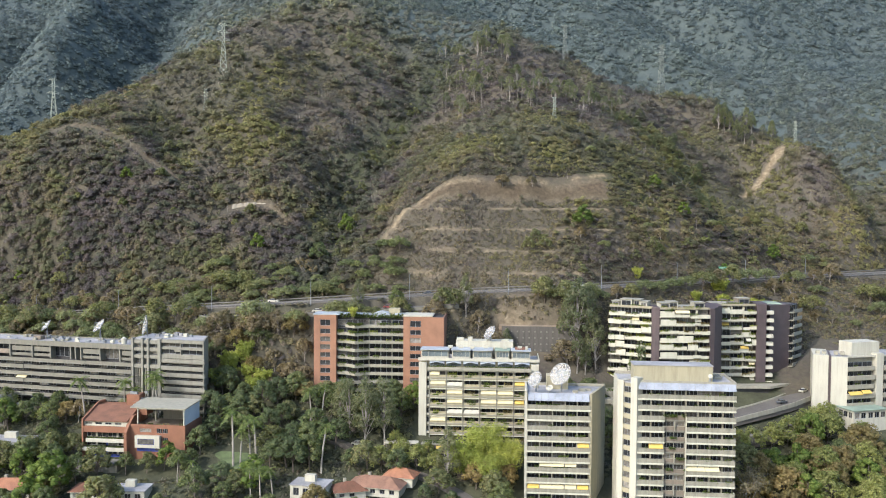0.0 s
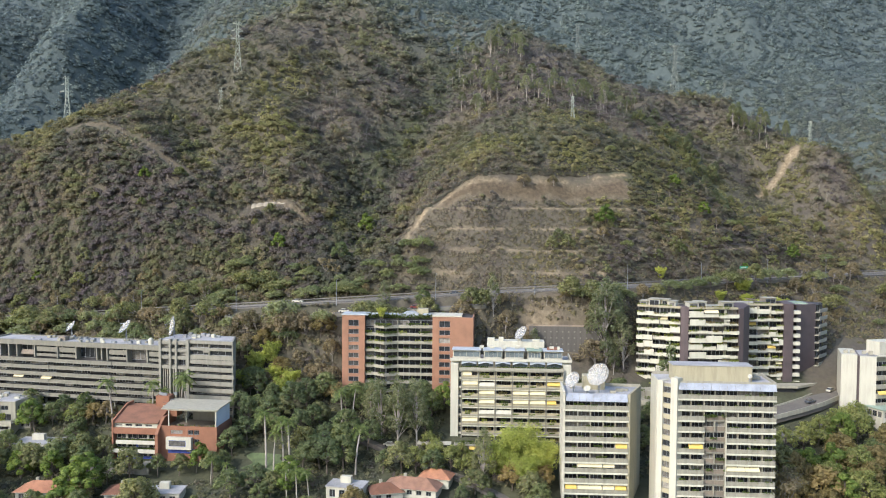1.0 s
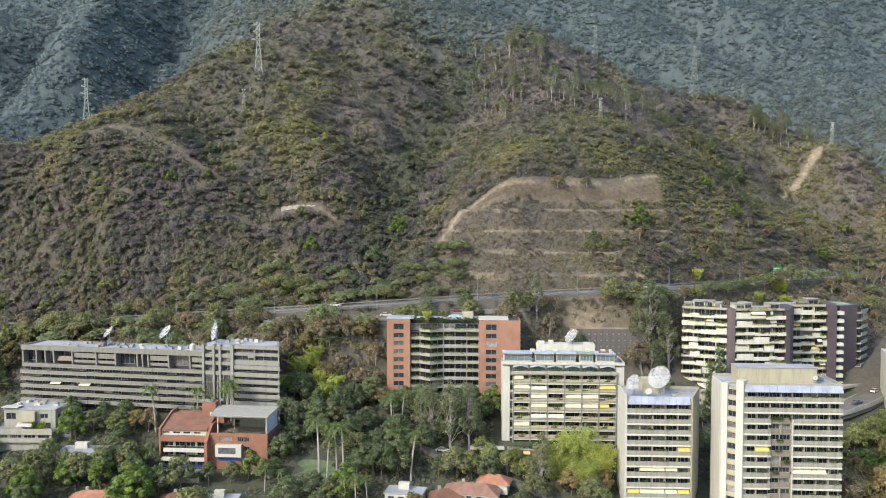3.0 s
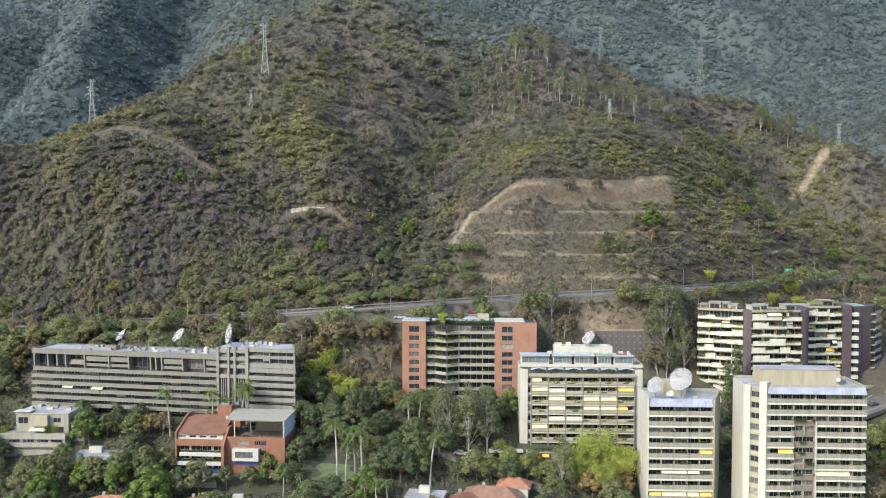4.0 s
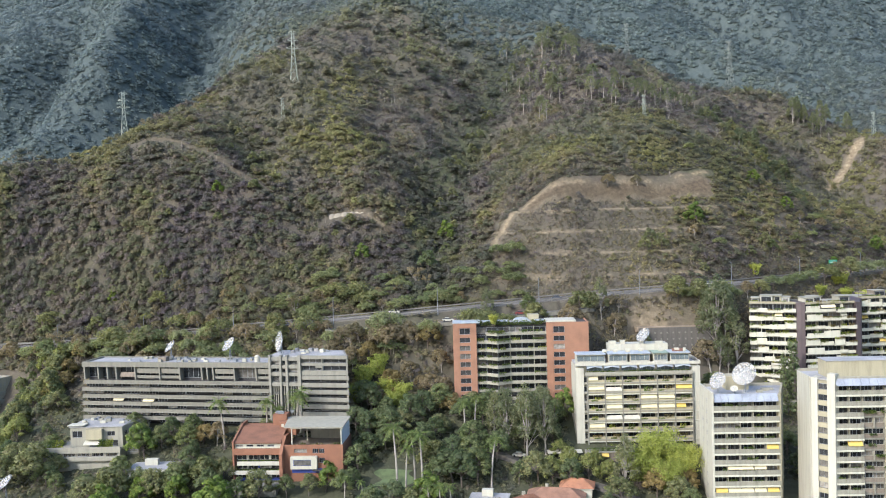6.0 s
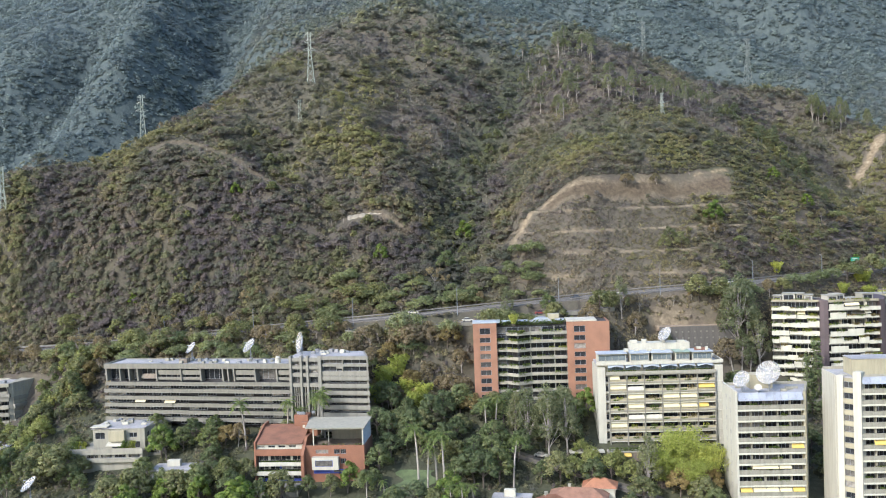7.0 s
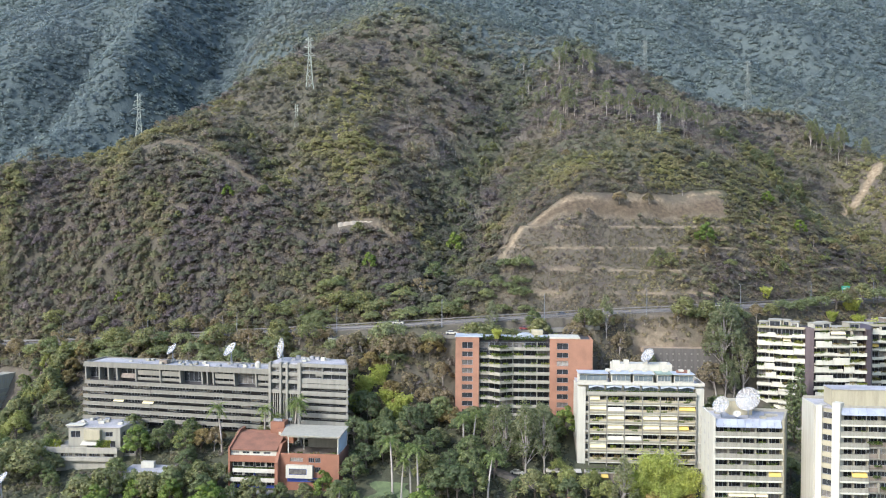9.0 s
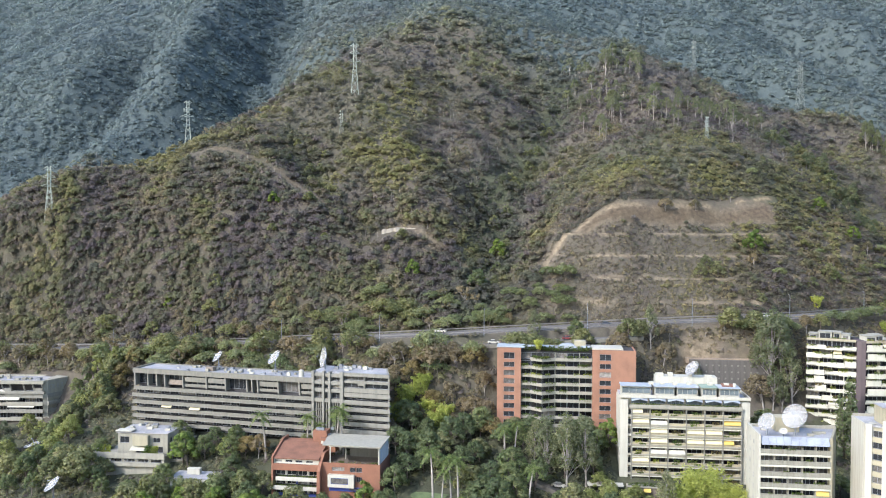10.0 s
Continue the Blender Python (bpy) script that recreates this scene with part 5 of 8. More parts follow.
    part("tile_roof", bm, TILE, t, "small red-tiled roof")
    box(t, "chimney", WHITE, 35.6, 36.4, 4, 4.8, Z(41), Z(45.6))
    d = thing("satellite_dish", "large pale mesh satellite dish on a white roof room", "satellite dish", pose(-6.5, 294.5, 46.6), "satellite dishes")
    dish(d, "dish", 2.6, pose(0, 0, 2.6, -38, 0, -58), MESHDISH, mast=2.0)
    # entrance canopy and planted terrace at its foot
    e = thing("entrance_canopy", "long white entrance canopy with yellow stalls beneath the block", "canopy", pose(-31.0, 276.5, ground_z(-28, 277), 0, 0, 2))
    box(e, "roof_slab", WHITE, -9, 2, 0, 3.6, 3.0, 3.35)
    for x in (-8.5, -4.5, -0.5):
        box(e, "post", CONCRETE, x, x + 0.25, 0.3, 0.55, 0, 3.0)
    box(e, "low_wall", UMBER, 3, 22, 0.6, 3.4, 0, 2.9, "planted terrace wall")
    box(e, "terrace_slab", PALE, 3, 22, 0.2, 3.6, 2.9, 3.2)
    for x in (4, 8):
        awning(e, x, x + 2.2, 1.8, 0.3, YELLOW, 0.9, 0.9)
    for i in range(8):
        balcony_plant(e, 5 + i * 2.2, 1.2, 3.2, seed=i, length=3.0, tall=1.1)


def block_brick():
    """Nine-storey block: red brick piers, planted concrete balconies folded between them."""
    base = 18.0
    t = thing("apartment_block", "red brick apartment block with folded, planted concrete balconies", "apartment building", pose(-71.0, 304.0, base, 0, 0, 2.0))
    Z = lambda z: z - base
    rows = railing_rows(50.4, 2.86, 11)
    pierced_wall(t, "brick_pier", BRICKRED, 0, 8.2, 0, Z(53.3), 0, 0.4, [(2.3, 6.0, Z(z - 1.0), Z(z + (1.2 if k == 0 else 0.75))) for k, z in enumerate(rows)], label="red brick pier with a column of windows")
    pierced_wall(t, "brick_pier", BRICKRED, 32.6, 47.2, 0, Z(53.0), 0, 0.4, [(35.0, 38.9, Z(z - 1.0), Z(z + (1.2 if k == 0 else 0.75))) for k, z in enumerate(rows)], label="red brick pier with a column of windows")
    box(t, "brick_side", BRICKRED, 0, 0.4, 0.4, 16, 0, Z(53.3))
    box(t, "brick_side", BRICKRED, 46.8, 47.2, 0.4, 16, 0, Z(53.0))
    box(t, "brick_return", BRICKRED, 7.8, 8.2, 0.4, 3, 0, Z(53.3))
    box(t, "brick_return", BRICKRED, 32.6, 33.0, 0.4, 3, 0, Z(53.0))
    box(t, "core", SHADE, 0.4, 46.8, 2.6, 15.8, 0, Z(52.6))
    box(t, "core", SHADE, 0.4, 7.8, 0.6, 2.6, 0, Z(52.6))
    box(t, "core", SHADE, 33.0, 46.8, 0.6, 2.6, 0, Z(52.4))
    box(t, "roof", BLUEROOF, -0.2, 9.5, -0.2, 8, Z(53.3), Z(53.7), "pale blue-grey metal roof")
    box(t, "roof", WHITE, 32.4, 43.0, 0.8, 10, Z(53.0), Z(53.5), "white membrane roof")
    box(t, "roof", ROOFMEMB, 9.5, 32.4, 2.5, 16, Z(52.6), Z(52.9))
    fold = ((8.2, 0.9), (11.4, 0.7), (15.4, -2.3), (20.2, 0.4), (32.6, 0.4))
    for k, z in enumerate(rows):
        for (ax, ay), (bx, by) in zip(fold, fold[1:]):
            at = pose(ax, ay, 0, 0, 0, math.degrees(math.atan2(by - ay, bx - ax)))
            w = math.hypot(bx - ax, by - ay)
            if k == 0 and ax < 11:
                continue
            bal = box(t, "balcony", PALE, 0, w, 0, 0.16, Z(z - 1.55), Z(z - 0.4), "", at, 0.03)
            box(bal, "slab", CONCRETE, 0, w, 0.16, 3.0, 0.0, 0.25)
            rng = random.Random(k * 7 + int(ax))
            if rng.random() < (1.0 if k < 4 else 0.85):
                for j in range(4 if k < 2 else 2):
                    balcony_plant(t, rng.uniform(1, w - 1), 0.2, Z(z - 0.8), at, seed=rng.randrange(4), length=rng.choice((2.0, 3.0)), tall=rng.choice((0.5, 0.8)) if k > 1 else 1.1, m=rng.choice((PLANT, LIMEPLANT)) if k < 3 else PLANT)
        for a, b in ((8.3, 11.4), (11.7, 15.5), (15.8, 19.8), (20, 24), (24.2, 28.2), (28.4, 32.5)):
            window(t, a, b, Z(z - 1.2), Z(z + 1.0), 2.48, 2)
        for x in (20, 28.3):
            box(t, "partition", PALE, x - 0.1, x + 0.1, 0.9, 2.5, Z(z - 1.3), Z(z + 1.2), bevel=0)
    for i in range(22):
        balcony_plant(t, 9.4 + i * 1.05, 1.2 + (i % 3) * 0.4, Z(52.2 if i % 3 else 52.9), seed=i, length=2.0, tall=1.1)
    # roof terrace: arched canopy, small roofs
    bm = bmesh.new()
    n = 10
    arc = [(21.0 + 3.2 * (1 - math.cos(math.pi * i / n)), Z(52.9) + 1.5 * math.sin(math.pi * i / n)) for i in range(n + 1)]
    for y0, y1 in ((3.0, 7.0),):
        rows_v = [[bm.verts.new((x, y, z)) for x, z in arc] for y in (y0, y1)]
        for i in range(n):
            bm.faces.new((rows_v[0][i], rows_v[0][i + 1], rows_v[1][i + 1], rows_v[1][i]))
        bm.faces.new(rows_v[0][::-1])
    part("arched_canopy", bm, BLUEROOF, t, "arched pale blue canopy")
    box(t, "roof_room", CREAM, 26.5, 30.5, 6, 10, Z(52.9), Z(55.2))
    for a, w in ((15.0, 4.5), (28.8, 3.4), (10.0, 4.0)):
        box(t, "canopy", BLUEROOF, a, a + w, 1.8, 6, Z(53.4), Z(53.6))
        for x in (a + 0.2, a + w - 0.4):
            box(t, "post", WHITE, x, x + 0.2, 2.0, 2.2, Z(52.9), Z(53.4), bevel=0)


def stepped_band(t, width, at, rows, Z, rng, m, split, plants=True):
    """Staggered white balcony bands over dark glazing, planted along their edges."""
    n = max(2, int(width / 3.6))
    for k, z in enumerate(rows):
        mid = split + rng.uniform(-1.5, 1.5)
        cuts = [0, mid * rng.uniform(0.4, 0.6), mid, mid + (width - mid) * rng.uniform(0.4, 0.65), width]
        for i, (a, b) in enumerate(zip(cuts, cuts[1:])):
            out = 0.9 * ((k + i // 2) % 2) + rng.choice((0.0, 0.25))
            up = rng.choice((-0.25, 0.0, 0.0, 0.2, 0.4, 1.15))
            bal = box(t, "balcony", m, a, b - 0.05, -out, 0.2 - out, Z(z - 1.55), Z(z - 0.2 + up), "", at, 0.03)
            box(bal, "slab", m, 0, b - a - 0.05, 0.2, 2.2 + out, 0.0, 0.3)
            if rng.random() < 0.6:
                box(bal, "planter_lip", CONCRETE, 0.1, b - a - 0.2, -0.25, 0.0, 0.05, 0.35, bevel=0)
            if plants and rng.random() < 0.72:
                for _ in range(rng.choice((1, 1, 2))):
                    balcony_plant(t, rng.uniform(a + 0.8, max(a + 0.9, b - 1.2)), 0.1 - out, Z(z - 0.5 + up), at, rng.randrange(4), rng.choice((2.0, 3.0)), rng.choice((0.5, 0.8, 1.1)), rng.choice((PLANT, LIMEPLANT, DRYPLANT)))
            if rng.random() < 0.12:
                awning(t, a + 0.3, b - 0.3, Z(z + 0.2), 0.3 - out, rng.choice((CANVAS, YELLOW, WHITE)), 1.0, 0.8, at)
        for i in range(n):
            window(t, width * i / n + 0.1, width * (i + 1) / n - 0.1, Z(z - 1.2), Z(z + 1.35), 1.9, 3, at)
        for i in range(1, n):
            if rng.random() < 0.5:
                box(t, "partition", m, width * i / n - 0.1, width * i / n + 0.1, 0.2, 1.9, Z(z - 1.4), Z(z + 1.2), "", at, 0)


def roof_garden(t, at, w, z, rng):
    """Penthouse clutter: rooms of several heights, pergolas, tanks and planters."""
    x = 0.4
    while x < w - 2.5:
        step = rng.uniform(2.6, 5.0)
        b = min(x + step, w - 0.2)
        kind = rng.choice(("room", "pergola", "room", "tank", "green"))
        if kind == "room":
            h = rng.uniform(1.6, 2.6)
            y = rng.uniform(1.4, 4.5)
            room = box(t, "roof_room", rng.choice((PALE, CREAM, UMBER, WHITE)), x, b - 0.3, y, y + 5, z, z + h, "", at)
            box(room, "eave", PALE, -0.25, b - x - 0.05, -0.4, 5.2, h, h + 0.2)
            window(t, x + 0.4, b - 0.7, z + 0.3, z + h - 0.3, y - 0.06, 2, at)
        elif kind == "pergola":
            frame_ = box(t, "pergola", UMBER, x, b - 0.4, 0.9, 1.05, z + 2.0, z + 2.2, "timber pergola", at, 0)
            for q in range(6):
                box(frame_, "rafter", UMBER, q * (b - x - 0.6) / 5, q * (b - x - 0.6) / 5 + 0.12, 0.15, 3.4, 0.05, 0.2, bevel=0)
            for q in (0.05, b - x - 0.6):
                box(frame_, "post", UMBER, q, q + 0.14, 0.0, 0.14, -2.0, 0.0, bevel=0)
        elif kind == "tank":
            box(t, "water_tank", CONCRETE, x + 0.4, b - 0.6, 3.0, 5.0, z, z + rng.uniform(1.0, 1.8), "", at)
        for _ in range(rng.choice((1, 2, 3))):
            balcony_plant(t, rng.uniform(x + 0.5, b - 0.3), rng.uniform(0.5, 1.4), z - 0.1, at, rng.randrange(4), rng.choice((2.0, 3.0)), rng.choice((0.8, 1.1)), rng.choice((PLANT, LIMEPLANT, DRYPLANT)))
        x = b


def block_brown():
    """Terraced block in white bands between dark brown tiled shafts."""
    base = 18.0
    t = thing("apartment_block", "terraced apartment block of white balcony bands between dark brown tiled shafts", "apartment building", pose(0, 0, base))
    Z = lambda z: z - base
    rng = random.Random(21)
    rows = railing_rows(54.6, 2.95, 11)
    wings = (((35.7, 324.2), (50.6, 318.8)), ((53.2, 316.8), (71.0, 319.0)), ((77.6, 333.2), (91.0, 335.0)))
    for i, ((ax, ay), (bx, by)) in enumerate(wings):
        at = pose(ax, ay, 0, 0, 0, math.degrees(math.atan2(by - ay, bx - ax)))
        w = math.hypot(bx - ax, by - ay)
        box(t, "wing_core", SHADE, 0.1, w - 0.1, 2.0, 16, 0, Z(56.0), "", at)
        box(t, "wing_roof", PALE, -0.2, w + 0.2, 0.6, 16, Z(56.0), Z(56.3), "", at)
        stepped_band(t, w, at, rows, Z, rng, BAND, w * (0.45, 0.6, 0.62)[i])
        roof_garden(t, at, w, Z(56.3), rng)
        box(t, "roof_parapet", CREAM, 0, w, 0.5, 0.75, Z(56.3), Z(56.9), "", at, 0)
    # tiled shafts
    prism(t, "shaft", BROWN, [(50.5, 318.3), (51.7, 317.5), (53.1, 317.2), (53.1, 326), (50.5, 326)], 0, Z(56.8), "dark brown tiled shaft")
    prism(t, "shaft", BROWN, [(71.0, 318.2), (72.8, 319.0), (73.4, 322.0), (75.0, 324.0), (75.6, 328), (77.6, 330.5), (77.6, 340), (71.0, 340)], 0, Z(56.6), "dark brown tiled shaft")
    prism(t, "shaft", BROWN, [(91.0, 333.6), (94.6, 334.2), (95.4, 337), (95.4, 346), (91.0, 346)], 0, Z(57.0), "dark brown tiled shaft")
    prism(t, "gable", BROWN, [(96.6, 337.4), (105.6, 343.6), (101, 358), (92, 352), (95.4, 346)], 0, Z(56.2), "dark brown tiled gable wall")
    for k, z in enumerate(rows):
        box(t, "side_balcony", WHITE, 94.6, 97.4, 334.6, 337.6, Z(z - 1.5), Z(z - 0.2))
        at = pose(105.6, 343.4, 0, 0, 0, 55)
        box(t, "end_balcony", PALE, -0.4, 9, -1.6, -1.4, Z(z - 1.5), Z(z - 0.3), "", at)
        box(t, "end_slab", PALE, -0.4, 9, -1.4, 1.0, Z(z - 1.8), Z(z - 1.5), "", at)
        window(t, 0.4, 6.5, Z(z - 1.3), Z(z + 1.2), 0.2, 3, at)
    box(t, "core", SHADE, 0.2, 9, 0.4, 10, 0, Z(56), "", pose(105.6, 343.4, 0, 0, 0, 55))
    box(t, "roof_garden", GREENROOF, 93, 102, 342, 350, Z(56.2), Z(56.6), "green flat roof")
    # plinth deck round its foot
    # solid block coloured dark in place of the shaded void below the deck
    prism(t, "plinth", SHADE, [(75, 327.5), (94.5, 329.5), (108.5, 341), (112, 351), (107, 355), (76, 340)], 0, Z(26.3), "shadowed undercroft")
    prism(t, "deck", PALE, [(74, 326), (95, 328), (110, 340), (114, 352), (108, 356), (76, 340)], Z(26.3), Z(27.2), "concrete plinth deck")
    prism(t, "terrace", PALE, [(30, 316), (56, 309), (58, 318), (34, 328)], 0, Z(27.0), "stepped concrete terrace")
    prism(t, "terrace", PALE, [(27, 312), (47, 306.5), (49, 312), (31, 318)], 0, Z(24.4), "stepped concrete terrace")
    for i in range(9):
        balcony_plant(t, 30 + i * 2.9, 313 - i * 0.55, Z(24.4 if i % 2 else 27.0), seed=i, length=3.0, tall=1.1)


def block_grey():
    """Long grey concrete slab: louvred top storey with slanting fins, a taller stair block at one end."""
    base = 16.0
    t = thing("apartment_block", "long weathered grey concrete block with slanting roof fins, ribbed end", "apartment building",
              pose(-203.0, 298.4, base, 0, 0, -6.95))
    Z = lambda z: z - base
    L, M, R = 70.6, 82.2, 98.6
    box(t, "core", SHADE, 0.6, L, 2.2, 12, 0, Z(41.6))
    box(t, "roof", ROOFMEMB, 0.3, L, 0.4, 12.4, Z(41.6), Z(42.5))
    box(t, "fascia", CONCRETE, -0.3, L, -0.4, 0.4, Z(41.2), Z(43.0), "deep concrete fascia")
    box(t, "fascia", CONCRETE, -0.3, 0.3, 0.4, 12.6, Z(41.2), Z(43.0))
    box(t, "fascia", CONCRETE, 0.3, L, 12.4, 12.8, Z(41.2), Z(42.9))
    xs = [0.2, 5.6, 9.2, 12.6, 20.0, 29.4, 37.0, 45.4, 47.4, 49.6, 57.4, 65.4, 70.4]
    solid = {4: 1, 5: 1, 9: 1, 3: 2, 11: 1}
    for i, x in enumerate(xs):
        bm = bmesh.new()
        v = [bm.verts.new(p) for p in ((x, -0.3, Z(41.2)), (x + 0.5, -0.3, Z(41.2)), (x + 1.1, -0.9, Z(36.9)), (x + 0.6, -0.9, Z(36.9)),
                                       (x, 2.2, Z(41.2)), (x + 0.5, 2.2, Z(41.2)), (x + 1.1, 2.2, Z(36.9)), (x + 0.6, 2.2, Z(36.9)))]
        for f in ((3, 2, 1, 0), (4, 5, 6, 7), (0, 4, 7, 3), (1, 2, 6, 5)):
            bm.faces.new([v[q] for q in f])
        part("fin", bm, CONCRETE, t, "slanting concrete fin")
    for i, (a, b) in enumerate(zip(xs, xs[1:])):
        window(t, a + 0.9, b - 0.1, Z(37.3), Z(41.1), 1.9, max(1, int((b - a) / 2)))
        if solid.get(i) == 1:
            box(t, "louvre_band", CONCRETE, a + 0.9, b + 0.5, 0.1, 0.4, Z(39.0), Z(40.7))
            box(t, "louvre_band", CONCRETE, a + 0.9, b + 0.5, -0.2, 0.2, Z(37.3), Z(38.3))
        elif solid.get(i) == 2:
            awning(t, a + 1.2, b - 0.2, Z(37.6), 1.4, UMBER, 1.6, 0.9)
    rng = random.Random(31)
    for k in range(6):
        z = 36.9 - 2.5 * k
        cuts = [-0.2 if k else 0.4, 26.5 if k % 2 else 32.0, 52.0, L + 0.2]
        for i, (a, b) in enumerate(zip(cuts, cuts[1:])):
            o = 0.25 * ((i + k) % 2)
            bal = box(t, "balcony", CONCRETE, a, b, -0.7 - o, -0.45 - o, Z(z - 1.45), Z(z - 0.28), "", EYE4, 0.03)
            box(bal, "slab", CONCRETE, 0, b - a, 0.25, 2.9, -0.22, 0.05)
            box(bal, "ledge", STONE, 0, b - a, -0.3, 0.0, -0.1, 0.08, bevel=0)
        for i in range(20):
            if rng.random() < 0.8:
                window(t, 0.7 + i * 3.5, 0.7 + i * 3.5 + 3.3, Z(z - 2.75), Z(z - 1.6), 0.6, 3)
        # rear wall coloured dark for the shade in the gaps between bands
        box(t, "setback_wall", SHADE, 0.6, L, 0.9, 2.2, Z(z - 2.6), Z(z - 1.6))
        if k == 3:
            awning(t, 12.0, 16.0, Z(z + 0.1), 0.1, CANVAS, 1.0, 1.3)
            awning(t, 23.4, 27.6, Z(z - 0.1), 0.1, CANVAS, 1.0, 1.3)
    for i in range(10):
        box(t, "pilotis", CONCRETE, 3 + i * 7, 3.6 + i * 7, 0.5, 1.1, 0, Z(22.5))
    # ribbed stair block
    box(t, "stair_core", SHADE, L, M, 1.0, 12.6, 0, Z(44.8))
    for a, w in ((L, 0.9), (L + 3.9, 0.8), (L + 6.2, 0.8), (M - 1.2, 1.2)):
        box(t, "rib", STONE, a, a + w, -0.9, 1.0, 0, Z(45.6), "tall pale concrete rib")
    bays = ((L + 0.9, L + 3.9), (L + 4.7, L + 6.2), (L + 7.0, M - 1.2))
    for a, b in bays:
        for z, h in ((44.6, 1.0), (42.0, 1.2), (39.4, 1.6), (36.0, 0.8)):
            box(t, "spandrel", STONE, a, b, -0.5, 1.0, Z(z - 0.9), Z(z + 0.35))
        for z0, z1 in ((42.4, 43.6), (39.9, 41.0), (36.5, 38.4)):
            window(t, a + 0.1, b - 0.1, Z(z0), Z(z1), 0.6, 2)
        n = max(2, int((b - a) / 0.75))
        for i in range(1, n):
            x = a + (b - a) * i / n
            box(t, "mullion", STONE, x - 0.12, x + 0.12, -0.4, 0.8, Z(19), Z(35.2), bevel=0)
        for k in range(6):
            box(t, "spandrel", STONE, a, b, 0.1, 1.0, Z(34.6 - 2.6 * k - 2.6), Z(34.6 - 2.6 * k - 1.8))
            window(t, a + 0.05, b - 0.05, Z(34.6 - 2.6 * k - 1.8), Z(34.6 - 2.6 * k), 0.65, 1)
    # end bays
    prism(t, "end_core", SHADE, [(M, 1.2), (R - 0.6, 1.2), (R - 6.0, 12.4), (M, 12.4)], 0, Z(44.8))
    prism(t, "end_wall", STONE, [(R - 0.5, -0.3), (R, -0.3), (R - 5.4, 12.8), (R - 5.9, 12.8)], 0, Z(45.4), "pale concrete end wall, slanting back")
    prism(t, "end_roof", ROOFMEMB, [(L - 0.2, 0.2), (R - 0.8, 0.2), (R - 6.0, 12.7), (L - 0.2, 12.7)], Z(44.8), Z(45.3))
    box(t, "end_fascia", STONE, M, R, -0.5, 0.2, Z(44.3), Z(45.5))
    for z0, z1 in ((42.0, 42.9), (38.9, 40.4)):
        box(t, "spandrel", STONE, M, R - 0.4, -0.3, 1.2, Z(z0), Z(z1))
    for z0, z1 in ((42.9, 44.3), (40.4, 42.0)):
        for a, b in ((M + 0.3, M + 7.2), (M + 7.6, R - 0.6)):
            window(t, a, b, Z(z0), Z(z1), 0.6, 3)
        box(t, "rib", STONE, M + 7.2, M + 7.6, -0.3, 1.2, Z(z0), Z(z1), bevel=0)
    box(t, "shade_panel", STONE, M + 5.0, M + 7.3, -0.2, 0.1, Z(41.3), Z(42.4))
    for k in range(8):
        z = 38.8 - 2.45 * k
        o = 0.35 * (k % 2)
        bal = box(t, "end_balcony", STONE, M + 0.2, R + 0.3, -0.6 - o, -0.3 - o, Z(z - 1.4), Z(z), "", EYE4, 0.03)
        box(bal, "slab", STONE, 0, R - M, 0.3, 2.0, -0.25, 0.05)
        for a, b in ((M + 0.3, M + 6.2), (M + 6.5, R - 0.6)):
            window(t, a, b, Z(z - 2.4), Z(z - 1.5), 0.9, 3)
    # roof clutter
    for i in range(34):
        x, y = rng.uniform(12, L - 2), rng.uniform(2, 10)
        roof_unit(t, x, y, Z(42.5), rng.uniform(0.7, 1.8), rng.uniform(0.7, 1.4), rng.uniform(0.4, 1.1), m=rng.choice((WHITE, PALE, METAL)))
    for i in range(16):
        roof_unit(t, rng.uniform(L + 3, R - 7.5), rng.uniform(2, 10), Z(45.3), rng.uniform(0.8, 1.8), rng.uniform(0.7, 1.4), rng.uniform(0.5, 1.3), m=rng.choice((WHITE, METAL, ROOFMEMB)))
    bm = bmesh.new()
    add_tube(bm, [(64.4, 4.4, Z(42.5)), (64.4, 4.4, Z(44.4)), (64.4, 4.4, Z(44.9))], [0.95, 0.95, 0.35], 14)
    part("water_tank", bm, WHITE, t, "white round water tank")
    box(t, "roof_hut", UMBER, 27, 30, 4, 6.5, Z(42.5), Z(44.0))
    at = pose(-203.0, 298.4, 0, 0, 0, -6.95)
    for x, y, z0, z, r, el, az in ((30.5, 7.0, 42.5, 47.2, 2.4, -40, -52), (53.6, 6.0, 42.5, 48.0, 2.9, -40, -50), (73.2, 5.2, 45.3, 49.4, 3.6, -10, -60)):
        p = at @ Vector((x, y, z0))
        d = thing("satellite_dish", "large pale satellite dish on a mast above a flat roof", "satellite dish", pose(*p), "satellite dishes")
        dish(d, "dish", r, pose(0, 0, z - z0, el, 0, az), MESHDISH, mast=z - z0 - 0.2 * r)


block_yellow()
block_brick()
block_brown()
block_grey()


# ---------------------------------------------------------------- houses
def slope_sheet(parent, name, m, corners, thick=0.18, label=""):
    """A sloped slab from four corners (anticlockwise from above)."""
    bm = bmesh.new()
    top = [bm.verts.new(c) for c in corners]
    low = [bm.verts.new((x, y, z - thick)) for x, y, z in corners]
    bm.faces.new(top)
    bm.faces.new(low[::-1])
    for i in range(4):
        j = (i + 1) % 4
        bm.faces.new((low[i], low[j], top[j], top[i]))
    return part(name, bm, m, parent, label)


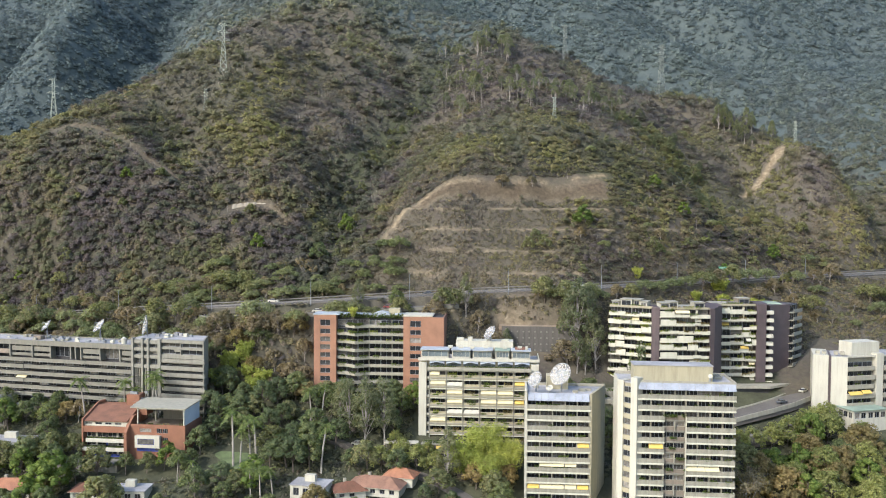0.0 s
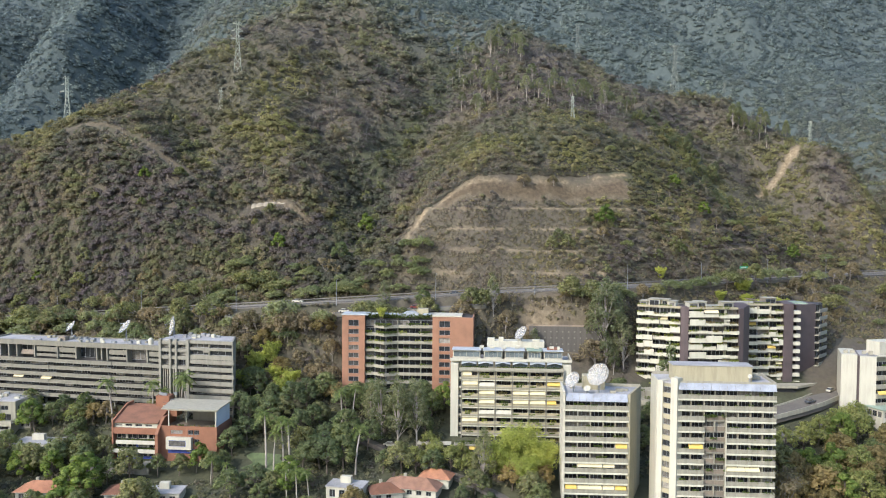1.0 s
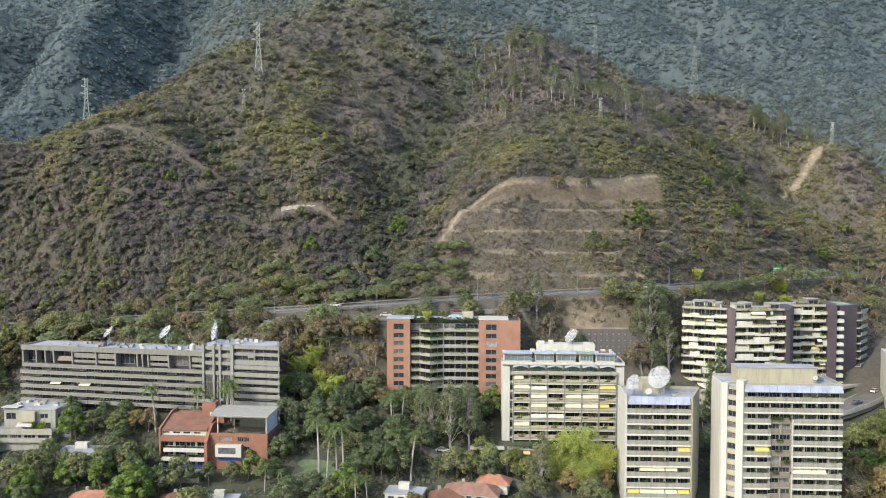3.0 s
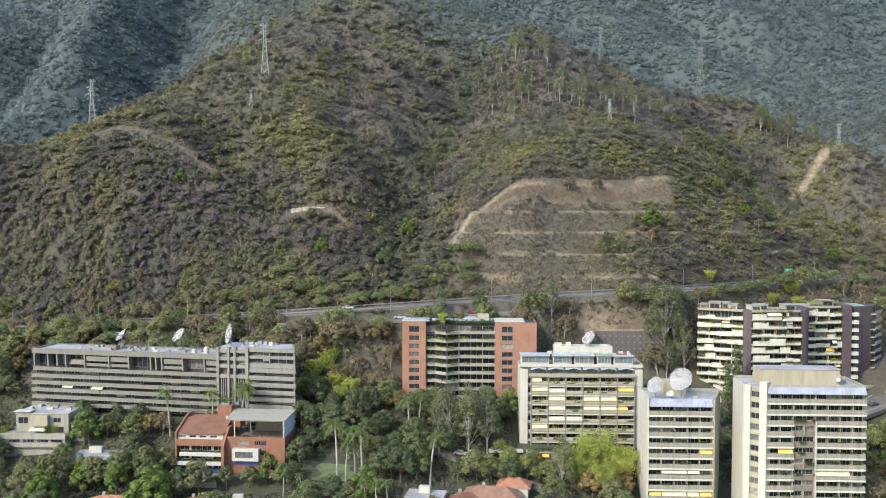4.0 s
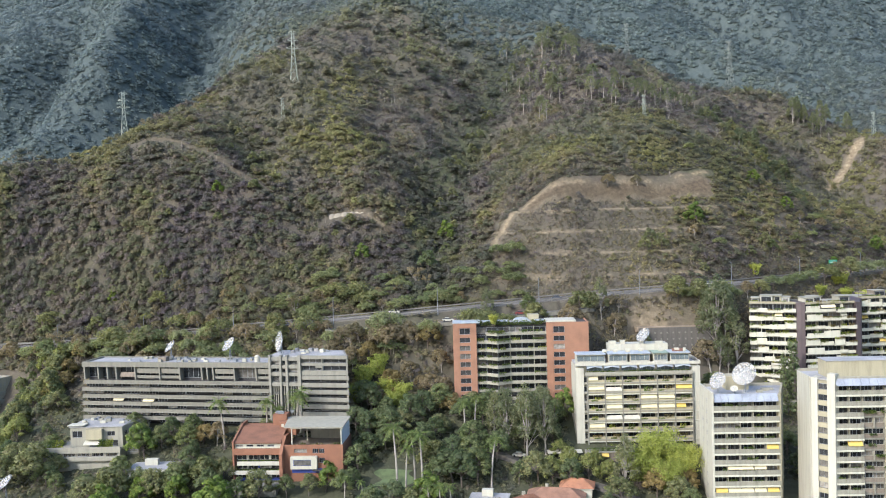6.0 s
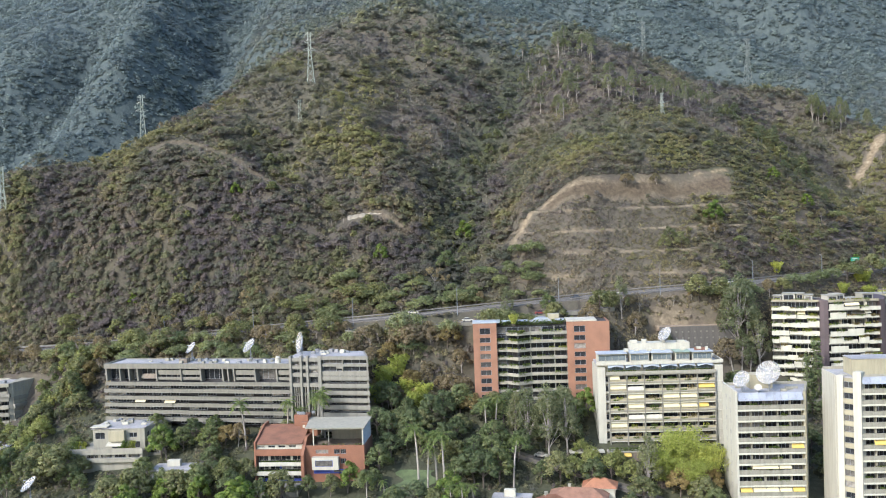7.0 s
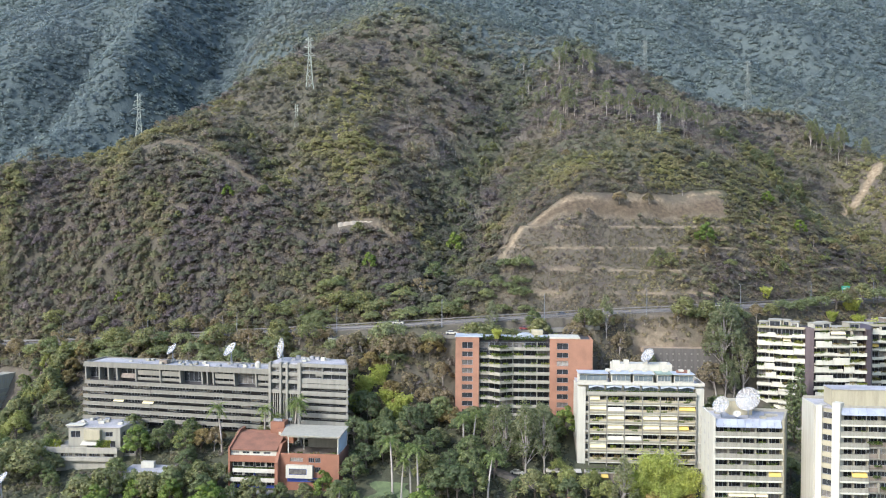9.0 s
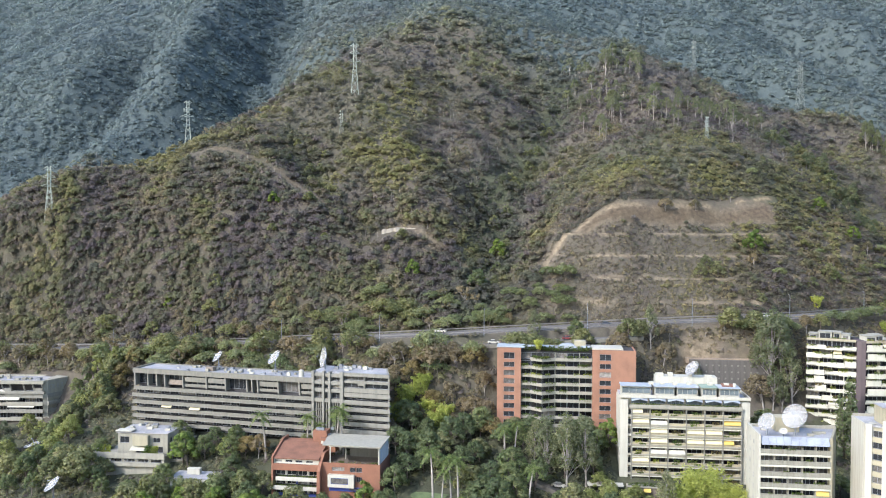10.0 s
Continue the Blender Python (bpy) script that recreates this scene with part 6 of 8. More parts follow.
def brick_villa():
    base = 6.0
    t = thing("brick_house", "modern red brick house, tiled slope, white balconies, canopied roof terrace", "house", pose(-138.6, 266.2, base))
    Z = lambda z: z - base
    # wing with the tiled slope
    box(t, "wing_core", SHADE, 0.5, 15.4, 1.6, 14, 0, Z(21.2))
    slope_sheet(t, "tile_slope", TILE, [(0.6, -0.2, Z(21.7)), (15.4, -0.2, Z(21.7)), (15.4, 9.4, Z(24.9)), (0.6, 9.4, Z(24.9))], 0.3, "sloping red tile roof")
    box(t, "rear_wall", HOUSEBRICK, 0.4, 15.6, 9.2, 14.4, 0, Z(24.6))
    bm = bmesh.new()
    for x in (0.0, 0.55):
        for y, z in ((-0.6, 0), (-0.6, Z(22.2)), (9.6, Z(25.6)), (14.4, Z(25.6)), (14.4, 0)):
            bm.verts.new((x, y, z))
    bm.verts.ensure_lookup_table()
    v = list(bm.verts)
    bm.faces.new(v[:5])
    bm.faces.new(v[9:4:-1])
    for i in range(5):
        j = (i + 1) % 5
        bm.faces.new((v[j], v[i], v[i + 5], v[j + 5]))
    part("gable_wall", bm, HOUSEBRICK, t, "brick gable wall with sloped coping")
    pierced_wall(t, "attic_band", WHITE, 0.6, 15.4, Z(19.9), Z(21.4), 0.2, 0.3, [(x, x + 2.3, Z(20.35), Z(21.05)) for x in (0.9, 4.3, 7.6, 11.0)], label="white attic band with slot windows")
    box(t, "brick_band", HOUSEBRICK, 0.5, 15.4, -0.5, 0.1, Z(17.9), Z(19.9))
    for z0, z1, y in ((14.7, 16.0, -0.9), (11.9, 13.2, -1.2)):
        box(t, "balcony", WHITE, 1.5 if z0 > 14 else -0.3, 15.3, y, y + 0.2, Z(z0), Z(z1), "white balcony front")
        box(t, "balcony_floor", PALE, 1.5 if z0 > 14 else -0.3, 15.3, y + 0.2, 1.6, Z(z0), Z(z0 + 0.25))
        for i in range(6):
            balcony_plant(t, 3 + i * 2.2, y + 0.5, Z(z1 - 0.2), seed=i, length=2.0, tall=0.5)
    for z0, z1, mm in ((16.1, 17.8, SHADE), (13.3, 14.6, BLUE), (9.6, 11.8, BLUE)):
        for i in range(4):
            window(t, 1.0 + i * 3.6, 4.0 + i * 3.6, Z(z0), Z(z1), 1.2, 2, frame_m=WHITE)
            box(t, "wall_panel", mm if i % 2 else WHITE, 4.0 + i * 3.6, 4.6 + i * 3.6, 1.0, 1.5, Z(z0), Z(z1), bevel=0)
    box(t, "blue_band", BLUE, 1.0, 15.2, 0.9, 1.1, Z(9.5), Z(10.4))
    # fin wall between the wings
    bm = bmesh.new()
    for x in (15.4, 16.4):
        for y, z in ((-2.6, 0), (-2.6, Z(18.6)), (-0.4, Z(20.8)), (3.0, Z(23.0)), (9, Z(23.0)), (9, 0)):
            bm.verts.new((x, y, z))
    bm.verts.ensure_lookup_table()
    v = list(bm.verts)
    bm.faces.new(v[:6])
    bm.faces.new(v[11:5:-1])
    for i in range(6):
        j = (i + 1) % 6
        bm.faces.new((v[j], v[i], v[i + 6], v[j + 6]))
    part("fin_wall", bm, HOUSEBRICK, t, "stepped brick dividing wall")
    # terrace wing
    pierced_wall(t, "front_wall", HOUSEBRICK, 16.4, 35.0, 0, Z(20.9), 0.0, 0.4,
                 [(19.6, 23.6, Z(18.4), Z(19.6)), (25.4, 27.2, Z(18.2), Z(19.7)), (27.4, 29.2, Z(18.2), Z(19.7)), (27.4, 29.2, Z(15.2), Z(16.8)), (25.6, 27.2, Z(15.2), Z(16.8))], lights=3)
    box(t, "side_wall", HOUSEBRICK, 34.6, 35.0, 0.4, 14, 0, Z(20.9))
    box(t, "wing_core", SHADE, 16.4, 34.6, 0.8, 13.8, 0, Z(19.6))
    box(t, "terrace_floor", UMBER, 16.4, 34.6, 0.4, 14, Z(19.6), Z(19.8))
    box(t, "terrace_rear", CONCRETE, 22, 34.6, 12.6, 13, Z(19.8), Z(24.2))
    for i in range(9):
        balcony_plant(t, 18 + i * 1.8, 1.0 + (i % 3) * 1.3, Z(19.8), seed=i, length=2.0, tall=0.8, m=DRYPLANT if i % 2 else PLANT)
    bay = box(t, "box_window", WHITE, 18.6, 27.0, -1.5, 0.0, Z(13.6), Z(17.5), "white projecting box window")
    window(bay, 1.0, 6.6, 1.1, 3.0, -0.06, 1, frame_m=BLUE)
    box(t, "blue_panel", BLUE, 18.8, 30.0, -0.3, 0.0, Z(12.2), Z(13.5))
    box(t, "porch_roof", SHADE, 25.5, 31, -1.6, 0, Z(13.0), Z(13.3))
    # canopy
    slope_sheet(t, "canopy_roof", PALE, [(16.6, -0.4, Z(26.6)), (35.3, -0.4, Z(26.5)), (35.3, 13, Z(26.9)), (15.0, 13, Z(27.0))], 0.3, "pale metal canopy roof")
    for x, y in ((18.8, 0.1), (34.4, 0.1), (34.4, 12.4), (22.2, 6.0)):
        box(t, "canopy_post", WHITE, x, x + 0.3, y, y + 0.3, Z(20.6), Z(26.4), bevel=0)
    box(t, "canopy_beam", WHITE, 18.6, 35.2, 0.0, 0.35, Z(25.9), Z(26.3), bevel=0)
    box(t, "glass_screen", MILK, 34.75, 34.85, 0.4, 12.4, Z(20.9), Z(26.3), "milky glass screen")
    box(t, "roof_block", HOUSEBRICK, 10.4, 15.0, 9.6, 13.6, Z(24.6), Z(28.4), "brick roof block")
    box(t, "roof_block", HOUSEBRICK, 13.0, 18.4, 8.0, 12.6, Z(22.0), Z(26.4), "brick roof block")
    box(t, "white_vent", WHITE, 13.6, 14.4, 7.9, 8.05, Z(24.7), Z(25.6))
    rng = random.Random(4)
    for i in range(8):
        roof_unit(t, 10.6 + rng.uniform(0, 5.5), 10 + rng.uniform(0, 2.4), Z(28.4) if i < 4 else Z(26.4), 1.1, 0.8, 0.8, m=METAL)
    # driveway wall and gate in front
    w = thing("garden_wall", "grey rendered street wall with a dark garage gate", "wall", pose(-139.0, 258.5, 4.0))
    pierced_wall(w, "wall", CONCRETE, -4, 16, 0, 6.0, 0, 0.3, [(4.6, 11.4, 0.2, 4.0)], lights=6)
    box(w, "forecourt", CONCRETE, -4, 16, 0.3, 6.4, 0, 5.6, "concrete forecourt")


def white_villa():
    base = 5.0
    t = thing("terraced_house", "weathered white terraced house with roof terrace, planted parapets and awning", "house", pose(-199.0, 279.0, base + 3.0, 0, 0, 3) @ Matrix.Diagonal((1.18, 1.1, 1, 1)))
    Z = lambda z: z - base
    box(t, "lower_storey", PALE, -5.0, 15.5, -2.5, 12, 0, Z(13.5))
    box(t, "terrace_floor", CONCRETE, -5.2, 15.5, -2.7, 0.6, Z(13.5), Z(13.8))
    box(t, "terrace_parapet", PALE, -5.2, 15.7, -2.9, -2.6, Z(13.0), Z(15.0))
    box(t, "band", PALE, -5.6, 15.9, -3.6, -2.6, Z(10.6), Z(11.8), "projecting white band")
    box(t, "side_wing", CONCRETE, 15.5, 19.5, 2.0, 11.5, 0, Z(17.2), "grey stair wing")
    box(t, "side_wing_roof", PALE, 15.3, 19.8, 1.8, 11.7, Z(17.2), Z(17.5))
    for q in range(3):
        window(t, 16.1, 18.8, Z(9.2 + 2.7 * q), Z(10.6 + 2.7 * q), 1.95, 2)
    box(t, "terrace_wing", PALE, -9.5, -5.2, -1.0, 9.0, 0, Z(12.6), "low white wing")
    box(t, "terrace_wing_roof", ROOFMEMB, -9.8, -5.0, -1.3, 9.2, Z(12.6), Z(12.9))
    for i in range(5):
        window(t, -4.5 + i * 4, -1.2 + i * 4, Z(11.9), Z(13.0), -2.55, 3)
    pierced_wall(t, "front_wall", PALE, 0, 15, Z(13.8), Z(20.6), 1.2, 0.3, [(0.6, 3.4, Z(17.2), Z(19.4)), (5.2, 9.2, Z(14.0), Z(16.0)), (10.6, 13.6, Z(14.1), Z(16.2)), (10.6, 12.8, Z(17.6), Z(19.2))])
    box(t, "core", SHADE, 0.3, 14.6, 1.8, 11.6, Z(13.8), Z(20.4))
    side = pose(15.0, 1.2, 0, 0, 0, 78)
    pierced_wall(t, "side_wall", PALE, 0, 11, 0, Z(20.8), 0, 0.3, [(1.2, 2.6, Z(17), Z(19)), (4.2, 6.2, Z(13), Z(15)), (7.4, 9.2, Z(16.6), Z(19)), (1.2, 2.6, Z(12), Z(14))], at=side)
    box(t, "roof", ROOFMEMB, -0.3, 15.2, 0.9, 12, Z(20.6), Z(20.9), "stained flat roof")
    box(t, "bay", CREAM, 5.0, 9.6, -0.2, 1.2, Z(16.6), Z(20.2), "cream projecting bay")
    awning(t, 4.4, 9.4, Z(15.2), 1.1, WHITE, 1.2, 2.2)
    box(t, "roof_canopy", WHITE, -0.6, 4.4, 0.6, 4.0, Z(21.2), Z(21.5), "white roof canopy")
    rng = random.Random(8)
    for i in range(12):
        roof_unit(t, rng.uniform(1, 13), rng.uniform(4, 11), Z(20.9), rng.uniform(0.8, 1.8), 1.0, rng.uniform(0.4, 1.0), m=rng.choice((METAL, PALE, WHITE)))
    for i, x in enumerate((-4.4, -2.4, 9.8, 11.8)):
        for up in (0.3, 1.0, 1.7, 2.3):
            balcony_plant(t, x + 0.3 * up, -1.9, Z(14.0 + up), seed=i, length=3.0 if up < 1 else 2.0, tall=1.1, m=LIMEPLANT if i % 2 else PLANT)


def white_block():
    base = 8.0
    t = thing("apartment_block", "low weathered white apartment block with ribbon terraces and slanted end", "apartment building", pose(-285.0, 321.5, base, 0, 0, 8))
    Z = lambda z: z - base
    box(t, "core", SHADE, 0, 28, 1.5, 12, 0, Z(30.8))
    prism(t, "end_wall", PALE, [(28, -0.4), (29.6, 0.4), (34.8, 11.6), (28, 13)], 0, Z(31.9), "pale end wall with small windows")
    at = pose(29.6, 0.4, 0, 0, 0, 65.1)
    for i, w in enumerate((1.6, 0.7, 0.7, 0.7, 0.7, 1.4)):
        window(t, 0.8 + i * 1.9, 0.8 + w + i * 1.9, Z(28.3), Z(29.8), -0.05, 1, at)
    box(t, "roof", ROOFMEMB, -0.2, 28.6, -0.2, 12.6, Z(30.8), Z(31.3), "stained pale flat roof")
    box(t, "roof_parapet", PALE, 0, 34, 12.6, 12.9, Z(30.8), Z(31.9))
    box(t, "fascia", PALE, -0.4, 28.9, -1.9, -0.2, Z(30.5), Z(31.8), "overhanging roof fascia")
    box(t, "loggia_sill", STONE, -0.4, 28.9, -1.5, -0.2, Z(26.4), Z(27.6))
    for i, x in enumerate((-0.2, 3.4, 7.6, 12.0, 15.4, 20.8, 24.6, 28.4)):
        bm = bmesh.new()
        add_beam(bm, Vector((x, -0.6, Z(27.5))), Vector((x - 0.5, -1.2, Z(30.6))), 0.5)
        part("loggia_pier", bm, STONE, t)
        if i in (1, 3, 6):
            box(t, "loggia_parapet", STONE, x + 0.3, x + 3.4, -1.2, -0.9, Z(27.6), Z(28.7), "", EYE4, 0.03)
    for k in range(5):
        z = 26.2 - 3.0 * k
        out = (0.2, 0.9, 0.5, 1.2, 0.8)[k]
        for a, b in ((0, 12.4 + k), (12.5 + k, 28.4)):
            bal = box(t, "balcony", PALE if k % 2 else STONE, a, b, -0.8 - out, -0.5 - out, Z(z - 1.5), Z(z - 0.2 + 0.3 * (a > 0)), "", EYE4, 0.03)
            box(bal, "slab", PALE, 0, b - a, 0.3, 2.4 + out, 0.0, 0.3)
        for i in range(7):
            window(t, 0.4 + i * 4, 4.0 + i * 4, Z(z - 1.3), Z(z + 1.2), 1.3, 3)
        box(t, "end_band", STONE, -0.4, 12.6, -0.5 - 0.5 * (k % 2), 0.0, Z(z - 1.4), Z(z + 0.1), "", at, 0.03)
        box(t, "end_band", PALE, -0.2, 12.4, -0.3, 0.0, Z(z - 2.4), Z(z - 1.5), "", at, 0)
        if k < 3:
            awning(t, 4 + 5 * k, 13 + 6 * k, Z(z + 0.9), -0.4 - out, WHITE, 1.0, 1.1)
    rng = random.Random(14)
    for i in range(14):
        roof_unit(t, rng.uniform(3, 26), rng.uniform(2, 10), Z(31.3), rng.uniform(0.8, 2.2), 1.2, rng.uniform(0.4, 1.1), m=rng.choice((CONCRETE, PALE, METAL)))


def tiled_house(x, y, yaw, w, d, wall_h, rise, m, label, group="low houses"):
    """A low house under a hipped tile roof laid in rows."""
    z = ground_z(x, y) - 0.3
    t = thing("low_house", label, "house", pose(x, y, z, 0, 0, yaw), group)
    pierced_wall(t, "front_wall", WHITE, -w / 2, w / 2, 0, wall_h, -d / 2, 0.25, [(-w / 2 + 1 + i * 3, -w / 2 + 2.6 + i * 3, 1.0, wall_h - 0.5) for i in range(int((w - 1) / 3))])
    box(t, "wall", WHITE, -w / 2, w / 2, -d / 2 + 0.3, d / 2, 0, wall_h)
    W, D = w / 2 + 0.7, d / 2 + 0.7
    r = max(0.3, W - D)
    rows = 12
    names = []
    bm = bmesh.new()
    for k in range(rows):
        a, b = k / rows, (k + 1) / rows
        ring = lambda f, up: [(-(W + (r - W) * f), -D * (1 - f), wall_h + rise * f + up), ((W + (r - W) * f), -D * (1 - f), wall_h + rise * f + up),
                              ((W + (r - W) * f), D * (1 - f), wall_h + rise * f + up), (-(W + (r - W) * f), D * (1 - f), wall_h + rise * f + up)]
        lo, hi = [bm.verts.new(p) for p in ring(a, 0.10)], [bm.verts.new(p) for p in ring(b, 0.02)]
        ft = [bm.verts.new(p) for p in ring(a, 0.0)]
        for i in range(4):
            j = (i + 1) % 4
            bm.faces.new((lo[i], lo[j], hi[j], hi[i]))
            bm.faces.new((ft[i], ft[j], lo[j], lo[i]))
    part("tile_roof", bm, m, t, "hipped clay tile roof")
    box(t, "ceiling", WHITE, -W, W, -D, D, wall_h - 0.08, wall_h, bevel=0)
    box(t, "chimney", PALE, -w * 0.2, -w * 0.2 + 0.9, 0.4, 1.2, wall_h, wall_h + rise + 0.7)
    return t


def flat_house(x, y, yaw, w, d, h, label):
    z = ground_z(x, y) - 0.3
    t = thing("flat_roofed_house", label, "house", pose(x, y, z, 0, 0, yaw), "low houses")
    pierced_wall(t, "front_wall", WHITE, -w / 2, w / 2, 0, h, -d / 2, 0.25, [(-w / 2 + 1 + i * 3, -w / 2 + 2.8 + i * 3, 1.0, h - 0.7) for i in range(int((w - 1) / 3))])
    box(t, "wall", WHITE, -w / 2, w / 2, -d / 2 + 0.3, d / 2, 0, h)
    box(t, "roof", ROOFMEMB, -w / 2 - 0.3, w / 2 + 0.3, -d / 2 - 0.3, d / 2 + 0.3, h, h + 0.3, "grey flat roof")
    box(t, "roof_tank", WHITE, -w * 0.2, w * 0.1, 0, 1.8, h + 0.3, h + 2.3, "white roof tank housing")
    return t


brick_villa()
white_villa()
white_block()
tiled_house(-38.5, 256.5, -8, 16, 8, 2.8, 2.4, FADEDTILE, "low white house under a faded brown clay tile roof")
tiled_house(-32.0, 261.5, -8, 9, 6, 3.0, 2.2, ORANGETILE, "garden wing under an orange clay tile roof")
tiled_house(-46.5, 253.5, 20, 9, 7, 2.6, 2.2, TILE, "small house under a faded red tile roof")
tiled_house(-150.5, 246.5, 5, 14, 8, 3.0, 2.4, ORANGETILE, "low house under a clay tile roof among trees")
tiled_house(-203.0, 246.0, -4, 22, 10, 3.4, 2.4, TILE, "long low house with red tile roof")
tiled_house(-124.0, 247.0, 8, 12, 8, 2.8, 2.0, TILE, "small house under a faded red tile roof")
flat_house(-58.0, 252.5, -6, 11, 7, 4.0, "small white flat-roofed house among trees")
flat_house(-112.0, 246.5, 6, 10, 7, 3.2, "small white flat-roofed house among trees")
flat_house(-167.0, 272.0, 3, 14, 8, 3.0, "low grey flat-roofed outbuilding")
ld = thing("satellite_dish", "large pale mesh satellite dish on a lattice mast in a garden", "satellite dish", pose(-208.0, 257.0, ground_z(-208, 257)), "satellite dishes")
dish(ld, "dish", 3.0, pose(0, 0, 7.8, -48, 0, -50), MESHDISH, mast=7.1)
ld = thing("satellite_dish", "large grey mesh satellite dish standing between garden trees", "satellite dish", pose(-244.0, 300.0, ground_z(-244, 300)), "satellite dishes")
dish(ld, "dish", 3.6, pose(0, 0, 12.0 - ground_z(-244, 300), -72, 0, -75), MESHDISH, mast=11.0 - ground_z(-244, 300))


# ---------------------------------------------------------------- trees
def soften(me, normals):
    """Light leaf triangles as one soft mass: each takes the normal of the crown round it."""
    n3 = np.repeat(normals / np.linalg.norm(normals, axis=1)[:, None], 3, 0)
    me.polygons.foreach_set("use_smooth", np.ones(len(me.polygons), bool))
    me.normals_split_custom_set_from_vertices(n3.tolist())


def leaves_mesh(name, centres, radii, per, size, m, rng, flat=0.8):
    """Leaf cards on the outside of many small lumps, turned outwards with a jitter."""
    C = np.asarray(centres, float)
    R = np.asarray(radii, float)
    n = len(C) * per
    c, r = np.repeat(C, per, 0), np.repeat(R, per)
    d = rng.normal(size=(n, 3))
    d[:, 2] += 0.25
    d /= np.linalg.norm(d, axis=1)[:, None]
    pos = c + d * (r * rng.uniform(0.55, 1.08, n))[:, None] * np.array((1, 1, flat))
    nrm = d * 0.65 + np.array((0, -0.1, 0.45)) + rng.normal(scale=0.28, size=(n, 3))
    nrm /= np.linalg.norm(nrm, axis=1)[:, None]
    u = np.cross(nrm, rng.normal(size=(n, 3)))
    u /= np.linalg.norm(u, axis=1)[:, None]
    v = np.cross(nrm, u)
    s = size * rng.uniform(0.6, 1.35, n)[:, None]
    leaf = np.stack([pos - u * s, pos + u * s * 0.6 - v * s * 0.8, pos + u * s * 0.6 + v * s * 0.8], 1).reshape(-1, 3)
    me = bpy.data.meshes.new(name)
    me.from_pydata(leaf.tolist(), [], np.arange(n * 3).reshape(-1, 3).tolist())
    mid = C.mean(0) - np.array((0, 0, 1.5))
    out = pos - mid
    out /= np.linalg.norm(out, axis=1)[:, None]
    soften(me, d * 0.7 + out * 0.5 + nrm * 0.35)
    me.materials.append(m)
    return me


def limbs_mesh(name, trunk, limbs, r0, m):
    bm = bmesh.new()
    add_tube(bm, trunk, np.linspace(r0, r0 * 0.45, len(trunk)), 6)
    for pts in limbs:
        add_tube(bm, pts, np.linspace(r0 * 0.42, r0 * 0.1, len(pts)), 4)
    me = bpy.data.meshes.new(name)
    bm.to_mesh(me)
    bm.free()
    me.materials.append(m)
    return me


def tree(name, label, category, trunk_me, crown_me):
    t = new(name)
    t.empty_display_size = 0.5
    for nm, me in (("trunk", trunk_me), ("crown", crown_me)):
        if me:
            ob = new(nm, me)
            ob.parent = t
    return tagged(t, label, category, name.replace("_", " ") + "s")


def make_tree(seed, name, label, leaf, tall=10.0, spread=4.2, lumps=22, per=88, size=0.31, base=0.3, bark=None, flat=0.78, umbrella=False, lump=(0.2, 0.36), up=0.5):
    rng = np.random.default_rng(seed)
    lean = rng.normal(scale=0.25, size=2)
    trunk = [(lean[0] * f * 2, lean[1] * f * 2, tall * f) for f in (0, base, base + 0.2, 0.8)]
    centres, radii, limbs = [], [], []
    for k in range(lumps):
        a = 2.4 * k + rng.uniform(-0.5, 0.5)
        f = math.sqrt((k + 0.5) / lumps)
        rr = spread * f * rng.uniform(0.75, 1.0)
        if umbrella:
            z = tall * (rng.uniform(0.82, 0.94) - 0.3 * f ** 2)
        else:
            z = tall * (base + 0.12 + (0.85 - base) * (1 - f ** 1.8) * rng.uniform(0.75, 1.05) + up * 0.12 * rng.uniform(0, 1))
        c = (rr * math.cos(a) + lean[0] * 2, rr * math.sin(a) + lean[1] * 2, min(z, tall * 0.93))
        centres.append(c)
        radii.append(spread * rng.uniform(*lump))
        if k % 2 == 0:
            z0 = tall * rng.uniform(base * 0.8, base + 0.2)
            limbs.append([(lean[0], lean[1], z0), (c[0] * 0.5, c[1] * 0.5, (z0 + c[2]) / 2 + 0.3), c])
    crown = leaves_mesh(name + "_crown", centres, radii, per, size, leaf, rng, flat)
    return tree(name, label, "tree", limbs_mesh(name + "_trunk", trunk, limbs, tall * 0.022 if tall < 14 else tall * 0.014, bark or BARK), crown)


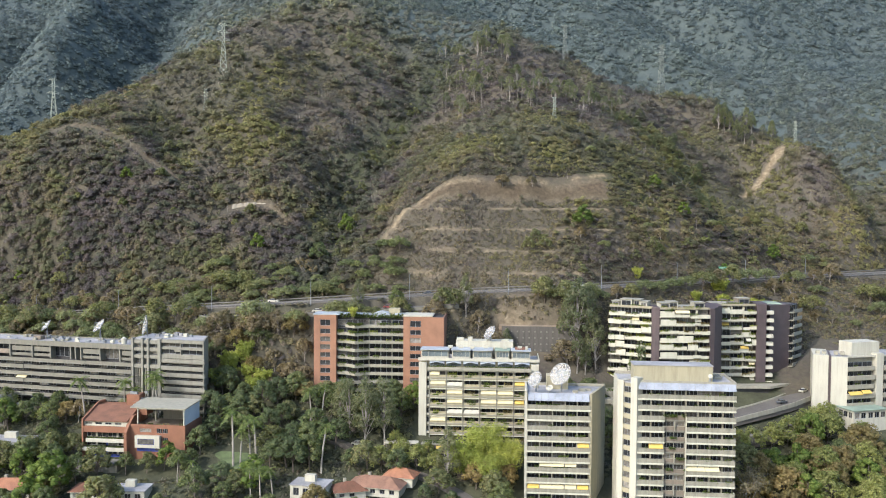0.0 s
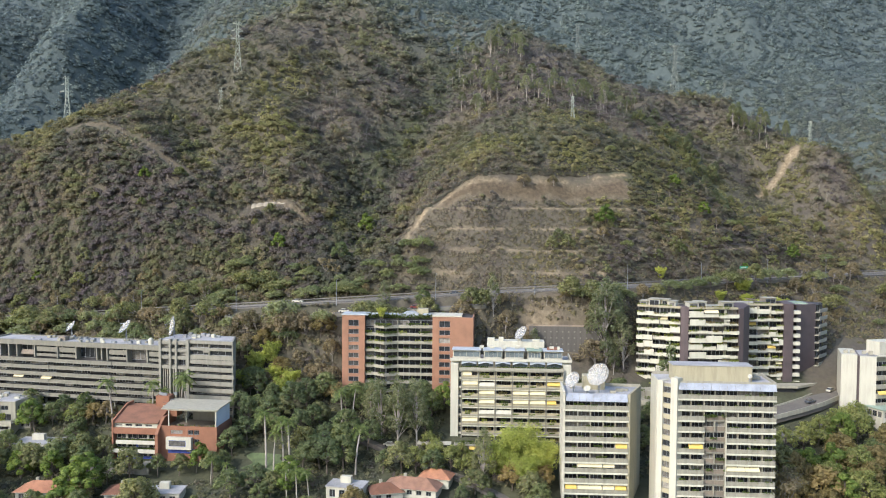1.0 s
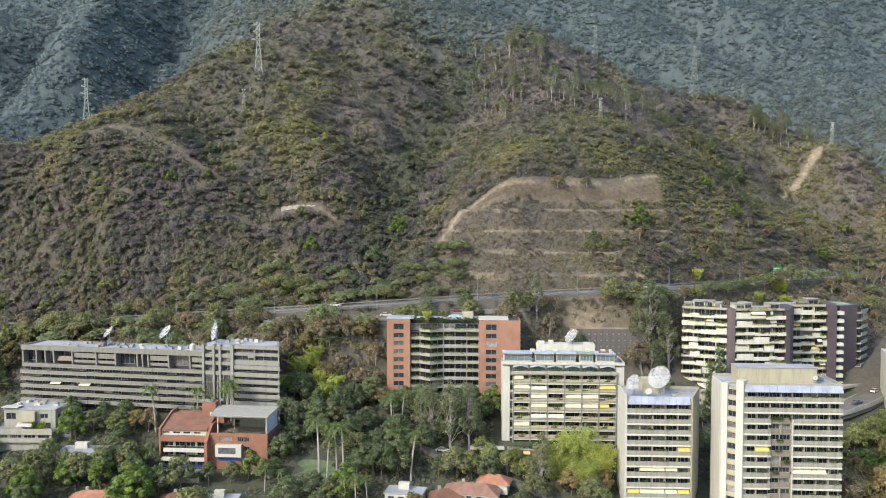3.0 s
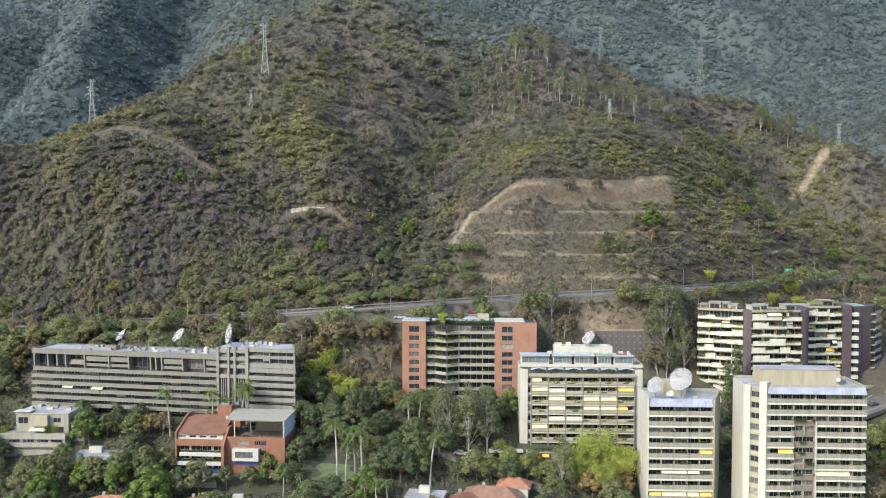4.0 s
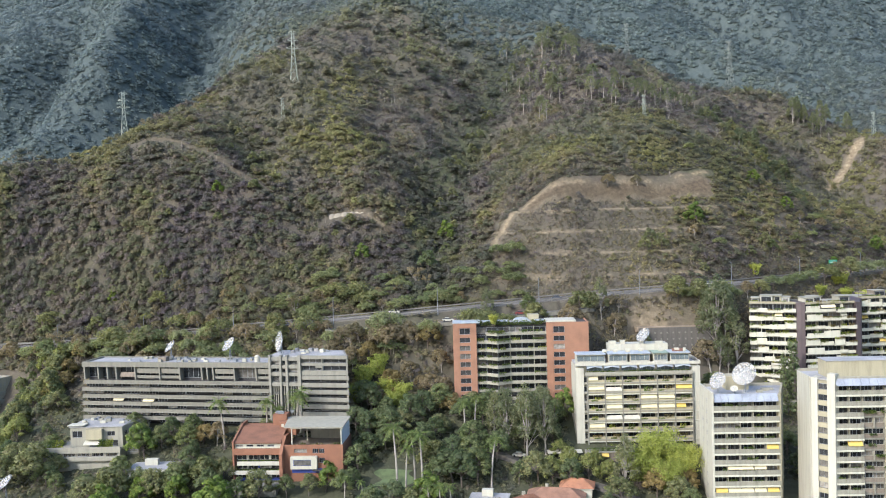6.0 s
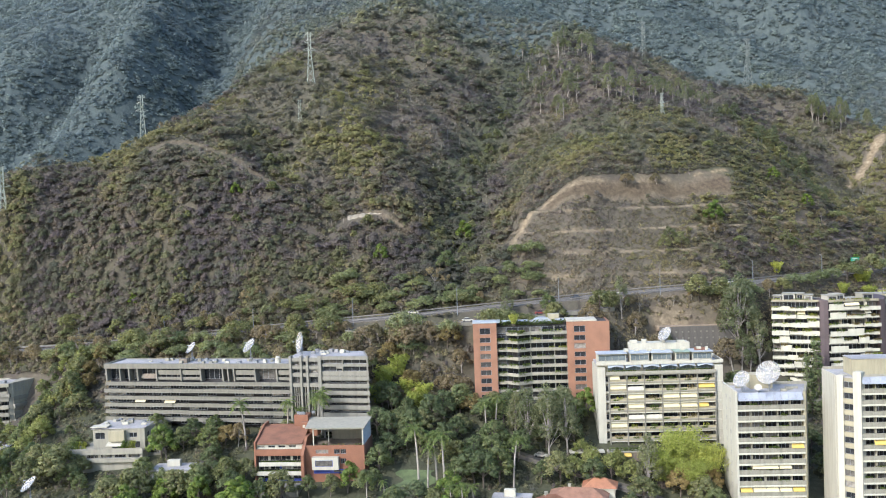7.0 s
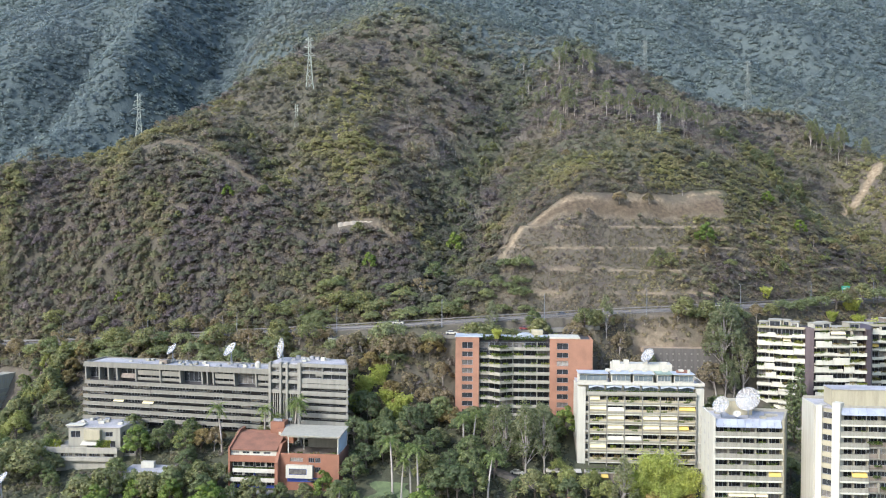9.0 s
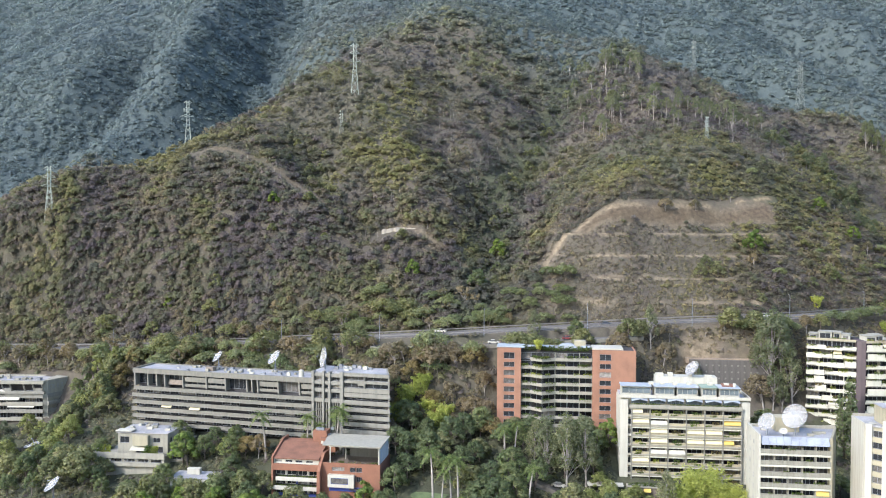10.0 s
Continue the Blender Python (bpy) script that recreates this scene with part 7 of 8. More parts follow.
def make_bare(seed, tall=8.0, leaf=None, twigs=24, per=12):
    """A leafless grey tree: forking limbs and a haze of fine twigs."""
    rng = np.random.default_rng(seed)
    bm = bmesh.new()
    add_tube(bm, [(0, 0, 0), (0.1, 0, tall * 0.3), (0.2, 0.1, tall * 0.55)], [tall * 0.02, tall * 0.016, tall * 0.01], 6)
    tips = []
    for k in range(9):
        a = 2.4 * k
        f = rng.uniform(0.25, 0.5)
        tip = Vector((math.cos(a) * tall * rng.uniform(0.2, 0.36), math.sin(a) * tall * rng.uniform(0.2, 0.36), tall * rng.uniform(0.6, 0.95)))
        add_tube(bm, [(0.1, 0.05, tall * f), tuple(tip * 0.6 + Vector((0, 0, tall * 0.12))), tuple(tip)], [tall * 0.010, tall * 0.006, tall * 0.002], 4)
        tips.append(tip)
        for _ in range(4):
            q = tip + Vector(rng.normal(scale=tall * 0.09, size=3))
            add_tube(bm, [tuple(tip * 0.75 + Vector((0, 0, tall * 0.12))), tuple(q)], [tall * 0.004, tall * 0.0015], 3)
            tips.append(q)
    me = bpy.data.meshes.new("bare_trunk")
    bm.to_mesh(me)
    bm.free()
    me.materials.append(PALEBARK)
    crown = leaves_mesh("bare_crown", [tuple(q) for q in tips], [tall * 0.09] * len(tips), per * 2, 0.2, leaf or LEAF_DRY, rng)
    return tree("dry_tree", "leafless grey-brown tree of the dry season on the slope", "tree", me, crown)


def make_palm(seed, tall=10.0, fronds=14, reach=2.35):
    rng = np.random.default_rng(seed)
    bend = rng.normal(scale=0.4, size=2)
    trunk = [(bend[0] * f * f, bend[1] * f * f, tall * f) for f in (0, 0.3, 0.6, 0.85, 1.0)]
    bm = bmesh.new()
    add_tube(bm, trunk, [0.22, 0.18, 0.16, 0.14, 0.11], 8)
    me = bpy.data.meshes.new("palm_trunk")
    bm.to_mesh(me)
    bm.free()
    me.materials.append(PALEBARK)
    t = new("palm_tree")
    tagged(t, "tall royal palm with a pale trunk and arching fronds", "palm tree", "palm trees")
    ob = new("trunk", me)
    ob.parent = t
    top = Vector(trunk[-1])
    for k in range(fronds):
        a = 2.4 * k
        rise = 1.1 - 1.7 * (k / fronds)
        bm = bmesh.new()
        spine = [top + Vector((math.cos(a) * reach * s, math.sin(a) * reach * s, reach * (rise * s * 0.9 - 0.75 * s * s))) for s in np.linspace(0, 1, 8)]
        across = Vector((-math.sin(a), math.cos(a), 0))
        for i, (p, q) in enumerate(zip(spine, spine[1:])):
            w = reach * 0.27 * math.sin(math.pi * min(1, (i + 1.2) / 8.4)) + 0.1
            for s in (-1, 1):
                for h in (0.0, 0.5):
                    b0, b1 = p.lerp(q, h), p.lerp(q, h + 0.38)
                    tip = b0.lerp(b1, 0.9) + across * s * w + Vector((0, 0, -0.35 * w))
                    bm.faces.new([bm.verts.new(v) for v in (b0, b1, tip)])
        me = bpy.data.meshes.new("frond")
        bm.to_mesh(me)
        bm.free()
        me.materials.append(LEAF_PALM)
        f = new("frond", me)
        f.parent = t
    return t


def make_bamboo(seed, tall=11.0, spread=5.0, leaf=None, culms=26, per=34, size=0.28):
    rng = np.random.default_rng(seed)
    bm = bmesh.new()
    centres, radii = [], []
    for k in range(culms):
        a, r = 2.4 * k, spread * 0.28 * math.sqrt(k / culms)
        out = spread * rng.uniform(0.3, 1.0) * (0.4 + 0.6 * k / culms)
        h = tall * rng.uniform(0.75, 1.0) * (1 - 0.25 * (out / spread) ** 2)
        p = [(r * math.cos(a), r * math.sin(a), 0), ((r + out * 0.2) * math.cos(a), (r + out * 0.2) * math.sin(a), h * 0.6), ((r + out * 0.9) * math.cos(a), (r + out * 0.9) * math.sin(a), h)]
        add_tube(bm, p, [0.07, 0.05, 0.02], 4)
        for f in (0.35, 0.55, 0.72, 0.88, 1.0):
            s = f * f
            centres.append(((r + out * 0.9 * s) * math.cos(a) + rng.normal(scale=0.3), (r + out * 0.9 * s) * math.sin(a) + rng.normal(scale=0.3), h * f * (1 if f < 1 else 0.96)))
            radii.append(tall * 0.075 * rng.uniform(0.8, 1.4))
    me = bpy.data.meshes.new("bamboo_culms")
    bm.to_mesh(me)
    bm.free()
    me.materials.append(BARK)
    crown = leaves_mesh("bamboo_leaves", centres, radii, per, size, leaf or LEAF_BAMBOO, rng, 1.0)
    return tree("bamboo", "feathery yellow-green clump of bamboo", "bamboo", me, crown)


KINDS = {
    "mid": [make_tree(s, "leafy_tree", "broad green leafy tree in a garden", LEAF_MID, tall=10, spread=4.3) for s in (1, 2, 3)],
    "dark": [make_tree(s, "leafy_tree", "dense dark green leafy tree in a garden", LEAF_DARK, tall=11, spread=4.4, lumps=24) for s in (4, 5, 6)],
    "bright": [make_tree(s, "leafy_tree", "rounded bright green leafy tree in a garden", LEAF_BRIGHT, tall=8, spread=3.4, lumps=18, base=0.2) for s in (7, 8)],
    "olive": [make_tree(s, "leafy_tree", "dull olive-green tree with a loose crown", LEAF_OLIVE, tall=9, spread=4.2, per=95) for s in (9, 10, 11)],
    "rust": [make_tree(s, "leafy_tree", "tree with rusty dry-season leaves", LEAF_RUST, tall=8, spread=3.8, per=90) for s in (12,)],
    "dry": [make_tree(s, "dry_tree", "sparse grey-brown dry-season tree", LEAF_DRY, tall=8, spread=3.6, per=80, size=0.26, bark=PALEBARK) for s in (13, 14)],
    "umbrella": [make_tree(s, "umbrella_tree", "flat-topped green tree beside the highway", LEAF_OLIVE if s == 15 else LEAF_ACACIA, tall=7.5, spread=5.2, lumps=18, per=74, size=0.3, base=0.45, flat=0.75, umbrella=True, lump=(0.24, 0.36)) for s in (15, 16, 17)],
    "tall": [make_tree(s, "tall_tree", "tall thin tree with sparse grey-olive foliage", LEAF_WISPY, tall=20, spread=4.2, lumps=34, per=84, size=0.27, base=0.18, lump=(0.2, 0.36), bark=PALEBARK, flat=1.1) for s in (18, 19)],
    "pine": [make_tree(s, "pine_tree", "tall pine with a bare pale trunk on the hilltop", LEAF_PINE, tall=19, spread=4.6, lumps=22, per=60, size=0.33, base=0.36, lump=(0.2, 0.34), bark=PALEBARK, flat=0.9, up=1.2) for s in (20, 21)],
    "acacia": [make_tree(s, "umbrella_tree", "broad flat-topped green acacia beside the highway", LEAF_ACACIA, tall=7, spread=5.4, lumps=24, per=70, size=0.28, base=0.4, flat=0.6, umbrella=True, lump=(0.2, 0.3)) for s in (41, 42)],
    "hollow": [make_tree(s, "hill_tree", "rounded green tree among the scrub of the hill", LEAF_HOLLOW, tall=7, spread=3.4, lumps=16, per=60, size=0.3, base=0.15) for s in (43, 44)],
    "grove": [make_tree(s, "forest_tree", "dense dull green forest tree in the hollow of the hill", LEAF_GROVE, tall=12, spread=5.0, lumps=22, per=84, size=0.33, base=0.15) for s in (31, 32)],
    "garden": [make_tree(s, "garden_tree", "large dense olive-green tree below the drive", LEAF_GARDEN, tall=11, spread=5.2, lumps=26, per=90, size=0.31, base=0.2) for s in (35, 36, 37)],
    "cypress": [make_tree(s, "cypress", "narrow dark cypress beside the terraces", LEAF_DARK, tall=15, spread=1.3, lumps=22, per=60, size=0.26, base=0.03, lump=(0.5, 0.8), flat=1.6) for s in (22,)],
    "bare": [make_bare(s) for s in (23, 24, 25)],
    "palm": [make_palm(s) for s in (26, 27)],
    "great_bamboo": [make_bamboo(30, 17.0, 9.0, None, 64, 40, 0.26)],
    "bamboo": [make_bamboo(s) for s in (28, 29)],
}
TALL = {"acacia": 7, "hollow": 7, "mid": 10, "garden": 11, "grove": 12, "dark": 11, "bright": 8, "olive": 9, "rust": 8, "dry": 8, "umbrella": 7.5, "tall": 20, "pine": 19, "cypress": 15, "bare": 8, "palm": 11.5, "bamboo": 11, "great_bamboo": 17}
USED = set()
TREES = []


def plant(kind, x, y, tall=None, rng=random, z=None, squash=1.0):
    src = KINDS[kind][rng.randrange(len(KINDS[kind]))]
    s = (tall or TALL[kind]) / TALL[kind]
    w = s * squash
    m = pose(x, y, (ground_z(x, y) if z is None else z) - 0.15, 0, 0, rng.uniform(0, 360)) @ Matrix.Diagonal((w, w, s, 1))
    TREES.append((x, y))
    if src not in USED:
        USED.add(src)
        src.matrix_world = m
        return src
    return copy_thing(src, m)


KEEP_OUT = (  # plan rectangles that stay clear: x0, x1, y0, y1
    (-206, -155, 295, 313), (-155, -107, 288, 308), (-74, -21, 300, 323), (-33, 13, 281, 303), (3, 34, 250, 272), (28, 68, 243, 266), (32, 112, 313, 360),
    (104, 155, 308, 340), (-143, -101, 255, 284), (-205, -176, 276, 296), (-285, -242, 318, 338), (-48, -27, 251, 263), (-65, -51, 247, 258),
    (-175, -159, 267, 277), (-6, 26, 312, 331), (-98, -79, 257, 273), (-44, -8, 274, 281), (-160, -142, 241, 252), (-222, -192, 240, 262), (-132, -104, 242, 253),
)


def clear(x, y, gap):
    if any(a - gap < x < b + gap and c - gap < y < d + gap for a, b, c, d in KEEP_OUT):
        return False
    d = y - float(lerp(ROAD_Y, x))
    return not -8.0 - 9.5 * float(shelf(x)) - gap * 0.4 < d < 8.0 + gap * 0.4


def fill(x0, x1, y0, y1, count, low, high, kinds, seed, gap=1.5, near=3.6):
    rng = random.Random(seed)
    made = tries = 0
    while made < count and tries < count * 40:
        tries += 1
        x, y = rng.uniform(x0, x1), rng.uniform(y0, y1)
        if not clear(x, y, gap) or any((x - a) ** 2 + (y - b) ** 2 < near * near for a, b in TREES):
            continue
        if segment_distance(np.array(x), np.array(y), list(zip(sx_, sy_))) < 3.2:
            continue
        if x > 55 and min(float(segment_distance(np.array(x), np.array(y), list(zip(dx_, dy_)))), float(segment_distance(np.array(x), np.array(y), list(zip(ex_, ey_))))) < 7:
            continue
        plant(rng.choice(kinds), x, y, rng.uniform(low, high), rng, squash=rng.uniform(0.9, 1.2))
        made += 1


R = random.Random(77)
# single trees that mark the place
for kind, x, y, tall in (
        ("great_bamboo", -6.5, 268.5, 17), ("great_bamboo", 0.5, 266.5, 13.5), ("great_bamboo", -13.0, 265.5, 13), ("great_bamboo", -5.0, 261.0, 12),
        ("bamboo", -103, 306, 11), ("bamboo", -98, 308, 10), ("bamboo", -106, 301, 9), ("tall", -46.5, 276.5, 25), ("tall", -52.5, 281.0, 21), ("tall", -40.5, 279.5, 22), ("tall", -57.0, 285.0, 16), ("garden", 76, 293.5, 10), ("garden", 82, 296, 10), ("garden", 88, 298.5, 10.5), ("garden", 94, 301, 11), ("garden", 100, 305, 11), ("garden", 106, 309, 11), ("garden", 71, 297, 8), ("garden", 112, 314, 10), ("grove", -244, 320, 9), ("grove", -239, 316, 10), ("grove", -235, 323, 9), ("garden", -241.5, 327, 8), ("grove", -230, 318, 9), ("garden", -236, 332, 8), ("grove", -228, 327, 9), ("garden", -258, 316, 8), ("grove", -268, 315, 8), ("garden", -249, 313, 8), ("garden", -34, 271, 9), ("garden", -28, 267, 9.5), ("garden", -21.5, 266.5, 8), ("garden", -15, 272, 7.5), ("garden", -25, 274, 6.5), ("garden", -39, 266, 9), ("garden", -36, 277.5, 7), ("tall", -18, 262, 15),
        ("tall", 24.0, 324.5, 24), ("tall", 28.0, 328.0, 22), ("tall", 20.5, 326.5, 20), ("tall", 31.0, 323.0, 18),
        ("cypress", 43.5, 306.5, 21), ("cypress", 46.5, 307.0, 19), ("tall", -59.5, 325.5, 10), ("bright", -33.0, 297.0, 11), ("mid", -37.0, 292.0, 10),
        ("palm", -126.0, 281.8, 15.5), ("palm", -122.5, 282.5, 15.8), ("palm", -119.5, 281.5, 15), ("palm", -132.5, 283.0, 13.5), ("palm", -147.0, 283.0, 14),
        ("palm", -86.5, 263.5, 15), ("palm", -83.5, 261.5, 15), ("palm", -81.0, 264.0, 14), ("palm", -78.5, 262.0, 15), ("palm", -57.6, 262.5, 13),
        ("palm", -75.0, 246.5, 9), ("palm", -71.5, 245.0, 10), ("palm", -68.5, 247.5, 9), ("palm", -101.0, 254.0, 7), ("palm", -95.0, 252.5, 6.5), ("palm", -66.5, 283.5, 12), ("palm", -63.5, 286.5, 11),
        ("bright", -163.0, 254.5, 10), ("mid", -155.0, 259.0, 11), ("bright", -139.0, 250.0, 9), ("olive", -147.0, 262.0, 11), ("mid", -176.0, 281.5, 11), ("bright", -173.0, 279.0, 9), ("mid", -168.5, 282.5, 9),
        ("rust", -154.5, 283.5, 8), ("dry", -150.0, 284.0, 8), ("mid", -133.5, 252.5, 9), ("olive", -127.0, 254.0, 9), ("mid", -119.5, 257.5, 7), ("olive", -113.0, 258.5, 7), ("bright", -108.0, 260.0, 7), ("mid", -99.5, 268.5, 10), ("dark", -144.5, 257.5, 10), ("olive", -142.0, 266.0, 11), ("mid", -99.0, 262.5, 9), ("mid", -101.5, 257.0, 8),
        ("rust", 85.0, 262.0, 9), ("rust", 92.0, 258.0, 9), ("bright", 78.0, 250.0, 9), ("bare", 72.0, 268.0, 11), ("bare", 70.0, 256.0, 11),
        ("bamboo", -95.0, 301.5, 9.5), ("bamboo", -88.5, 300.0, 9.0), ("bamboo", -91.5, 298.0, 8.0)):
    plant(kind, x, y, tall, R)
# woods, garden by garden
fill(-104, -30, 262, 299, 44, 8, 12.5, ("dark", "dark", "mid", "olive", "dark"), 1)
fill(-216, -46, 235, 256, 33, 7, 11, ("mid", "mid", "dark", "olive", "bright", "rust"), 2)
fill(-46, 4, 234, 266, 18, 6, 9, ("olive", "mid", "dark", "olive", "rust"), 3)
fill(-275, -205, 285, 318, 14, 4.5, 7,  ("dark", "mid", "olive"), 41)
fill(-292, -222, 284, 314, 20, 7, 10.5, ("garden", "grove", "garden"), 63, 0.5, 5.0)
fill(-275, -205, 250, 285, 26, 8, 11, ("dark", "dark", "mid", "olive"), 4)
fill(-205, -143, 256, 284, 16, 6, 9, ("mid", "olive", "dark"), 5)
fill(66, 160, 236, 302, 26, 7, 11, ("mid", "dark", "olive", "bright", "rust", "mid"), 6)
fill(66, 152, 262, 306, 38, 9, 13.5, ("garden", "rust", "garden", "olive", "rust"), 61, 0.5, 4.6)
fill(84, 104, 305, 330, 7, 4, 6.5, ("garden",), 62, 0.0, 3.0)
fill(32, 68, 267, 310, 16, 7, 10, ("dark", "mid", "olive"), 7)
fill(10, 34, 274, 322, 14, 7, 11, ("dark", "mid", "dry"), 8)
# the bank under the highway
fill(-108, -70, 296, 322, 30, 6, 9, ("dry", "bare", "dry", "rust"), 9, 0.8, 2.6)
fill(-215, -104, 313, 330, 28, 5, 8.5, ("dry", "umbrella", "bare", "umbrella", "dry"), 10, 0.5, 2.8)
fill(-300, -205, 322, 345, 18, 6, 9, ("umbrella", "dry"), 11, 0.5, 3.2)
fill(-24, 34, 318, 338, 6, 4, 7, ("dry", "bare"), 12, 0.6, 3.0)
fill(-72, -20, 323, 330, 16, 4, 7, ("umbrella", "dry"), 13, 0.3, 2.6)
fill(108, 190, 335, 400, 32, 5, 8.5, ("dry", "umbrella", "bare"), 14, 0.5, 3.2)
fill(46, 106, 352, 372, 15, 6, 8, ("bamboo",), 15, 0.0, 3.2)
# above the highway
fill(-262, -150, 344, 358, 14, 4.5, 7, ("umbrella", "dry", "bare", "dry"), 16, 0.2, 3.4)
fill(-168, -42, 341, 357, 48, 4.5, 7.5, ("umbrella", "umbrella", "acacia", "acacia", "bare", "dry"), 18, 0.2, 2.7)
fill(-40, 200, 348, 420, 14, 3.5, 6, ("dry", "umbrella", "dry"), 17, 0.2, 4.0)
for i in range(44):
    vx = -300 + i * 4.8 + R.uniform(-1.5, 1.5)
    plant(R.choice(("umbrella", "dry", "dry", "bare")), vx, float(lerp(ROAD_Y, vx)) - 10.4 - 8.3 * float(shelf(vx)) - R.uniform(0, 1.5), R.uniform(6.0, 9.0), R)
for vx in (-66, -60, -42, -36, -31, 12, 16, 20, 24, 29, 34, 40, 46, 52, 58, 64, 70, 77, 84, 92, 99, 108, 116, 123, 131, 140):
    plant(R.choice(("umbrella", "dry", "olive")), vx, float(lerp(ROAD_Y, vx)) - 9.6 - 8.6 * float(shelf(vx)) - R.uniform(0, 1.2), R.uniform(5.5, 9), R)
plant("bamboo", -56.8, 304.6, 5.6, R, z=52.2)
for kind, x, y, tall in (("olive", -22, 322.5, 10), ("dry", -88, 313.5, 7), ("umbrella", -81, 314, 7.5), ("dry", -62, 316.5, 6), ("umbrella", -53, 317, 6.5), ("dry", -99, 313, 8), ("tall", -17.5, 324, 13), ("dry", -13, 323.5, 9), ("olive", -26, 321.5, 8), ("mid", -44, 324, 8), ("dark", -167, 287, 9), ("mid", -160, 288, 8), ("dry", -140, 283, 8), ("olive", -133, 284, 7), ("mid", -181, 291, 8)):
    plant(kind, x, y, tall, R)
# trees on the bank between the two pale blocks
for i in range(30):
    plant(R.choice(("garden", "grove", "mid", "dark", "olive")), R.uniform(-247, -222), R.uniform(298, 336), R.uniform(6.5, 9.5), R)
for x, y in ((-221.5, 319), (-222.5, 325), (-221, 331), (-224, 315)):
    plant("rust", x, y, 7.5, R)
# pale green canopies above the highway and trees that stand before it
for i in range(26):
    vx = R.uniform(-132, -48)
    plant(R.choice(("acacia", "acacia", "umbrella")), vx, float(lerp(ROAD_Y, vx)) + R.uniform(10, 27), R.uniform(5.5, 8), R, squash=R.uniform(1.0, 1.3))
for i in range(14):
    vx = R.uniform(-150, -94)
    plant(R.choice(("acacia", "umbrella", "dry", "olive")), vx, float(lerp(ROAD_Y, vx)) - R.uniform(18, 24), R.uniform(8, 11), R)
# umbrella trees on both verges of the highway's lower reach
for i in range(34):
    vx = R.uniform(-246, -128)
    plant(R.choice(("acacia", "umbrella", "acacia", "olive")), vx, float(lerp(ROAD_Y, vx)) - R.uniform(10, 17), R.uniform(6.5, 9.5), R, squash=R.uniform(0.9, 1.2))
for i in range(22):
    vx = R.uniform(-262, -90)
    plant(R.choice(("acacia", "umbrella", "olive", "dry")), vx, float(lerp(ROAD_Y, vx)) + R.uniform(10, 20), R.uniform(5.5, 8.5), R, squash=R.uniform(0.9, 1.15))
# hilltop pines and gully trees
for i in range(56):
    py_ = R.uniform(444, 545)
    plant("pine", -14 - 0.2 * (py_ - 446) + R.uniform(-25, 24), py_, R.uniform(9, 17), R, squash=R.uniform(0.9, 1.2))
for i in range(30):
    f = R.random()
    plant("pine", 8 + 46 * f + R.uniform(-6, 6), 452 + 26 * f + R.uniform(-4, 44), R.uniform(9, 14), R, squash=R.uniform(0.9, 1.2))
for i in range(44):
    f = R.random()
    plant(R.choice(("grove", "grove", "hollow")), 48 + 50 * f + R.uniform(-14, 14), 484 - 44 * f + R.uniform(-16, 18), R.uniform(5, 9), R)
for i in range(16):
    plant(R.choice(("tall", "pine")), R.uniform(108, 140), R.uniform(498, 516), R.uniform(9, 14), R)
for i in range(28):
    f = R.random()
    plant(R.choice(("grove", "hollow", "hollow")), -82 + 26 * f * f + R.uniform(-5, 5), 372 + 130 * f + R.uniform(-3, 3), R.uniform(4, 6.5), R)
for i in range(9):
    plant("hollow", -178 + R.uniform(-10, 10), 420 + R.uniform(-14, 12), R.uniform(4, 6), R)
for i in range(10):
    plant(R.choice(("bright", "olive", "olive")), R.uniform(-250, -110), R.uniform(360, 385), R.uniform(3.5, 5.5), R)
for i in range(22):
    kx = R.uniform(24, 150)
    plant(R.choice(("dry", "hollow", "olive", "umbrella", "dry", "hollow", "acacia")), kx, float(lerp(ROAD_Y, kx)) + R.uniform(14, 44), R.uniform(3.5, 6.5), R)
for kind, x, y, tall in (("hollow", -199.5, 364, 7), ("dry", -192, 361.5, 7.5), ("dark", -85, 366, 11), ("bright", -113, 367, 6.5), ("bright", -79, 392, 8), ("hollow", -76, 399, 7), ("bright", 63.5, 419, 6), ("bright", 30, 381, 8), ("bright", 92, 398, 5.5), ("bright", 76, 411, 6), ("hollow", 8, 371, 8), ("hollow", 5, 366, 8), ("hollow", 12, 367, 7), ("dark", 62, 385, 6), ("bright", 118, 420, 6), ("acacia", 138, 430, 8), ("acacia", 146, 432, 7)):
    plant(kind, x, y, tall, R)
for x in (-5, -2, 21, 24, 27):
    plant(R.choice(("dry", "tall")), x, 320.8, R.uniform(11, 15), R)
for lst in KINDS.values():
    for src in lst:
        if src not in USED:
            for o in (*src.children, src):
                bpy.data.objects.remove(o)


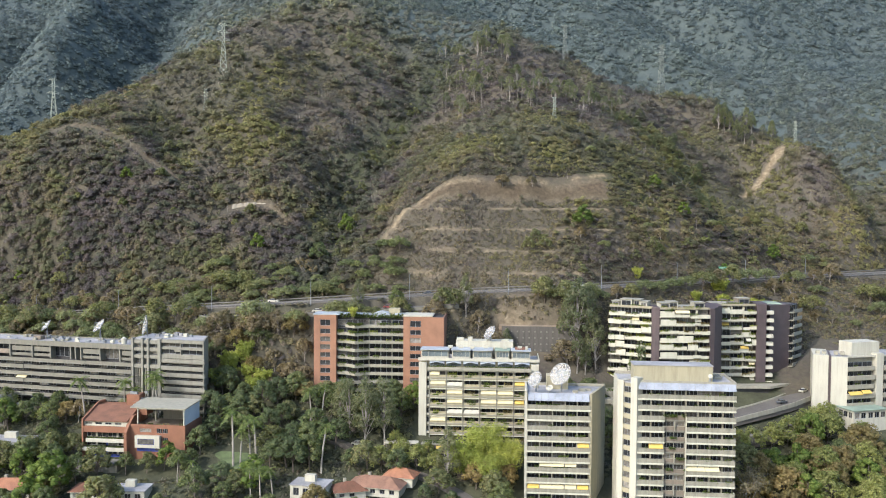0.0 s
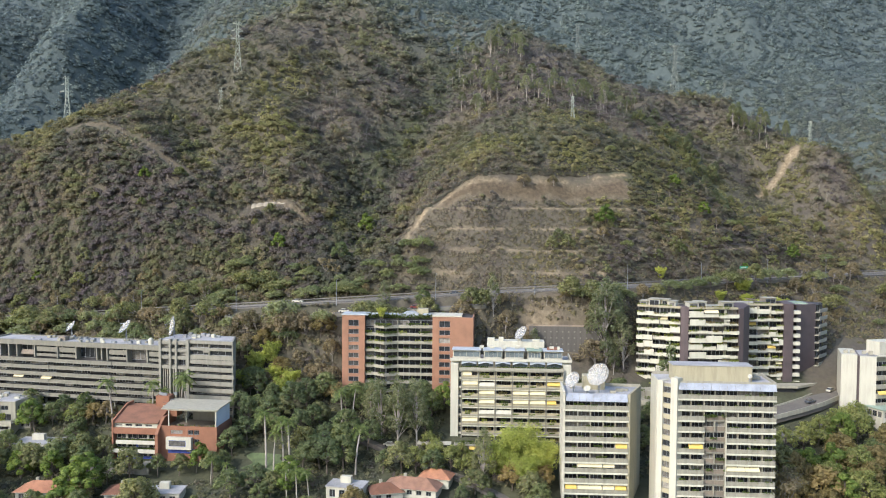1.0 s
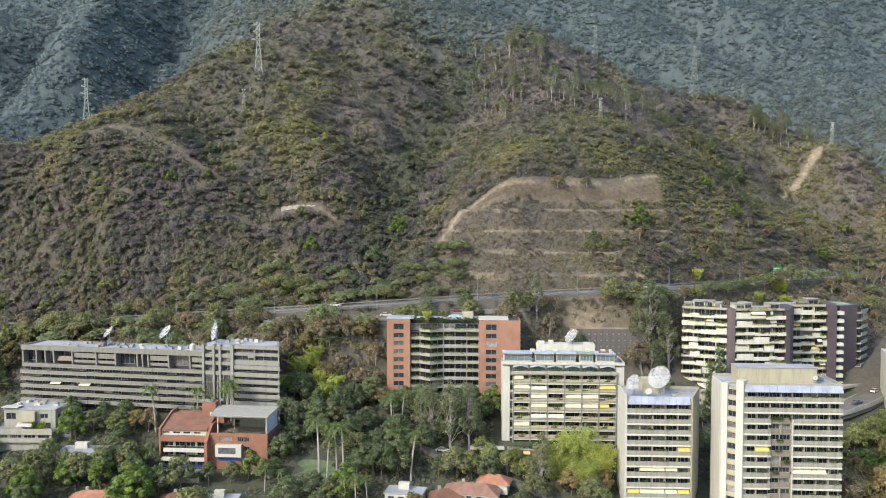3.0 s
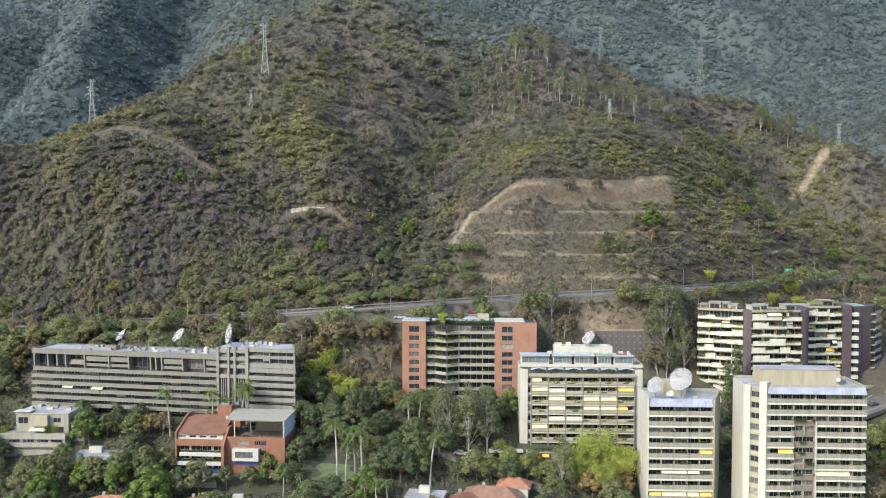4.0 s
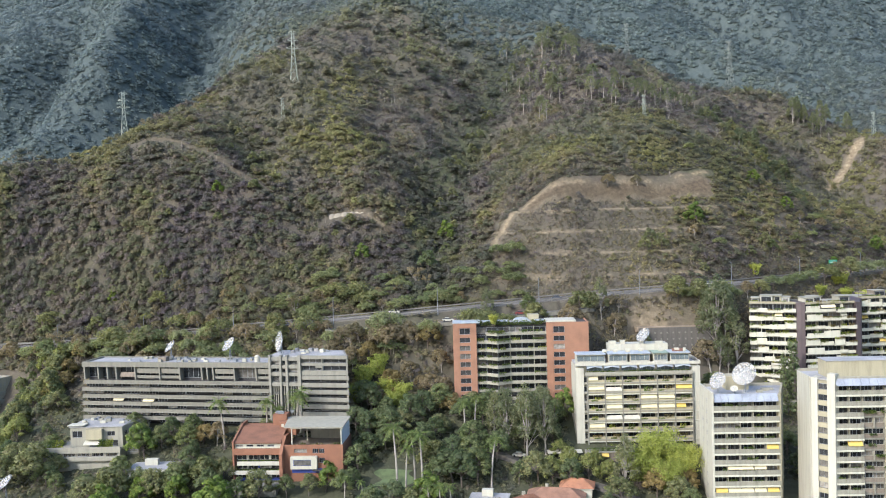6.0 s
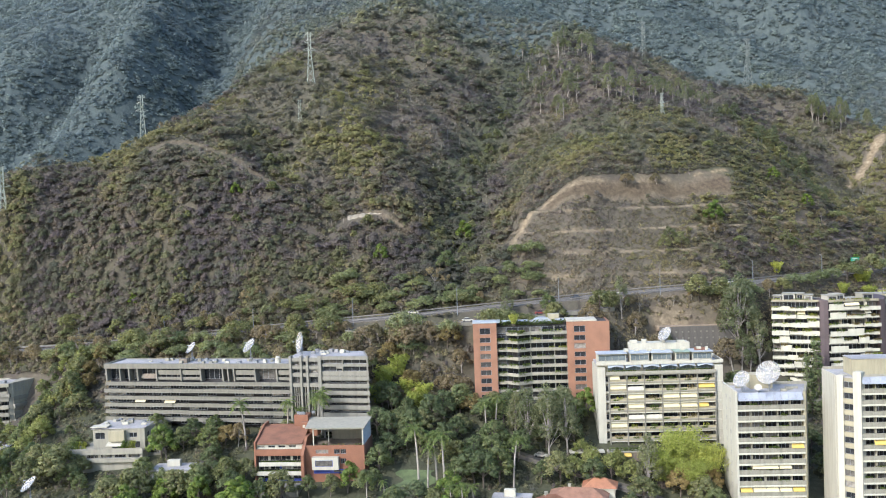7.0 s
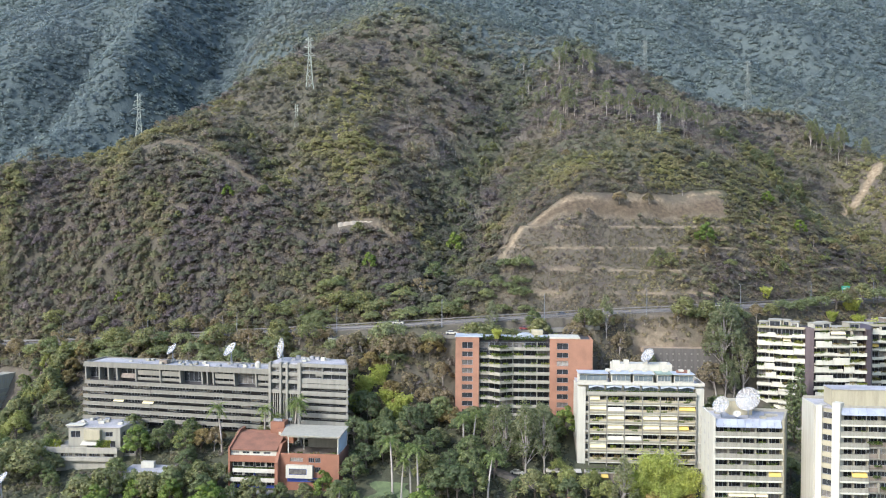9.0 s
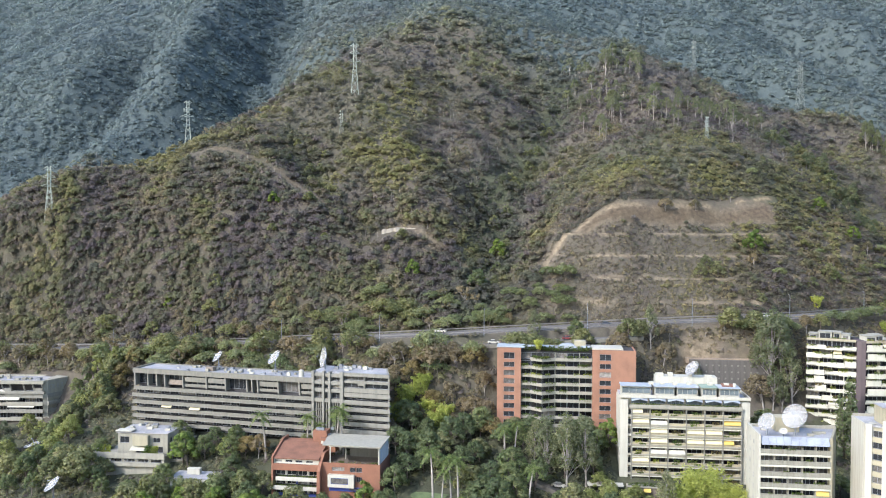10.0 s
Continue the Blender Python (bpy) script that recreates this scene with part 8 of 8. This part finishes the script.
# ---------------------------------------------------------------- scrub and forest on the slopes
def scrub(name, label, x, y, radius, green, tone, far, sides, cards, seed, squash=0.8, lift=0.0, leaf=(0.2, 0.4)):
    """Many small bushes in one mesh: an uneven leafy dome with loose sprays round it, each bush with its own colour."""
    rng = np.random.default_rng(seed)
    n = len(x)
    e = 4.0
    fall = np.stack([height(x - e, y) - height(x + e, y), height(x, y - e) - height(x, y + e), np.full(n, 2 * e)], 1)
    fall /= np.linalg.norm(fall, axis=1)[:, None]
    base = np.stack([x, y, height(x, y) - 0.12 * radius + lift], 1) + fall * (0.5 * radius * (1 - fall[:, 2]))[:, None]
    turn = rng.uniform(0, 6.28, n)
    dirs = [np.stack([0 * turn, 0 * turn, 1 + 0 * turn], 1)]
    for q in range(sides):
        a = turn + q * 2 * math.pi / sides
        dirs.append(np.stack([np.cos(a), np.sin(a), 0 * a], 1))
    D = np.stack(dirs, 1)                                           # bush, corner, xyz
    lump = rng.uniform(0.35, 0.7, D.shape[:2])[..., None]
    off = D * lump * radius[:, None, None] * np.array((1, 1, squash))
    tilt = -fall[:, None, :2] / fall[:, None, 2:]
    off[..., 2] += (off[..., :2] * tilt).sum(-1) * 0.22
    V = base[:, None] + off
    N = D * 0.62 + np.array((0, 0, 0.12)) + fall[:, None] * 0.62
    tri = [(0, 1 + q, 1 + (q + 1) % sides) for q in range(sides)]
    corners = D.shape[1]
    faces = (np.array(tri)[None] + np.arange(n)[:, None, None] * corners).reshape(-1, 3)
    col = np.stack([green, tone, far, np.ones(n)], 1)
    V, N, C = V.reshape(-1, 3), N.reshape(-1, 3), col.repeat(corners, 0)
    if cards:
        k = n * cards
        r = np.repeat(radius, cards)
        d = rng.normal(size=(k, 3))
        d[:, 2] = np.abs(d[:, 2]) + 0.1
        d /= np.linalg.norm(d, axis=1)[:, None]
        off = d * (r * rng.uniform(0.4, 1.1, k))[:, None] * np.array((1, 1, squash))
        off[:, 2] += (off[:, :2] * tilt[:, 0].repeat(cards, 0)).sum(-1) * 0.22
        pos = base.repeat(cards, 0) + off
        nrm = d * 0.5 + fall.repeat(cards, 0) * 0.6 + rng.normal(scale=0.3, size=(k, 3))
        nrm /= np.linalg.norm(nrm, axis=1)[:, None]
        u = np.cross(nrm, rng.normal(size=(k, 3)))
        u /= np.linalg.norm(u, axis=1)[:, None]
        twig = np.repeat(np.where(green < 0.4, 0.42, 0.12), cards)[:, None]     # leafless bushes bristle upwards
        u = u * (1 - twig) - (d * 0.5 + np.array((0, 0, 0.6))) * twig
        u /= np.linalg.norm(u, axis=1)[:, None]
        v = np.cross(nrm, u)
        v /= np.linalg.norm(v, axis=1)[:, None] + 1e-6
        s = (r * rng.uniform(*leaf, k))[:, None]
        u, v = u * (1 + 0.5 * twig), v * (1 - 0.6 * twig)
        spray = np.stack([pos - u * s, pos + u * s * 0.6 - v * s * 0.9, pos + u * s * 0.6 + v * s * 0.9], 1).reshape(-1, 3)
        faces = np.concatenate([faces, np.arange(k * 3).reshape(-1, 3) + len(V)])
        V = np.concatenate([V, spray])
        N = np.concatenate([N, (d * 0.62 + fall.repeat(cards, 0) * 0.62).repeat(3, 0)])
        C = np.concatenate([C, col.repeat(cards * 3, 0)])
    k = len(faces)
    me = bpy.data.meshes.new(name)
    me.vertices.add(len(V))
    me.vertices.foreach_set("co", V.reshape(-1))
    me.loops.add(k * 3)
    me.loops.foreach_set("vertex_index", faces.reshape(-1).astype(np.int32))
    me.polygons.add(k)
    me.polygons.foreach_set("loop_start", np.arange(k) * 3)
    me.polygons.foreach_set("loop_total", np.full(k, 3))
    me.update(calc_edges=True)
    me.polygons.foreach_set("use_smooth", np.ones(k, bool))
    me.normals_split_custom_set_from_vertices((N / np.linalg.norm(N, axis=1)[:, None]).tolist())
    me.attributes.new("growth", "FLOAT_COLOR", "POINT").data.foreach_set("color", C.astype(np.float32).reshape(-1))
    me.materials.append(SCRUB)
    return tagged(new(name, me), label, "vegetation", kind="stuff")


def scatter(x0, x1, y0, y1, count, seed):
    g = np.random.default_rng(seed)
    return g.uniform(x0, x1, count), g.uniform(y0, y1, count), g


# near hills: the steeper the slope, the closer the bushes in plan
x, y, g = scatter(-400, 215, 345, 600, 110000, 5)
d = y - lerp(ROAD_Y, x)
z = height(x, y)
steep = np.hypot(height(x + 1.5, y) - height(x - 1.5, y), height(x, y + 1.5) - height(x, y - 1.5)) / 3
soil, share = bare_soil(x, y, z), green_share(x, y, z)
terr = (x > -56) & (x < 20) & (z < 96) & (d < 60)
odds = np.clip(np.hypot(1, steep), 1, 3.6) * np.clip(1.3 - (y - 345) / 300, 0.6, 1.25) * 0.5
near_band = (segment_distance(x, y, EDGE) < 1.6) | (segment_distance(x, y, ((-131, 382), (-123, 383), (-115, 385))) < 3.2)
keep = (d > 9) & ~near_band & (cut_face(x, y) < 0.15 + 0.3 * g.random(len(x))) & (soil < 0.16 + 0.36 * g.random(len(x))) & (x > -60 - 0.72 * y) & (x < 20 + 0.42 * y) & (forest(x, y) < g.random(len(x))) & ((height(x, y - 3) - height(x, y + 3) < 2.5) | (g.random(len(x)) < 0.2))
odds = np.where(soil > 0.3, odds * 0.6, odds) * np.where(y < 400, 1.3, 1.0) * np.where((x < -55) & (y < 430), 1.3, 1.0) * np.where((x < -130) & (y < 392), 1.5, 1.0) * 0.88
roll = g.random(len(x))


def shades(px, py, share, extra):
    """Greenness and tone of growth at places on the hill: 15 m patches in 40 m drifts, darker along the gully and
    slightly towards the left-hand hill, paler on the right.
    """
    n = len(px)
    patch, drift = fractal(px, py, 15, 71, 3), fractal(px, py, 38, 73, 3)
    isgreen = (g.random(n) < share * 0.8 + extra + 1.2 * np.clip(patch - 0.5, 0, 1)).astype(float)
    green = np.clip(isgreen * g.uniform(0.5, 1.0, n) + (1 - isgreen) * (g.uniform(0, 0.3, n) + np.clip((drift - 0.47) * 2.6, 0, 0.5)), 0, 1)
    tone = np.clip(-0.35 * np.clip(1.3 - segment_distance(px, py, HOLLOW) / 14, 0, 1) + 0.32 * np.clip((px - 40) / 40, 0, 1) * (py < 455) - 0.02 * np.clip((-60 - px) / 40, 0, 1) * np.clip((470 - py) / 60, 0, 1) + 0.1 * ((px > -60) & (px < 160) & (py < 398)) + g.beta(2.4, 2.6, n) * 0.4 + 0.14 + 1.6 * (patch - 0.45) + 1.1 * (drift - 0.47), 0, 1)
    return green, tone, patch


chosen = keep & (roll < odds * np.where(x > -60, 1.15, 1.0)) & (segment_distance(x, y + 0.8, CREST) > 1.3)
px, py = x[chosen], y[chosen]
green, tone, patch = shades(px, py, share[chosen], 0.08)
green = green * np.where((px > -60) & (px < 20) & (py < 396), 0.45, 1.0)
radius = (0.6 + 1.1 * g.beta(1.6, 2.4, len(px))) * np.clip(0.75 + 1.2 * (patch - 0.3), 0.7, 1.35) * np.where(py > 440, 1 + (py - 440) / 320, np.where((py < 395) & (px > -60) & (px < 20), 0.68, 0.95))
# the painted haze share grows from y = 480 on
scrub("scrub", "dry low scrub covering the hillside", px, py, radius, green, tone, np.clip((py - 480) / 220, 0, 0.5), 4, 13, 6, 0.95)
# small trees: each crown is a heap of rounded clumps
chosen = keep & (roll > 1 - odds * np.where((x < -60) & (y < 440), 0.17, 0.115)) & ~terr & (segment_distance(x, y + 2.2, CREST) > 3.2)
px, py = x[chosen], y[chosen]
green, tone, patch = shades(px, py, share[chosen], np.where(px < -60, 0.40, 0.44))
size = (1.3 + 2.0 * g.beta(1.5, 2.2, len(px))) * np.where(px < -60, 1.1, 0.9) * np.where(py > 440, 1 + (py - 440) / 320, 1.0)


def crowns(name, label, px, py, size, green, tone, far, heap, cards, seed):
    """Small trees and large bushes: every crown is a heap of rounded leafy clumps of one colour."""
    a, out = g.uniform(0, 6.28, (len(px), heap)), g.uniform(0.1, 0.85, (len(px), heap))
    cx, cy = px[:, None] + np.cos(a) * out * size[:, None], py[:, None] + np.sin(a) * out * size[:, None]
    rise = height(px, py)[:, None] - height(cx, cy) + size[:, None] * (0.1 + g.uniform(0.7, 1.1, a.shape) * np.sqrt(1 - out ** 2))
    scrub(name, label, cx.ravel(), cy.ravel(), (size[:, None] * g.uniform(0.38, 0.6, a.shape)).ravel(), green.repeat(heap),
          np.clip(tone[:, None] + g.normal(scale=0.07, size=a.shape), 0, 1).ravel(), far.repeat(heap), 4, cards, seed, 1.0, rise.ravel(), (0.22, 0.4))


# same painted haze share for the small trees
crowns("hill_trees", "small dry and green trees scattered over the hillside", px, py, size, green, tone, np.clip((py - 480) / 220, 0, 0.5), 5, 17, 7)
# dark bushes and low trees among the benches of the cut hill
x, y, g = scatter(-52, 158, 352, 446, 6800, 43)
d = y - lerp(ROAD_Y, x)
clump = fractal(x, y, 11, 97, 3)
keep = (d > 11) & (d < 75) & (bare_soil(x, y, height(x, y)) < 0.3) & (cut_face(x, y) < 0.1) & (segment_distance(x, y, EDGE) > 3.0) & (g.random(6800) < np.where(x < 5, 1.8 * (clump - 0.34), 0.3 + 2.2 * (clump - 0.4)))
x, y, clump = x[keep], y[keep], clump[keep]
n = len(x)
green, tone, patch = shades(x, y, np.where(x < 5, 0.1, 0.4), 0.14)
crowns("bench_bushes", "dark dry bushes and low green trees among the benches", x, y, np.where(x < 5, g.uniform(0.5, 1.4, n), g.uniform(0.7, 2.2, n)), green, np.clip(tone + g.normal(scale=0.28, size=n) - 0.05, 0, 1), np.zeros(n), 5, 13, 44)
# fine low scrub on the benches of the cut hill
x, y, g = scatter(-62, 112, 350, 400, 16000, 41)
z = height(x, y)
keep = (y - lerp(ROAD_Y, x) > 9) & (bare_soil(x, y, z) < 0.34) & ~((y > 372) & (segment_distance(x, y, EDGE) < 1.8))
x, y = x[keep], y[keep]
n = len(x)
scrub("low_scrub", "fine low dry scrub and grass on the benches", x, y, g.uniform(0.3, 0.8, n), g.uniform(0, 0.7, n), 0.2 + 0.6 * g.beta(2, 1.8, n), np.zeros(n), 4, 5, 42, 0.8)
# dark brow of bushes along the top of the cut
g = np.random.default_rng(45)
ex, ey = np.array(EDGE).T
k = np.sort(g.uniform(0.8, len(ex) - 1, 520))
x, y = np.interp(k, range(len(ex)), ex) + g.normal(scale=0.4, size=520) - 0.8, np.interp(k, range(len(ex)), ey) + 1.6 + np.abs(g.normal(scale=2.0, size=520))
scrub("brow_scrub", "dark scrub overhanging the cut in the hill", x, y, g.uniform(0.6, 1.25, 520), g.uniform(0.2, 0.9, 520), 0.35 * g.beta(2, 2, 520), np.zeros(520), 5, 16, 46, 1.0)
# thin leafless stems standing out of the scrub
x, y, g = scatter(-420, 200, 352, 560, 6500, 31)
z = height(x, y)
keep = (y - lerp(ROAD_Y, x) > 12) & (bare_soil(x, y, z) < 0.2) & (green_share(x, y, z) < 0.6) & (fractal(x, y, 26, 33, 3) > 0.5) & ~((x > -58) & (x < 100) & (y < 398))
x, y, z = x[keep], y[keep], z[keep]
n = len(x)
tall, thick, turn = g.uniform(2.2, 5.5, n), g.uniform(0.06, 0.13, n), g.uniform(-0.6, 0.6, n)
foot = np.stack([x, y, z], 1)
side = np.stack([np.cos(turn), np.sin(turn), 0 * turn], 1) * thick[:, None]
lean = np.stack([g.normal(scale=0.09, size=n), g.normal(scale=0.09, size=n), np.ones(n)], 1) * tall[:, None]
twig = np.stack([g.normal(scale=0.35, size=n), g.normal(scale=0.2, size=n), g.uniform(0.55, 0.8, n)], 1) * tall[:, None]
verts = np.stack([foot - side, foot + side, foot + lean, foot + lean * 0.4 - side * 0.5, foot + lean * 0.4 + side * 0.5, foot + twig], 1).reshape(-1, 3)
me = bpy.data.meshes.new("bare_stems")
me.from_pydata(verts.tolist(), [], np.arange(n * 6).reshape(-1, 3).tolist())
me.materials.append(STEM)
tagged(new("bare_stems", me), "thin pale leafless stems in the dry scrub", "vegetation", kind="stuff")
# far forest, its colour tinted blue with distance as painted haze
x, y, g = scatter(-640, 380, 425, 800, 64000, 8)
keep = (x > -80 - 0.74 * y) & (x < 30 + 0.46 * y) & ((height(x, y - 4) - height(x, y + 4) < 3.5) | (g.random(len(x)) < 0.2)) & (g.random(len(x)) < forest(x, y)) & (g.random(len(x)) < np.clip(1.0 - (y - 560) / 500, 0.5, 1.0))
x, y = x[keep], y[keep]
n = len(x)
patch = fractal(x, y, 50, 81, 4)
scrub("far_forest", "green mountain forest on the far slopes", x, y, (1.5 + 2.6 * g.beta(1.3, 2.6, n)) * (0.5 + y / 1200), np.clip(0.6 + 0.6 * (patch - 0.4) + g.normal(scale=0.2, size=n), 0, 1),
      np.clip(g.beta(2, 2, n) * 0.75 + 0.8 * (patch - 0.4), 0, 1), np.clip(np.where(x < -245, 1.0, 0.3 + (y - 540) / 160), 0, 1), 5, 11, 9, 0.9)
# undergrowth below the highway
x, y, g = scatter(-290, 190, 232, 345, 16000, 10)
d = y - lerp(ROAD_Y, x)
z = height(x, y)
keep = (d < -8.5 - 9.0 * shelf(x)) & (bare_soil(x, y, z) < 0.4) & ~((x > -22) & (x < 28) & (d > -19) & (g.random(len(x)) < 0.8))
for a, b, c, e in KEEP_OUT:
    keep &= ~((x > a) & (x < b) & (y > c) & (y < e))
for line, gap in (((sx_, sy_), 4), ((dx_, dy_), 5.9), ((ex_, ey_), 4.2)):
    keep &= segment_distance(x, y, list(zip(*line))) > gap
x, y, d = x[keep], y[keep], d[keep]
n = len(x)
bank = d > -34
isgreen = g.random(n) < np.where(bank | ((x > 100) & (y > 318)), 0.10, 0.85)
scrub("undergrowth", "mixed undergrowth between the trees", x, y, np.where(bank, g.uniform(0.9, 2.0, n), g.uniform(0.7, 1.8, n)), np.where(isgreen, g.uniform(0.6, 1, n), g.uniform(0, 0.3, n)), np.where(bank, 0.2 + 0.6 * g.beta(2, 2, n), g.beta(2, 2.5, n)), np.zeros(n), 5, 13, 11, 1.0)
# dry scrub behind the terraced block
x, y, g = scatter(28, 200, 318, 420, 9000, 51)
d = y - lerp(ROAD_Y, x)
keep = (d < -9) & ((y > 345) | (x > 100))
for a, b, c, e in ((104, 155, 308, 345), (30, 112, 305, 352)):
    keep &= ~((x > a) & (x < b) & (y > c) & (y < e))
for line, gap in (((dx_, dy_), 6.5), ((ex_, ey_), 5)):
    keep &= segment_distance(x, y, list(zip(*line))) > gap
x, y = x[keep], y[keep]
n = len(x)
isgreen = g.random(n) < 0.28
scrub("bank_scrub", "dry scrub and low trees on the bank behind the block", x, y, g.uniform(0.6, 1.7, n), np.where(isgreen, g.uniform(0.5, 1, n), g.uniform(0, 0.3, n)), g.beta(3, 1.4, n), np.zeros(n), 5, 14, 52, 0.9)
# verge growth along both sides of the highway
x, y, g = scatter(-300, 200, 0, 1, 1500, 12)
side = g.random(1500) < 0.55
y = lerp(ROAD_Y, x) + np.where(side, -9.5 - 3.5 * g.random(1500) - 9.0 * shelf(x), 9 + 5 * g.random(1500))
gap = fractal(x, y * 0 + 5, 25, 91, 2)
keep = (gap + 0.25 * g.random(1500) > 0.44) | ~side
x, y = x[keep], y[keep]
n = len(x)
scrub("verge_bushes", "bushes and small trees along the highway verge", x, y, np.where(x < -40, g.uniform(0.9, 2.3, n), g.uniform(0.5, 1.3, n)), np.where(x < -40, g.uniform(0.2, 0.9, n), g.uniform(0, 0.5, n)), g.beta(2.4, 2, n), np.zeros(n), 6, 16, 13, 0.9)
# tufts on the bank between the two carriageways
g = np.random.default_rng(71)
x = g.uniform(-118, -24, 190)
x = x[fractal(x, x * 0 + 3, 16, 93, 2) > 0.42]
n = len(x)
y = lerp(ROAD_Y, x) - 7.6 - g.uniform(0, 0.5, n)
scrub("median_bushes", "low bushes on the bank between the carriageways", x, y, g.uniform(0.5, 1.15, n), g.uniform(0.1, 0.9, n), g.beta(2, 2, n), np.zeros(n), 6, 14, 72, 1.1)
# dry grass and low brush on the earth bank above the retaining wall
x, y, g = scatter(-34, 44, 318, 345, 5200, 81)
d = y - lerp(ROAD_Y, x)
keep = (d > -21) & (d < -8.6) & ~((x > -8) & (x < 30) & (y < 331.5)) & (fractal(x, y, 7, 95, 3) > 0.36)
x, y = x[keep], y[keep]
n = len(x)
scrub("bank_grass", "dry tawny grass and brush on the earth bank", x, y, g.uniform(0.3, 0.85, n), g.uniform(0, 0.35, n), 0.5 + 0.5 * g.beta(2, 1.4, n), np.zeros(n), 4, 8, 82, 0.8)
